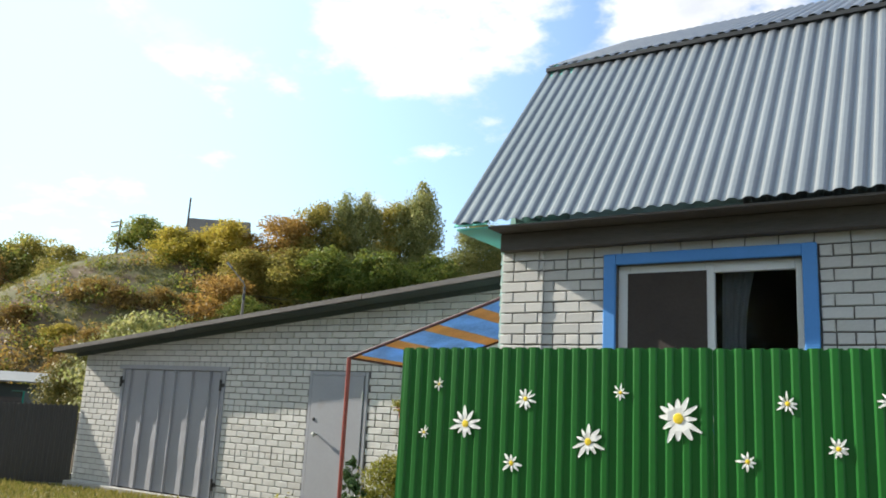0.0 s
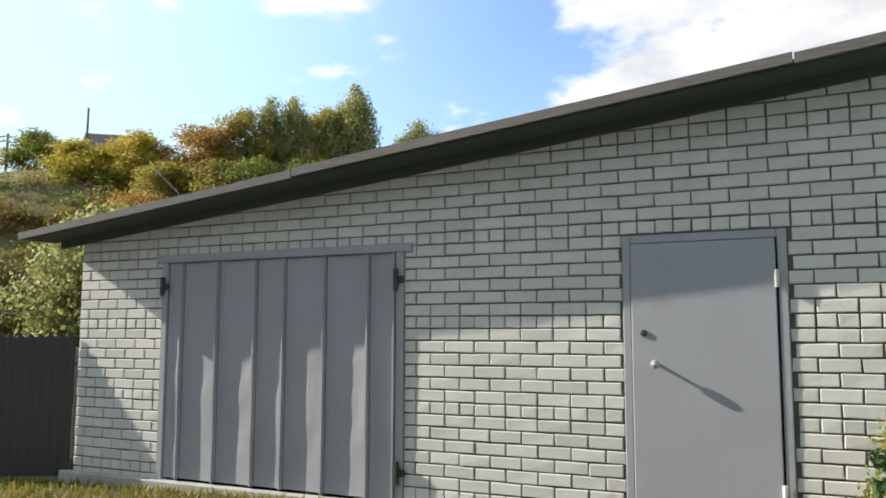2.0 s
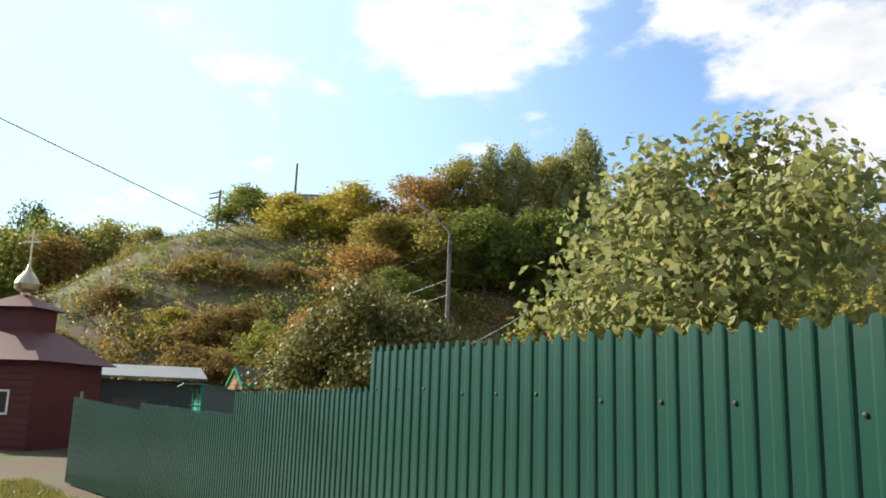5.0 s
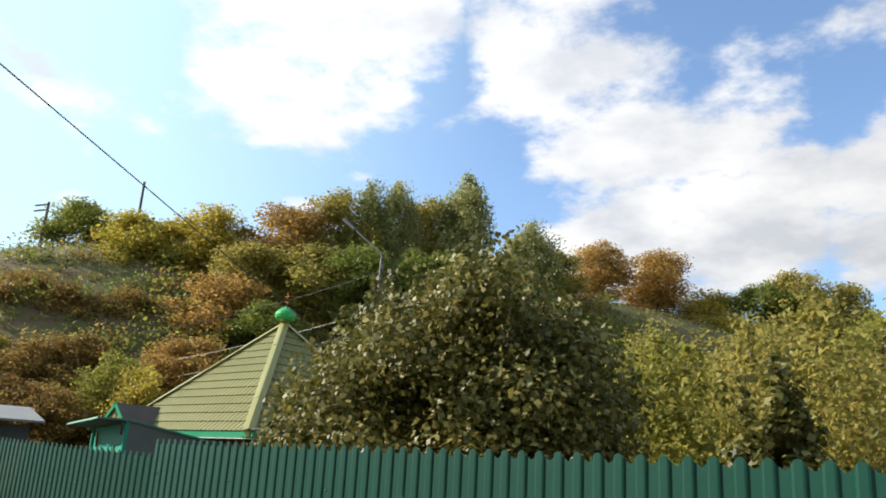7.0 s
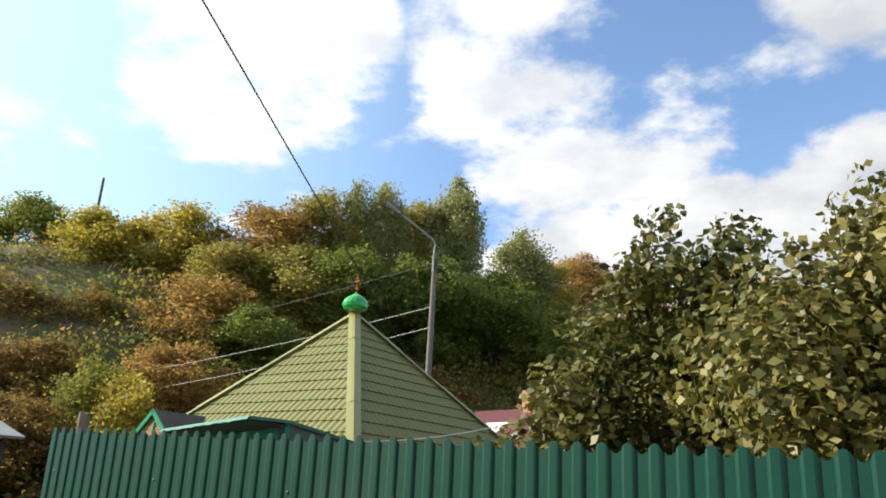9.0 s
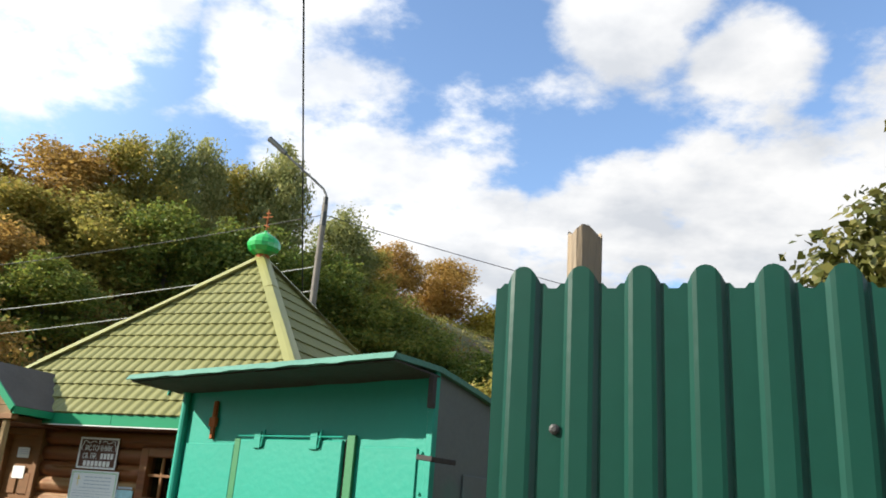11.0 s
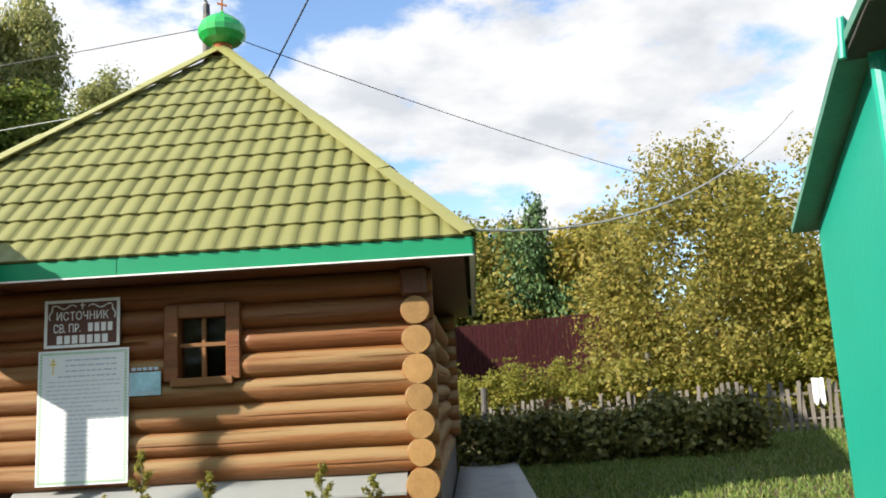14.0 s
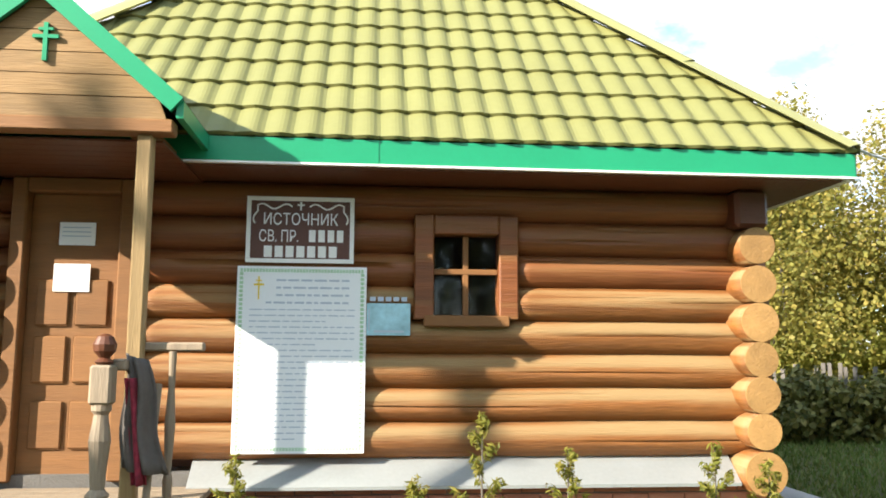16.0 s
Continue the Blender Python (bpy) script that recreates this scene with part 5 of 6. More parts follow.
g.box(PU + 0.50, PV + 0.141, 1.40, PU + 0.62, 0.55, 1.485, 0.008)
g.box(PU - 0.62, PV + 0.141, 1.40, PU - 0.50, 0.55, 1.485, 0.008)
part("porch_beam", g, M_PLANKWOOD, logs)
g = G()
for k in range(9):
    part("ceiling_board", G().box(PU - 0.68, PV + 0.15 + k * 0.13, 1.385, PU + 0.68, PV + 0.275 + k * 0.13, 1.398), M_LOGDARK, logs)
g = G()
cx, cz = PU + 0.05, 1.80
g.box(cx - 0.012, PV + 0.005, cz, cx + 0.012, PV + 0.028, cz + 0.22)
g.box(cx - 0.07, PV + 0.006, cz + 0.13, cx + 0.07, PV + 0.027, cz + 0.15)
g.box(cx - 0.04, PV + 0.006, cz + 0.175, cx + 0.04, PV + 0.027, cz + 0.19)
part("wall_cross", g, M_GREENTRIM, logs, "small green wooden cross on the porch gable")
for u in (PU + 0.60, PU - 0.60):
    g = G()
    g.box(u - 0.042, PV + 0.06, porch_z, u + 0.042, PV + 0.145, 1.41, 0.01)
    part("porch_post", g, M_POSTWOOD, logs)
g = G()
for k in range(9):
    part("porch_plank", G().box(PU - 0.85, PV - 0.05 + k * 0.14, porch_z - 0.04, PU + 0.85, PV + 0.085 + k * 0.14, porch_z, 0.004), M_GREYWOOD, logs, "worn porch floor plank")
for k in range(2):
    g = G()
    g.box(PU - 0.8, PV - 0.35 - 0.3 * k, porch_z - 0.22 - 0.18 * k, PU + 0.8, PV - 0.06 - 0.3 * k, porch_z - 0.18 - 0.18 * k, 0.006)
    part("porch_step", g, M_GREYWOOD, logs)
g = G()
g.box(PU - 0.8, PV - 0.05, -1.3, PU + 0.8, 0.45, porch_z - 0.045)
part("porch_base", g, M_CONCRETE, logs)
g = G()
nu, nv = -4.72, -0.92
g.box(nu - 0.05, nv - 0.05, -1.25, nu + 0.05, nv + 0.05, -0.55, 0.008)
g.lathe([(0.05, -0.55), (0.06, -0.52), (0.035, -0.49), (0.045, -0.35), (0.055, -0.25), (0.035, -0.12), (0.05, -0.10), (0.05, -0.07)], (nu, nv, 0), 14)
g.box(nu - 0.055, nv - 0.055, -0.07, nu + 0.055, nv + 0.055, 0.13, 0.012)
newel = part("newel_post", g, M_GREYWOOD, logs, "turned grey wooden newel post")
g = G()
g.lathe([(0.03, 0.13), (0.05, 0.145), (0.025, 0.165), (0.055, 0.20), (0.06, 0.235), (0.04, 0.275), (0.01, 0.29)], (nu, nv, 0), 14)
part("finial", g, M_LOGDARK, newel)
g = G()
g.box(-4.70, -0.88, 0.10, -4.62, -0.55, 0.16, 0.01)
g.box(-4.64, -0.62, 0.20, -4.28, -0.56, 0.25, 0.01)
g.tube((-4.52, -0.85, -0.9), (-4.52, -0.60, 0.02), 0.02)
part("handrail", g, M_GREYWOOD, logs)
g = G()
g.lathe([(0.02, -0.70), (0.028, -0.5), (0.018, -0.45), (0.03, -0.2), (0.018, 0.0), (0.022, 0.20)], (-4.45, -0.60, 0), 12)
part("baluster", g, M_GREYWOOD, logs)
scarf = thing("hanging_cloth", "dark cloths hanging over the porch rail", "cloth")
g = G(HM)
g.grid(lambda a, b: (-4.67 + (0.13 + 0.12 * b) * a + 0.015 * math.sin(b * 7), -0.72 - 0.10 * math.sin(math.pi * a) + 0.025 * math.sin(a * 17), 0.19 - 0.60 * b - 0.04 * a), 18, 12)
part("towel", g, M_CLOTH, scarf, smooth=True, solid=0.012)
g = G(HM)
g.grid(lambda a, b: (-4.64 + 0.07 * a + 0.06 * b, -0.82 + 0.03 * math.sin(a * 9), 0.06 - 0.55 * b), 8, 10)
part("scarf", g, M_REDCLOTH, scarf, smooth=True, solid=0.01)


# ---- signs on the log wall ----
def letters(text, size, m, material, parent, name="lettering"):
    cu = bpy.data.curves.new(name, "FONT")
    cu.body, cu.size, cu.extrude, cu.align_x = text, size, 0.002, "CENTER"
    tmp = bpy.data.objects.new(name, cu)
    scene.collection.objects.link(tmp)
    me = bpy.data.meshes.new_from_object(tmp.evaluated_get(bpy.context.evaluated_depsgraph_get()))
    bpy.data.objects.remove(tmp)
    me.materials.clear()
    me.materials.append(material)
    return part(name, me, None, parent, at=m)


sign = thing("name_sign", "dark wooden sign with white frame and carved white lettering", "sign", at=HM)
S0, S1, Z0, Z1, SV = -4.23, -3.48, 0.815, 1.285, 0.455
part("board", G().box(S0, SV, Z0, S1, SV + 0.025, Z1, 0.003), M_SIGNBACK, sign)
g = G()
g.box(S0, SV - 0.010, Z1 - 0.03, S1, SV - 0.001, Z1, 0.002)
g.box(S0, SV - 0.010, Z0, S1, SV - 0.001, Z0 + 0.03, 0.002)
g.box(S0, SV - 0.010, Z0 + 0.031, S0 + 0.03, SV - 0.001, Z1 - 0.031, 0.002)
g.box(S1 - 0.03, SV - 0.010, Z0 + 0.031, S1, SV - 0.001, Z1 - 0.031, 0.002)
part("frame", g, M_WHITEPAINT, sign)
um = (S0 + S1) / 2
tm = lambda x, z, w=1.0: Matrix.Translation((x, SV - 0.004, z)) @ pose(0, 0, 0, 90, 0, 0) @ Matrix.Diagonal((w, 1, 1, 1))
letters("ИСТОЧНИК", 0.115, tm(um, 1.085, 0.80), M_WHITEPAINT, sign)
letters("СВ. ПР.", 0.115, tm(um - 0.15, 0.965, 0.70), M_WHITEPAINT, sign)
g = G()
for k in range(4):
    part("plain_bar", G().box(um + 0.06 + k * 0.065, SV - 0.006, 0.965, um + 0.105 + k * 0.065, SV - 0.001, 1.05), M_WHITEPAINT, sign)
for k in range(7):
    part("plain_bar", G().box(um - 0.25 + k * 0.075, SV - 0.006, 0.855, um - 0.195 + k * 0.075, SV - 0.001, 0.935), M_WHITEPAINT, sign)
g = G()
for s in (-1, 1):
    pts = [(um + s * (0.06 + 0.24 * t), SV - 0.004, 1.215 + 0.018 * math.sin(t * 9)) for t in [i / 12 for i in range(13)]]
    pts += [(um + s * (0.30 + 0.03 * math.sin(t)), SV - 0.004, 1.18 - 0.035 * t) for t in [i * 0.5 for i in range(6)]]
    g.rope(pts, 0.006, 5)
g.box(um - 0.006, SV - 0.006, 1.19, um + 0.006, SV - 0.001, 1.25)
g.box(um - 0.025, SV - 0.006, 1.222, um + 0.025, SV - 0.001, 1.232)
part("scroll", g, M_WHITEPAINT, sign, "carved white scrollwork")

notice = thing("notice_board", "large white notice board with printed lines and green border", "notice board", at=HM)
B0, B1, BZ0, BZ1, BV = -4.28, -3.385, -0.49, 0.79, 0.445
part("panel", G().box(B0, BV, BZ0, B1, BV + 0.012, BZ1, 0.002), M_BOARD, notice)
g = G()
for k in range(40):
    x = B0 + 0.02 + (B1 - B0 - 0.04) * (k + 0.5) / 40
    for z in (BZ0 + 0.03, BZ1 - 0.03):
        g.box(x - 0.008, BV - 0.0015, z - 0.012, x + 0.007, BV - 0.0005, z + 0.012)
    z = BZ0 + 0.04 + (BZ1 - BZ0 - 0.08) * (k + 0.5) / 40
    for x in (B0 + 0.03, B1 - 0.03):
        g.box(x - 0.012, BV - 0.0015, z - 0.011, x + 0.012, BV - 0.0005, z + 0.010)
part("border", g, M_PRINTGREEN, notice, "green leafy border")
rr = random.Random(5)
g = G()
z = 0.70
for k in range(27):
    h = 0.014 if k < 4 else 0.008
    x = B0 + (0.27 if k < 3 else 0.20 if k == 3 else 0.09)
    end = B1 - (0.12 if k < 4 else 0.08 + (rr.uniform(0.1, 0.4) if k % 4 == 2 else 0))
    while x < end:
        w = rr.uniform(0.03, 0.09)
        g.box(x, BV - 0.0015, z - h, min(x + w, end), BV - 0.0005, z)
        x += w + 0.014
    z -= 0.052 if k < 4 else 0.040
part("print_bar", g, M_PRINT, notice, "lines of print as plain bars")
g = G()
g.box(-4.135, BV - 0.002, 0.56, -4.125, BV - 0.0005, 0.72)
g.box(-4.165, BV - 0.002, 0.655, -4.095, BV - 0.0005, 0.668)
g.box(-4.15, BV - 0.002, 0.685, -4.11, BV - 0.0005, 0.694)
part("cross_print", g, M_YELLOWPAINT, notice)

chart = thing("small_poster", "small pale blue printed poster beside the notice board", "poster", at=HM)
part("sheet", G().box(-3.382, 0.452, 0.315, -3.075, 0.462, 0.54, 0.002), M_MAP, chart)
g = G()
g.box(-3.37, 0.4505, 0.35, -3.36, 0.4515, 0.50)
for k in range(5):
    g.box(-3.36 + 0.055 * k, 0.450, 0.555, -3.32 + 0.055 * k, 0.460, 0.585)
g.box(-3.33, 0.4505, 0.335, -3.12, 0.4515, 0.35)
part("print_bar", g, M_PRINT, chart)

# ---- trees and bushes ----


def leaf_cloud(centres, n, size, rng, spread, droop=0.0, slim=1.0):
    """Leaves round clump centres (x, y, z, radius): one small folded blade each."""
    c = np.array(centres)
    weight = c[:, 3] ** 2.2
    pick = rng.choice(len(c), n, p=weight / weight.sum())
    d = rng.normal(size=(n, 3))
    d /= np.linalg.norm(d, axis=1)[:, None]
    rad = c[pick, 3] * spread * (0.25 + 1.05 * rng.random(n) ** 0.75)
    p = c[pick, :3] + d * rad[:, None] * np.array([1, 1, 0.85])
    p[:, 2] -= droop * rng.random(n)
    nor = d * 0.7 + rng.normal(size=(n, 3)) * 0.6 + np.array([0, 0, 0.35])
    nor /= np.linalg.norm(nor, axis=1)[:, None]
    t = np.cross(nor, rng.normal(size=(n, 3)))
    t /= np.linalg.norm(t, axis=1)[:, None] + 1e-9
    b = np.cross(nor, t)
    s = size * (0.6 + 0.8 * rng.random(n))[:, None]
    w = (0.30 + 0.14 * rng.random(n)[:, None]) * slim
    v = np.stack([p - t * s * 0.5, p + b * s * w + nor * s * 0.10, p + t * s * 0.5, p - b * s * w + nor * s * 0.10], 1).reshape(-1, 3)
    return v


def leaf_mesh(name, v, material):
    me = bpy.data.meshes.new(name)
    n = len(v) // 4
    me.vertices.add(4 * n)
    me.vertices.foreach_set("co", v.astype(np.float32).ravel())
    me.loops.add(4 * n)
    me.loops.foreach_set("vertex_index", np.arange(4 * n, dtype=np.int32))
    me.polygons.add(n)
    me.polygons.foreach_set("loop_start", np.arange(0, 4 * n, 4, dtype=np.int32))
    me.materials.append(material)
    me.update(calc_edges=True)
    me.validate()
    return me


def limbs(h, r, rng, n_limb, low, thick):
    """A tapered, bent trunk with rising limbs; also the limb ends, where the clumps sit."""
    g, tips = G(), []
    pts = [Vector((0, 0, -0.3))]
    for i in range(1, 6):
        pts.append(Vector((rng.uniform(-.04, .04) * h * 0.4, rng.uniform(-.04, .04) * h * 0.4, h * 0.86 * i / 5)))
    for i in range(5):
        g.tube(pts[i], pts[i + 1], thick * (1 - 0.17 * i), thick * (1 - 0.17 * (i + 1)), 7)
    for k in range(n_limb):
        f = low + (0.95 - low) * (k + rng.random()) / n_limb
        i = min(4, int(f * 5))
        a = pts[i].lerp(pts[i + 1], f * 5 - i)
        t = rng.uniform(0, 2 * math.pi)
        ln = r * (1.0 - 0.45 * f) * rng.uniform(0.7, 1.0)
        m = a + Vector((math.cos(t), math.sin(t), 0.35)) * ln * 0.55
        e = m + Vector((math.cos(t + 0.3), math.sin(t + 0.3), 0.75)) * ln * 0.45
        th = thick * (0.45 - 0.25 * f)
        g.tube(a, m, th, th * 0.7, 5)
        g.tube(m, e, th * 0.7, th * 0.25, 5)
        tips.append((*e, 0.34 * r))
        tips.append((*m, 0.30 * r))
    return g, tips


def tree_crown(h, r, rng, low, shape, n_clump, tips):
    """Clump centres that fill an uneven crown of the given shape."""
    out = list(tips)
    for _ in range(n_clump):
        f = rng.random()
        z = h * (low + (1 - low) * f)
        if shape == "round":
            w = math.sin(math.pi * (0.12 + 0.80 * f)) ** 0.7
        elif shape == "column":
            w = (1 - f) ** 0.45 * (0.7 + 0.45 * math.sin(math.pi * f)) + 0.15
        elif shape == "bush":
            w = math.cos(math.pi / 2 * f) ** 0.5
        else:
            w = (1 - f) * 1.0 + 0.04
        t, q = rng.uniform(0, 2 * math.pi), rng.random() ** 0.45
        k = rng.uniform(0.68, 1.20)
        out.append((math.cos(t) * r * w * q * k, math.sin(t) * r * w * q * k, z * rng.uniform(0.94, 1.0), r * rng.uniform(0.17, 0.30) * (0.65 + 0.5 * w)))
    return out


def tree(name, label, h, r, leaf, n, material, bark, seed, shape="round", low=0.22, thick=0.14, clumps=46, n_limb=9, spread=1.0, droop=0.0, category="tree", group="", shoots=0):
    rng = np.random.default_rng(seed)
    rr = random.Random(seed)
    ob = thing(name, label, category, group=group)
    g, tips = limbs(h, r, rr, n_limb, low, thick)
    cs = tree_crown(h, r, rng, low, shape, clumps, tips)
    top = max(c[2] for c in cs)
    stems = []
    for _ in range(shoots):
        t, q = rr.uniform(0, 2 * math.pi), rr.uniform(0, 0.75)
        base = Vector((math.cos(t) * r * q, math.sin(t) * r * q, h * (0.92 - 0.25 * q)))
        end = base + Vector((rr.uniform(-.15, .15), rr.uniform(-.15, .15), rr.uniform(0.35, 0.75)))
        stems.append((base, end))
    part("trunk", g, bark, ob, smooth=True)
    for p, q in stems:
        part("shoot", G().tube(p, q, 0.012, 0.004, 5), bark, ob)
    v = leaf_cloud(cs, n, leaf, rng, spread, droop)
    if stems:
        spray = [(*p.lerp(q, f), 0.075) for p, q in stems for f in (-0.2, 0.0, 0.2, 0.4, 0.6, 0.8, 1.0)]
        v = np.concatenate([v, leaf_cloud(spray, 70 * len(stems), leaf, rng, 1.0)])
    part("crown", leaf_mesh("crown", v, material), None, ob)
    return ob


KINDS = {
    "dark": (M_LEAF_DARK, M_BARK, "round", "dark green broadleaf tree on the hill"),
    "olive": (M_LEAF_OLIVE, M_BARK, "round", "olive green broadleaf tree on the hill"),
    "yellow": (M_LEAF_YELLOW, M_BARK, "round", "yellow autumn tree on the hill"),
    "orange": (M_LEAF_ORANGE, M_BARK, "round", "orange autumn tree on the hill"),
    "rust": (M_LEAF_ORANGE, M_BARK, "round", "compact rust-tinged tree on the hilltop"),
    "lime": (M_LEAF_LIME, M_BARK, "bush", "light yellow-green leafy shrub"),
    "aspen": (M_LEAF_GREY, M_BIRCHBARK, "column", "tall grey-green birch on the hill"),
    "scrub": (M_LEAF_SCRUB, M_BARK, "bush", "reddish brown scrub bush on the slope"),
    "conifer": (M_LEAF_CONIFER, M_BARK, "cone", "dark conical spruce tree far off"),
}
TREE_NAMES = {"aspen": "birch_tree", "conifer": "spruce_tree", "scrub": "scrub_bush", "lime": "shrub"}
models = {}


def plant(kind, x, y, h, r, seed):
    """A tree of a kind at its place, a turned and stretched copy of one of two models."""
    z = land(x, y)
    key = (kind, seed % 2)
    wide = max(r * 1.3, h * (0.20 if kind in ("aspen", "conifer") else 0.36))
    tall = max(h, wide * 1.7)
    z -= tall - h
    h = tall
    m = Matrix.Translation((x, y, z - 0.05)) @ pose(0, 0, 0, 0, 0, (seed * 77) % 360) @ Matrix.Diagonal((wide / 2.4, wide / 2.4, h / 7.0, 1))
    if key not in models:
        mt, bark, shape, label = KINDS[kind]
        name = TREE_NAMES.get(kind, "broadleaf_tree")
        low = {"round": 0.08, "column": 0.12, "bush": 0.02, "cone": 0.05}[shape]
        ob = tree(name, label, 7.0, 2.4, 0.17 if kind != "conifer" else 0.15, 17000, mt, bark, 100 + len(models), shape, low, 0.13, 75, 8, 1.12, 0.5 if kind == "aspen" else 0.0,
                  "bush" if kind in ("scrub", "lime") else "tree", kind + " trees")
        models[key] = ob
        ob.matrix_basis = m
        return ob
    ob = models[key]
    keep = ob.scale.copy()
    ob.scale = (1, 1, 1)
    c = copy_thing(ob, m)
    ob.scale = keep
    return c


CREST_TREES = [
    ("dark", -82.8, 53.6, 4.4, 3.1),
    ("yellow", -73.5, 51.5, 3.6, 3.0),
    ("yellow", -69.0, 53.1, 4.9, 3.0),
    ("orange", -62.8, 56.4, 6.7, 3.4),
    ("olive", -59.2, 58.5, 8.7, 2.5),
    ("aspen", -57.7, 60.1, 10.3, 1.6),
    ("aspen", -55.2, 61.1, 11.0, 1.5),
    ("olive", -53.9, 65.2, 8.9, 2.1),
    ("aspen", -50.6, 65.6, 12.7, 2.3),
    ("aspen", -46.6, 72.4, 8.4, 2.5),
    ("olive", -45.0, 76.8, 5.2, 2.0),
    ("rust", -44.1, 91.7, 7.6, 2.9),
    ("rust", -38.5, 98.7, 8.4, 3.7),
    ("yellow", -32.3, 97.7, 4.2, 3.8),
    ("dark", -26.8, 100.3, 6.7, 2.8),
    ("olive", -23.1, 101.1, 9.3, 3.2),
    ("olive", -18.4, 103.0, 9.6, 3.3),
]
SLOPE_TREES = [
    ("orange", -61.2, 46.7, 3.7, 2.9),
    ("lime", -55.8, 32.4, 5.3, 1.7),
    ("yellow", -53.3, 32.0, 5.2, 1.3),
    ("orange", -55.9, 37.8, 5.0, 1.9),
    ("olive", -62.4, 51.2, 4.2, 2.7),
    ("olive", -57.8, 52.8, 5.8, 3.1),
    ("dark", -53.9, 53.9, 7.2, 2.6),
    ("dark", -49.9, 56.5, 8.0, 2.6),
    ("dark", -46.1, 61.6, 7.3, 2.8),
    ("dark", -42.4, 62.4, 6.5, 2.7),
    ("dark", -39.1, 65.7, 5.2, 2.8),
    ("dark", -56.4, 45.8, 4.3, 2.1),
    ("dark", -34.4, 64.6, 5.7, 2.7),
    ("olive", -29.8, 69.2, 5.0, 3.1),
    ("dark", -24.3, 74.6, 7.8, 3.1),
    ("olive", -20.1, 73.1, 10.7, 3.1),
]
SCRUB_BUSHES = [
    ("scrub", -73.4, 40.4, 1.2, 2.4),
    ("scrub", -69.5, 41.3, 1.2, 2.6),
    ("scrub", -64.7, 34.8, 1.9, 2.2),
    ("scrub", -62.8, 36.7, 2.4, 2.0),
    ("scrub", -66.9, 43.9, 1.2, 1.9),
    ("scrub", -59.0, 29.1, 3.8, 1.9),
    ("scrub", -55.9, 29.4, 4.1, 1.5),
    ("scrub", -74.3, 33.8, 1.2, 2.1),
    ("yellow", -68.4, 34.0, 1.2, 1.7),
    ("lime", -60.4, 33.4, 1.6, 1.7),
    ("scrub", -66.2, 27.7, 1.3, 1.8),
    ("scrub", -71.5, 28.1, 1.2, 1.9),
]
FAR_TREES = [
    ("conifer", -127.6, 53.7, 24.5, 3.2),
    ("dark", -120.5, 56.4, 18.3, 2.7),
    ("olive", -118.7, 59.6, 16.8, 2.7),
    ("olive", -105.0, 57.0, 8.0, 2.8),
    ("orange", -117.9, 50.5, 15.8, 3.4),
    ("dark", -119.4, 47.7, 19.2, 2.5),
]
GARDEN_BEYOND = [
    ("olive", -33.1, 41.9, 7.6, 1.7),
    ("olive", -31.6, 40.4, 7.8, 1.4),
    ("dark", -30.7, 37.6, 6.9, 1.4),
    ("olive", -29.5, 36.5, 6.7, 1.4),
    ("yellow", -27.4, 35.7, 6.6, 1.9),
    ("conifer", -29.4, 34.6, 7.0, 1.2),
    ("lime", -33.2, 36.4, 4.6, 1.7),
    ("olive", -31.3, 35.8, 4.6, 1.5),
    ("olive", -32.6, 37.6, 6.4, 1.7),
    ("olive", -26.9, 34.4, 6.6, 1.3),
    ("lime", -23.9, 31.0, 6.8, 1.5),
    ("lime", -22.6, 26.2, 6.6, 1.5),
]
for i, row in enumerate(CREST_TREES + SLOPE_TREES + SCRUB_BUSHES + FAR_TREES + GARDEN_BEYOND):
    plant(*row, i)
# undergrowth that clothes the steep face, and rough grass on the crest
rng = np.random.default_rng(9)
cs = []
while len(cs) < 1300:
    e_, d_ = rng.uniform(-52, 75), rng.uniform(53, 90)
    x, y = (-0.70 * d_ + 0.71 * e_) , (0.71 * d_ + 0.70 * e_)
    if e_ < -22 and d_ > 88 - 0.5 * (-22 - e_):
        continue
    if e_ < -16 and rng.random() < (0.75 if d_ > 70 else 0.35):
        continue
    if e_ > 28 and d_ > 78:
        continue
    cs.append((x, y, land(x, y) + 0.5, rng.uniform(0.7, 1.7)))
half = len(cs) // 2
tagged(part("undergrowth", leaf_mesh("undergrowth", leaf_cloud(cs[:half], 80000, 0.27, rng, 1.0), M_LEAF_SCRUB), None), "brown and reddish autumn scrub covering the slope", "undergrowth", kind="stuff")
tagged(part("thicket", leaf_mesh("thicket", leaf_cloud(cs[half:], 80000, 0.27, rng, 1.0), M_LEAF_DARK), None), "dark green thicket covering the slope", "undergrowth", kind="stuff")

tufts = []
for k in range(5200):
    e_, d_ = rng.uniform(-62, 70), rng.uniform(54, 98)
    if -16 < e_ < 30:
        continue
    x, y = -0.70 * d_ + 0.71 * e_, 0.71 * d_ + 0.70 * e_
    tufts.append((x, y, land(x, y) + 0.08, rng.uniform(0.25, 0.6)))
tagged(part("hill_grass", leaf_mesh("hill_grass", leaf_cloud(tufts, 60000, 0.34, rng, 1.0, 0.0, 0.35), M_GRASS), None), "rough olive and straw-coloured grass on the hillside", "grass", kind="stuff")

# unseen leaf belt added across the road, holding low sky light off the fronts
rng = np.random.default_rng(77)
belt = []
for k in range(420):
    p = EDGE + ALONG * rng.uniform(-20, 56) - ACROSS * (5.2 + rng.uniform(8.0, 12.0))
    belt.append((p.x, p.y, land(p.x, p.y) + rng.uniform(0.6, 7.6), rng.uniform(0.9, 1.7)))
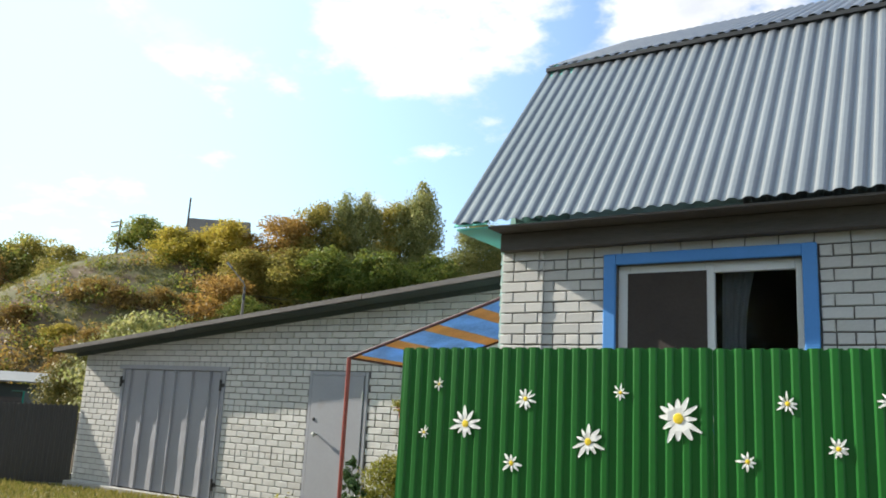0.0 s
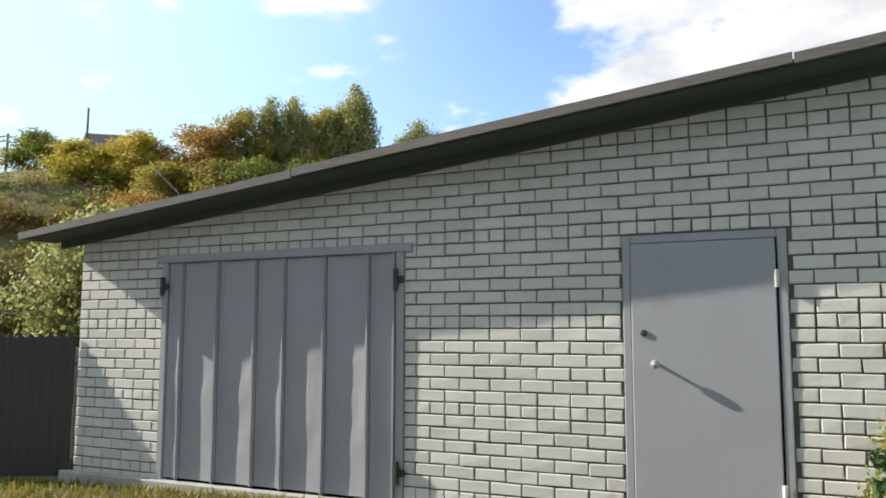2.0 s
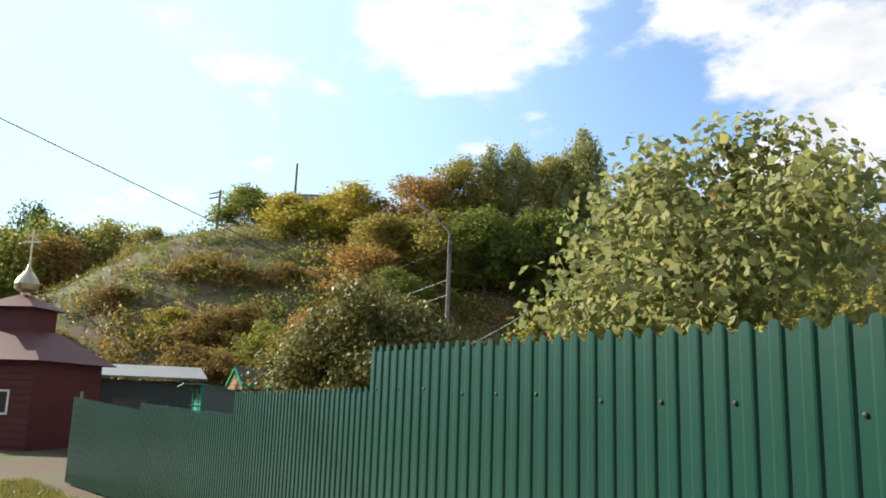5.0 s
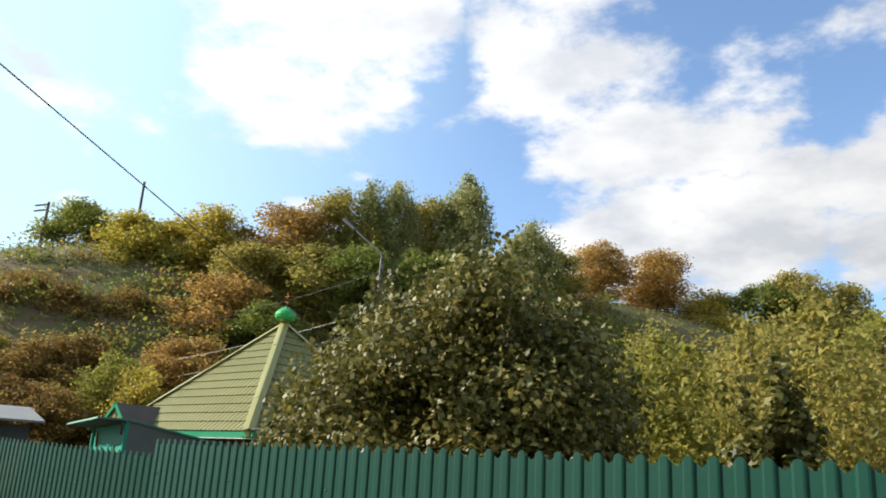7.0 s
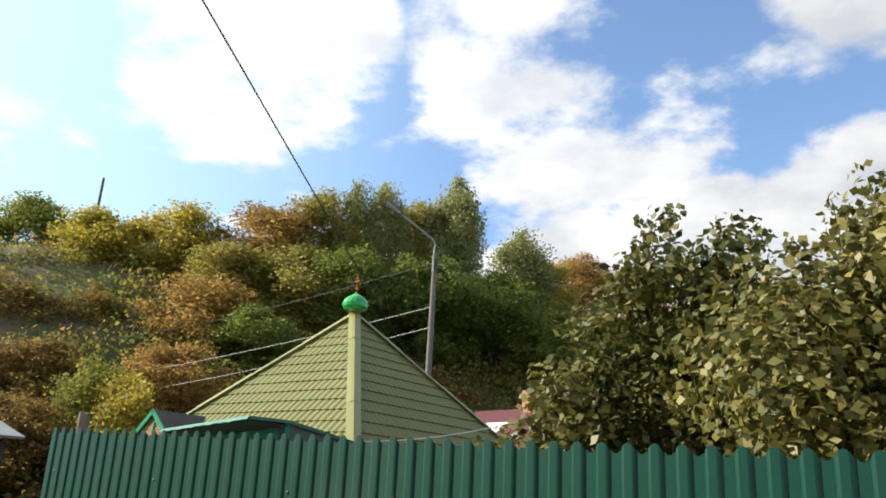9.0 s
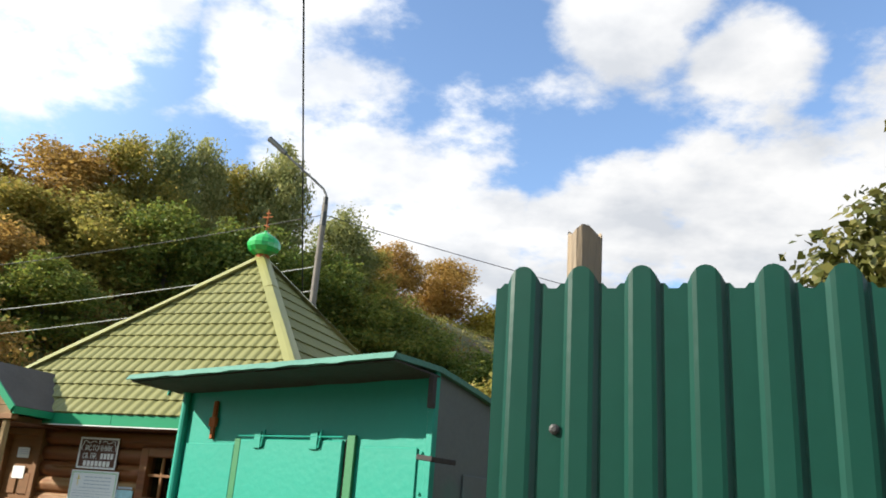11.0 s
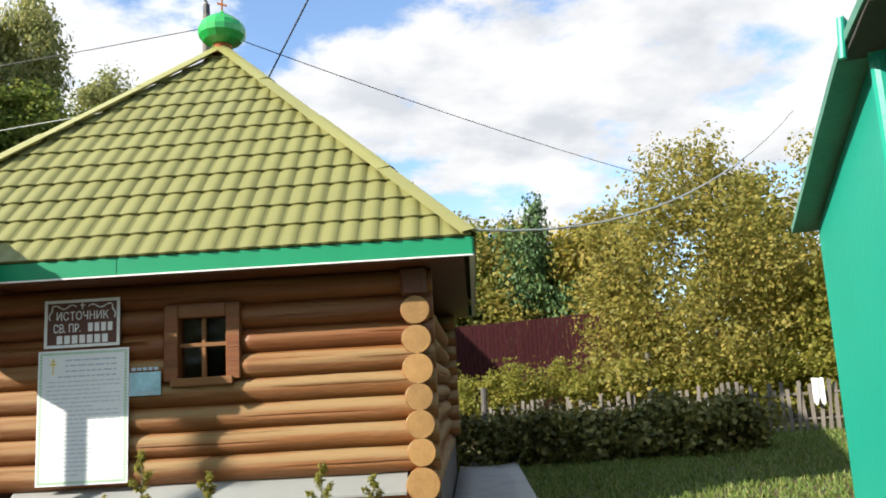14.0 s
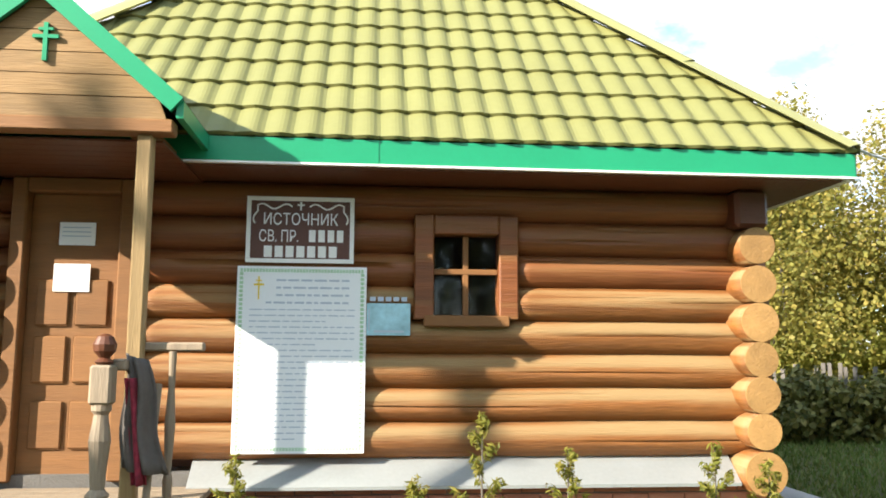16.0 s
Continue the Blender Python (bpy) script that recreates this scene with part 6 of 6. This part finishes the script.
tagged(part("tree_line", leaf_mesh("tree_line", leaf_cloud(belt, 26000, 0.55, rng, 1.0), M_LEAF_DARK), None), "unseen dark green leaf belt added across the road to block low sky light", "trees", kind="stuff")

# garden trees behind the fence
apple = tree("apple_tree", "leafy apple tree with upright shoots behind the fence", 4.0, 2.05, 0.088, 52000, M_LEAF_APPLE, M_BARK, 21, "round", 0.14, 0.10, 80, 12, 0.92, category="tree", group="garden trees", shoots=16)
apple.matrix_basis = pose(-28.6, 11.1, land(-28.6, 11.1), 0, 0, 20)
apple2 = tree("apple_tree", "smaller apple tree with thin leafy top", 4.9, 1.3, 0.105, 15000, M_LEAF_APPLE, M_BARK, 22, "round", 0.12, 0.08, 60, 10, 1.0, category="tree", group="garden trees", shoots=5)
apple2.matrix_basis = pose(-30.85, 13.5, land(-30.85, 13.5), 0, 0, 70)
low_apple = tree("apple_tree", "low spreading apple bush behind the fence", 3.0, 1.15, 0.105, 9000, M_LEAF_APPLE, M_BARK, 29, "bush", 0.08, 0.05, 60, 8, 1.0, category="tree", group="garden trees", shoots=3)
low_apple.matrix_basis = pose(-32.2, 13.0, land(-32.2, 13.0))
apple3 = tree("apple_tree", "pale dry-leaved apple tree behind the dark fence", 4.3, 1.75, 0.10, 20000, M_LEAF_GREY, M_BARK, 23, "round", 0.10, 0.08, 80, 10, 1.0, category="tree", group="garden trees", shoots=4)
apple3.matrix_basis = pose(-19.7, 6.4, land(-19.7, 6.4), 0, 0, 0)
b1 = tree("shrub", "light yellow-green shrub behind the fence", 3.1, 0.85, 0.09, 5000, M_LEAF_LIME, M_BARK, 24, "bush", 0.05, 0.04, 46, 8, 1.0, category="bush", group="garden shrubs", shoots=6)
b1.matrix_basis = pose(-17.9, 8.1, land(-17.9, 8.1))
for k, (x, y, h, r, mt) in enumerate([(-26.9, 16.1, 4.2, 1.5, M_LEAF_LIME), (-24.4, 15.2, 4.5, 1.9, M_LEAF_OLIVE), (-22.7, 9.4, 3.2, 1.35, M_LEAF_APPLE), (-21.0, 12.5, 3.4, 1.5, M_LEAF_OLIVE),
                                       (-23.4, 20.5, 4.4, 1.9, M_LEAF_OLIVE), (-20.0, 17.5, 4.2, 1.8, M_LEAF_OLIVE), (-28.5, 27.0, 6.5, 2.2, M_LEAF_OLIVE), (-25.2, 25.4, 6.3, 2.2, M_LEAF_OLIVE), (-24.9, 9.8, 2.3, 0.6, M_LEAF_APPLE), (-30.2, 28.2, 4.2, 1.3, M_LEAF_OLIVE), (-26.8, 25.0, 3.4, 1.1, M_LEAF_LIME)]):
    ob = tree("shrub", "tall leafy garden shrub turning yellow", h, r, 0.10, 25000 if k in (6, 7) else 9000, mt, M_BARK, 40 + k, "round" if k in (6, 7) else "bush", 0.03, 0.06, 90, 10, 1.15, category="bush", group="garden shrubs", shoots=8)
    ob.matrix_basis = pose(x, y, land(x, y), 0, 0, 40 * k)
hedge = []
rng = np.random.default_rng(31)
for k in range(110):
    s = rng.random()
    x, y = -35.0 + 3.6 * s + rng.uniform(-.4, .4), 24.8 - 2.7 * s + rng.uniform(-.4, .4)
    hedge.append((x, y, land(x, y) + rng.uniform(0.1, 0.75), rng.uniform(0.20, 0.33)))
tagged(part("hedge", leaf_mesh("hedge", leaf_cloud(hedge, 18000, 0.10, rng, 1.0), M_LEAF_APPLE), None), "dark shaded tangle of currant bushes by the old fence", "bushes", kind="stuff")

weeds = []
for k in range(260):
    f, b = rng.random(), rng.random()
    x, y = -34.6 + 7.2 * f + 0.9 * b, 29.6 - 5.4 * f + 1.6 * b
    weeds.append((x, y, land(x, y) + rng.uniform(0.4, 1.1 + 0.7 * rng.random()), rng.uniform(0.14, 0.30)))
for k in range(26):
    f = rng.random()
    x, y = -34.4 + 6.6 * f, 30.2 - 5.0 * f
    weeds += [(x, y, land(x, y) + 1.0 + 0.16 * q, 0.12 - 0.015 * q) for q in range(7)]
tagged(part("weeds", leaf_mesh("weeds", leaf_cloud(weeds, 26000, 0.10, rng, 1.0, 0.0, 0.7), M_LEAF_LIME), None), "tall sunlit weeds and nettles before the red board fence", "weeds", kind="stuff")

# ---- small planting in the garage yard ----
thuja = tree("thuja", "small dark green conical thuja", 0.95, 0.18, 0.032, 4200, M_LEAF_CONIFER, M_BARK, 51, "column", 0.05, 0.02, 50, 4, 0.9, category="shrub")
thuja.matrix_basis = pose(-5.74, -0.98, land(-5.74, -0.98))
for k, (x, y, mt, lab) in enumerate([(-5.3, -2.9, M_LEAF_LIME, "low yellow-green bush in a white painted tyre planter"), (-5.5, -0.5, M_LEAF_LIME, "yellow-green bush in a white painted tyre planter")]):
    ob = tree("potted_bush", lab, 0.85 if k else 0.42, 0.36 if k else 0.28, 0.032, 6000 if k else 3600, mt, M_BARK, 60 + k, "round", 0.15, 0.012, 60, 8, 1.25, category="bush", group="tyre planters")
    z = land(x, y)
    ob.matrix_basis = pose(x, y, z + 0.1)
    g = G()
    g.lathe([(0.30, 0.0), (0.36, 0.03), (0.38, 0.10), (0.34, 0.18), (0.27, 0.20), (0.25, 0.14)], (0, 0, -0.1), 20)
    part("tyre_planter", g, M_WHITEPAINT if k else M_CONCRETE, ob, "painted tyre planter", smooth=True)
pot = thing("hanging_flowerpot", "red flowerpot with trailing plant hung from the awning", "flowerpot", at=pose(-5.0, -0.90, 1.45))
g = G()
g.lathe([(0.06, -0.11), (0.075, -0.10), (0.095, 0.03), (0.105, 0.035), (0.10, 0.05), (0.085, 0.05)], n=16)
part("pot", g, M_POT, pot, smooth=True)
rng = np.random.default_rng(3)
part("leaves", leaf_mesh("leaves", leaf_cloud([(math.cos(t) * 0.09, math.sin(t) * 0.09, 0.09, 0.09) for t in range(6)], 420, 0.04, rng, 1.0), M_LEAF_LIME), None, pot)
g = G()
for k in range(7):
    t = k * 0.9
    g.lathe([(0.002, 0), (0.018, 0.008), (0.012, 0.02)], (math.cos(t) * 0.12, math.sin(t) * 0.10, 0.05 + 0.02 * (k % 4)), 8)
part("blossoms", g, M_FLOWER, pot)
g = G()
for k in range(3):
    t = k * 2.1
    g.tube((0.1 * math.cos(t), 0.1 * math.sin(t), 0.04), (0.12, 0.0, 0.42), 0.003, n=5)
g.tube((0.12, 0.0, 0.42), (0.25, -0.04, 0.53), 0.003, n=5)
part("wire", g, M_DARKMETAL, pot)
# young spruces before the log house
rng = np.random.default_rng(8)
for k, (u, v, h) in enumerate([(-4.05, -0.9, 0.85), (-2.75, -0.8, 1.05), (-2.25, -0.7, 0.85), (-1.35, -0.6, 0.85), (-0.95, -0.45, 0.72), (-3.1, -0.7, 0.7)]):
    p = HM @ Vector((u, v, 0))
    ob = thing("sapling", "young spiky sapling before the log house", "sapling", at=pose(p.x, p.y, land(p.x, p.y)), group="saplings")
    g = G()
    g.tube((0, 0, -0.05), (0.01, 0.01, h), 0.008, 0.003, 6)
    part("stem", g, M_BARK, ob)
    g = G()
    cs = [(0.01, 0.01, h, 0.03)]
    for j in range(13):
        s, t = 0.12 + 0.82 * j / 12, j * 2.4 + k
        ln = 0.24 * (1.08 - s)
        a, b = Vector((0.01 * s, 0.01 * s, h * s - 0.04)), Vector((ln * math.cos(t), ln * math.sin(t), h * s + ln * 0.75))
        g.tube(a, b, 0.004, 0.002, 4)
        cs += [(*a.lerp(b, q), 0.028) for q in (0.35, 0.6, 0.8, 1.0)]
    part("twigs", g, M_BARK, ob)
    part("foliage", leaf_mesh("foliage", leaf_cloud(cs, 800, 0.05, rng, 0.9, 0.0, 0.32), M_LEAF_LIME), None, ob)
# grass
rng = np.random.default_rng(12)


def grass_patch(name, n, sampler, size, label, material=None):
    pts = np.array([sampler() for _ in range(n)])
    z = np.array([land(x, y) for x, y in pts])
    a = rng.uniform(0, 2 * math.pi, n)
    hgt = size * (0.5 + rng.random(n))
    w = 0.007 + 0.008 * rng.random(n)
    lean = rng.normal(size=(n, 2)) * 0.35 * hgt[:, None]
    d = np.stack([np.cos(a), np.sin(a)], 1)
    p0 = np.column_stack([pts - d * w[:, None], z])
    p1 = np.column_stack([pts + d * w[:, None], z])
    p2 = np.column_stack([pts + d * w[:, None] * 0.3 + lean, z + hgt])
    p3 = np.column_stack([pts - d * w[:, None] * 0.3 + lean, z + hgt])
    v = np.stack([p0, p1, p2, p3], 1).reshape(-1, 3)
    tagged(part(name, leaf_mesh(name, v, material or M_GRASS), None), label, "grass", kind="stuff")


def yard():
    while True:
        x, y = rng.uniform(-15, -3.0), rng.uniform(-5.2, -0.1)
        if (Vector((x, y)) - EDGE).dot(ACROSS) > 0.1 * rng.random() + 0.05:
            return x, y


def verge():
    s, w = rng.uniform(5, 31), rng.uniform(0.05, 1.1)
    p = EDGE + ALONG * s + ACROSS * w
    return p.x, p.y


def house_yard():
    p = HM @ Vector((rng.uniform(0.6, 8), rng.uniform(-1.0, 9), 0))
    return p.x, p.y


grass_patch("grass", 26000, yard, 0.05, "short dry-tipped grass in the garage yard")
grass_patch("grass", 9000, verge, 0.09, "grass verge along the street fence")
grass_patch("grass", 42000, house_yard, 0.05, "mown green grass beside the log house, darkened for the house's shade", M_LAWN)

# ---- beyond the house: fences, path ----
oldf = thing("picket_fence", "old grey uneven wooden picket fence", "fence")
A, B = Vector((-33.6, 28.0)), Vector((-27.6, 22.4))
n = 64
rr = random.Random(4)
pm = {}
for i in range(n):
    p = A.lerp(B, i / n)
    h = rr.choice((0.85, 0.92, 1.0, 0.78))
    if h not in pm:
        pm[h] = mesh_of("picket", G().box(-0.035, -0.008, -0.1, 0.035, 0.008, h, 0.003), M_OLDFENCE)
    part("picket", pm[h], None, oldf, at=pose(p.x, p.y, land(p.x, p.y), rr.uniform(-4, 4), rr.uniform(-5, 5), -43 + rr.uniform(-8, 8)))
g = G()
for hh in (0.25, 0.7):
    g.tube((A.x + 0.02, A.y + 0.03, land(*A) + hh), (B.x + 0.02, B.y + 0.03, land(*B) + hh), 0.025, n=4)
part("rail", g, M_OLDFENCE, oldf)
rub = thing("rag", "white rag hanging on the picket fence", "rag")
g = G()
g.grid(lambda a, b: (-28.95 + 0.15 * a, 23.58 - 0.14 * a - 0.04 - 0.03 * math.sin(a * 6), land(-29, 23.5) + 0.95 - (0.42 + 0.08 * math.sin(a * 9)) * b), 8, 6)
part("cloth", g, M_PAPER, rub, smooth=True, solid=0.008)
redf = thing("board_fence", "dark red board fence across the garden", "fence")
A, B = Vector((-36.4, 34.6)), Vector((-27.3, 31.0))
bm_ = mesh_of("board", G().box(-0.055, -0.01, -0.1, 0.055, 0.01, 3.1, 0.004), M_REDFENCE)
for i in range(82):
    p = A.lerp(B, i / 82)
    part("board", bm_, None, redf, at=pose(p.x, p.y, land(p.x, p.y), 0, 0, -21.6))
for (x, y, hh) in ((-34.35, 26.1, 1.35), (-30.3, 26.9, 1.75)):
    s = thing("garden_stake", "weathered wooden garden stake", "post", group="garden stakes")
    part("stake", G().tube((x, y, land(x, y) - 0.2), (x + 0.03, y, land(x, y) + hh), 0.07, 0.06, 9), M_OLDWOOD, s)
path = G()
path.grid(lambda a, b: tuple(HM @ Vector((-0.38 + 0.95 * a, 0.2 + 7.5 * b, 0)))[:2] + (land(*(HM @ Vector((-0.38 + 0.95 * a, 0.2 + 7.5 * b, 0))).xy) + 0.05,), 4, 16)
tagged(part("path", path, M_CONCRETE, smooth=True, solid=0.08), "grey concrete path beside the log house", "path", kind="structure")

# ---- street lamp, poles and wires ----
lamp = thing("street_lamp", "concrete street lamp pole with a curved steel arm", "street lamp")
LX, LY = -39.40, 28.8
part("pole", G().tube((LX - 0.05, LY, -1.5), (LX, LY, 8.75), 0.13, 0.085, 10), M_POLE, lamp)
g = G()
g.tube((LX, LY, 8.1), (LX, LY, 9.0), 0.10, 0.07, 10)
part("clamp", g, M_DARKMETAL, lamp)
g = G()
g.rope([(LX, LY, 8.6), (LX, LY, 9.05), (LX - 0.10, LY, 9.25), (-41.0, LY, 10.50)], 0.035, 8)
part("arm", g, M_LAMP, lamp)
g = G()
g.tube((-40.75, LY, 10.31), (-41.30, LY, 10.76), 0.07, 0.09, 10)
part("lamp_head", g, M_LAMP, lamp)


def wire(a, b, sag, r, label, material=None):
    a, b = Vector(a), Vector(b)
    pts = [a.lerp(b, t) - Vector((0, 0, sag * 4 * t * (1 - t))) for t in [i / 14 for i in range(15)]]
    w = thing("cable", label, "cable", group="overhead cables")
    part("wire", G().rope(pts, r, 5), material or M_CABLE, w)


wire((LX - 0.12, LY, 4.3), (-32.22, -12.8, 9.3), 0.0, 0.013, "dark overhead cable crossing the street")
wire((LX, LY, 8.45), (-8.0, 46.0, 8.2), 0.6, 0.012, "dark overhead cable to the lamp pole")
wire((LX, LY, 8.45), (-72.0, 46.0, 9.4), 0.6, 0.012, "dark overhead cable to the lamp pole")
wire((LX, LY, 6.9), (-72.0, 44.0, 6.4), 0.5, 0.012, "dark overhead cable to the lamp pole", M_LIGHTCABLE)
wire((LX, LY, 6.2), (-72.0, 44.0, 5.2), 0.5, 0.012, "dark overhead cable to the lamp pole", M_LIGHTCABLE)
wire((-37.02, 18.10, 1.66), (-30.6, 21.2, 4.2), 0.55, 0.012, "pale cable sagging from the eave", M_LIGHTCABLE)
for x, y, h, cross in ((-84.6, 50.4, 22.4, True), (-80.8, 57.3, 26.5, False)):
    pl = thing("utility_pole", "wooden utility pole on the hilltop", "pole", group="hilltop poles")
    z = land(x, y)
    part("pole", G().tube((x, y, z - 0.5), (x + 0.1, y, h), 0.16, 0.11, 8), M_OLDWOOD, pl)
    if cross:
        for dz in (0.5, 1.0):
            part("crossarm", G().box(x - 0.7, y - 0.7 - 0.05, h - dz - 0.06, x + 0.7, y - 0.6, h - dz + 0.06, m=None), M_OLDWOOD, pl)
# dark gable on the crest
cab = thing("hilltop_house", "small dark house among trees on the hilltop", "house")
x, y = -91.0, 71.5
z = land(x, y)
m = Matrix.Translation((x, y, z)) @ pose(0, 0, 0, 0, 0, 40)
part("wall", G(m).box(-4, -3, -1, 4, 3, 5.0), M_CHAPEL, cab)
g = G(m)
g.add([(-4.5, -3.6, 4.8), (4.5, -3.6, 4.8), (4.5, 0, 8.2), (-4.5, 0, 8.2), (-4.5, 3.6, 4.8), (4.5, 3.6, 4.8)], [(0, 1, 2, 3), (3, 2, 5, 4), (0, 3, 4), (1, 5, 2)])
part("roof", g, M_OLDWOOD, cab)

# ---- red timber chapel, shed and car by the road ----
CM = pose(-53.95, 16.5, -1.25, 0, 0, 28)
chapel = thing("chapel", "dark red timber chapel with small cupola and cross", "chapel", at=CM)
g = G()
g.prism([(-2.6, 0), (2.6, 0), (2.6, 3.7), (-2.6, 3.7)], -2.5, 2.5)
part("wall", g, M_CHAPEL, chapel)
g = G()
g.add([(-3.1, -3.0, 3.6), (3.1, -3.0, 3.6), (3.1, 3.0, 3.6), (-3.1, 3.0, 3.6), (-1.1, -1.1, 5.0), (1.1, -1.1, 5.0), (1.1, 1.1, 5.0), (-1.1, 1.1, 5.0)],
      [(0, 1, 5, 4), (1, 2, 6, 5), (2, 3, 7, 6), (3, 0, 4, 7), (3, 2, 1, 0)])
part("roof", g, M_CHAPEL, chapel)
g = G()
g.box(-1.0, -1.0, 4.9, 1.0, 1.0, 6.0)
g.add([(-1.4, -1.4, 5.95), (1.4, -1.4, 5.95), (1.4, 1.4, 5.95), (-1.4, 1.4, 5.95), (0, 0, 6.7)], [(0, 1, 4), (1, 2, 4), (2, 3, 4), (3, 0, 4), (3, 2, 1, 0)])
part("turret", g, M_CHAPEL, chapel)
g = G()
g.lathe([(0.22, 6.4), (0.22, 6.7), (0.48, 6.85), (0.55, 7.1), (0.4, 7.4), (0.15, 7.7), (0.05, 8.0)], n=14)
part("cupola", g, M_GOLD, chapel)
g = G()
g.tube((0, 0, 7.9), (0, 0, 9.6), 0.05, n=6)
g.box(-0.45, -0.04, 9.0, 0.45, 0.04, 9.1)
g.box(-0.25, -0.04, 9.3, 0.25, 0.04, 9.38)
part("cross", g, M_GOLD, chapel)
for k in (-1.3, 1.3):
    g = G()
    g.box(k - 0.35, -2.56, 1.4, k + 0.35, -2.5, 2.4)
    w = part("window", g, M_WHITEPAINT, chapel)
    part("pane", G().box(k - 0.27, -2.575, 1.48, k + 0.27, -2.562, 2.32), M_ROOMDARK, w)
for k in range(12):
    part("cladding_board", G().box(-2.62, -2.53, 0.15 + 0.295 * k, 2.62, -2.502, 0.43 + 0.295 * k, 0.01), M_CHAPEL, chapel)
SM = Matrix.Translation((-54.0, 22.8, -1.25)) @ pose(0, 0, 0, 0, 0, 57)
shed = thing("shed", "long low grey-roofed shed beyond the road", "shed", at=SM)
part("wall", G().box(-2.6, 0.2, 0, 2.8, 3.5, 3.1), M_GREENWOOD, shed)
g = G()
g.add([(-3.0, -0.5, 3.25), (3.2, -0.5, 3.25), (3.2, 3.9, 3.95), (-3.0, 3.9, 3.95)], [(0, 1, 2, 3)])
part("roof", g, M_SLATE, shed, solid=0.08)
part("door", G().box(-1.2, 0.15, 0.0, 0.4, 0.199, 2.2), M_OLDWOOD, shed)
car = thing("car", "white parked car by the shed", "car", at=pose(-47.6, 17.3, -1.25, 0, 0, 150))
g = G()
prof = [(-2.0, 0.35), (-2.05, 0.75), (-1.2, 0.88), (-0.65, 1.38), (0.75, 1.42), (1.45, 0.95), (2.0, 0.85), (2.05, 0.40)]
g.prism([(x, z) for x, z in prof[::-1]][::-1], -0.80, 0.80)
part("body", g, M_CARPAINT, car)
for s in (-0.805, 0.80):
    part("side_window", G().prism([(-1.0, 0.92), (1.2, 0.95), (0.7, 1.34), (-0.6, 1.31)], s, s + 0.005), M_RUBBER, car)
part("windscreen", G().add([(-1.17, -0.7, 0.92), (-1.17, 0.7, 0.92), (-0.69, 0.62, 1.36), (-0.69, -0.62, 1.36)], [(0, 1, 2, 3)], Matrix.Translation((-0.02, 0, 0.015))), M_RUBBER, car)
for x in (-1.3, 1.3):
    for y in (-0.72, 0.72):
        part("wheel", G().tube((x, y - 0.1, 0.32), (x, y + 0.1, 0.32), 0.32, n=18), M_RUBBER, car)

# ---- brown garden house seen over the fence ----
DM = pose(-37.3, 35.2, -1.2, 0, 0, -25)
dacha = thing("garden_house", "low brown garden house with white patched roof and brick chimney", "house", at=DM)
part("wall", G().box(-2.6, -2.2, 0, 2.6, 2.2, 3.9), M_PLANKWOOD, dacha)
g = G()
g.add([(-2.9, -2.7, 3.8), (2.9, -2.7, 3.8), (2.9, 0, 5.5), (-2.9, 0, 5.5), (2.9, 2.7, 3.8), (-2.9, 2.7, 3.8)], [(0, 1, 2, 3), (3, 2, 4, 5)])
part("roof", g, M_CHAPEL, dacha, solid=0.06)
g = G()
g.add([(-2.8, -2.1, 4.22), (-0.4, -2.1, 4.22), (-0.4, -1.0, 4.91), (-2.8, -1.0, 4.91)], [(0, 1, 2, 3)])
part("roof_patch", g, M_WHITEPAINT, dacha, "white sheet patch on the roof", solid=0.02)
part("chimney", G().box(-0.3, -0.3, 5.1, 0.1, 0.1, 6.2), M_REDBRICK, dacha)
for k in (-1.8, 0.4):
    w = part("window", G().box(k - 0.5, -2.24, 0.9, k + 0.5, -2.2, 1.8), M_WHITEPAINT, dacha)
    part("pane", G().box(k - 0.42, -2.25, 0.98, k + 0.42, -2.242, 1.72), M_ROOMDARK, w)

# ---- bricks, laid last ----
lay_bricks(GX0, GX1, -0.352, 3.4, lambda x: garage_top(x) + 0.055, OPENINGS, (-13.1, -9.0, -0.2, 2.7), garage_wall, "white silicate brick courses", 0.0, None, (M_BRICK, M_BRICK_J))
lay_bricks(HX0, 1.6, 1.15, 3.10, lambda x: 3.12, [(WX0 - 0.1, WX1 + 0.1, WZ0 - 0.1, WZ1 + 0.1)], (HX0, 1.0, 1.7, 3.2), house_wall, "white silicate brick courses", HY, None, (M_BRICK, M_BRICK_J))
# pilaster at the house corner
g = G()
lay_bricks(HX0 - 0.012, HX0 + 0.43, 1.15, 3.10, lambda x: 3.12, [], (HX0 - 1, HX0 + 1, 1.2, 3.2), house_wall, "white corner bricks", HY - 0.022, None, (M_BRICK, M_BRICK_J))
# red brick plinth of the log house
meshes = {}
row = 0
z = -1.22
while z < -0.70:
    x = -4.5 + (0.0 if row % 2 else -0.13)
    while x < UR + 0.15:
        a, b = max(x, -4.5), min(x + 0.26, UR + 0.16)
        if b - a > 0.06:
            key = round(b - a - 0.012, 2)
            if key not in meshes:
                meshes[key] = brick_mesh("brick", key, 0.064, 0.012, int(key * 100), M_REDBRICK)
            part("brick", meshes[key], None, plinth, at=pose((a + b) / 2, 0.462, z + 0.036))
        x += 0.26
    z += 0.075
    row += 1
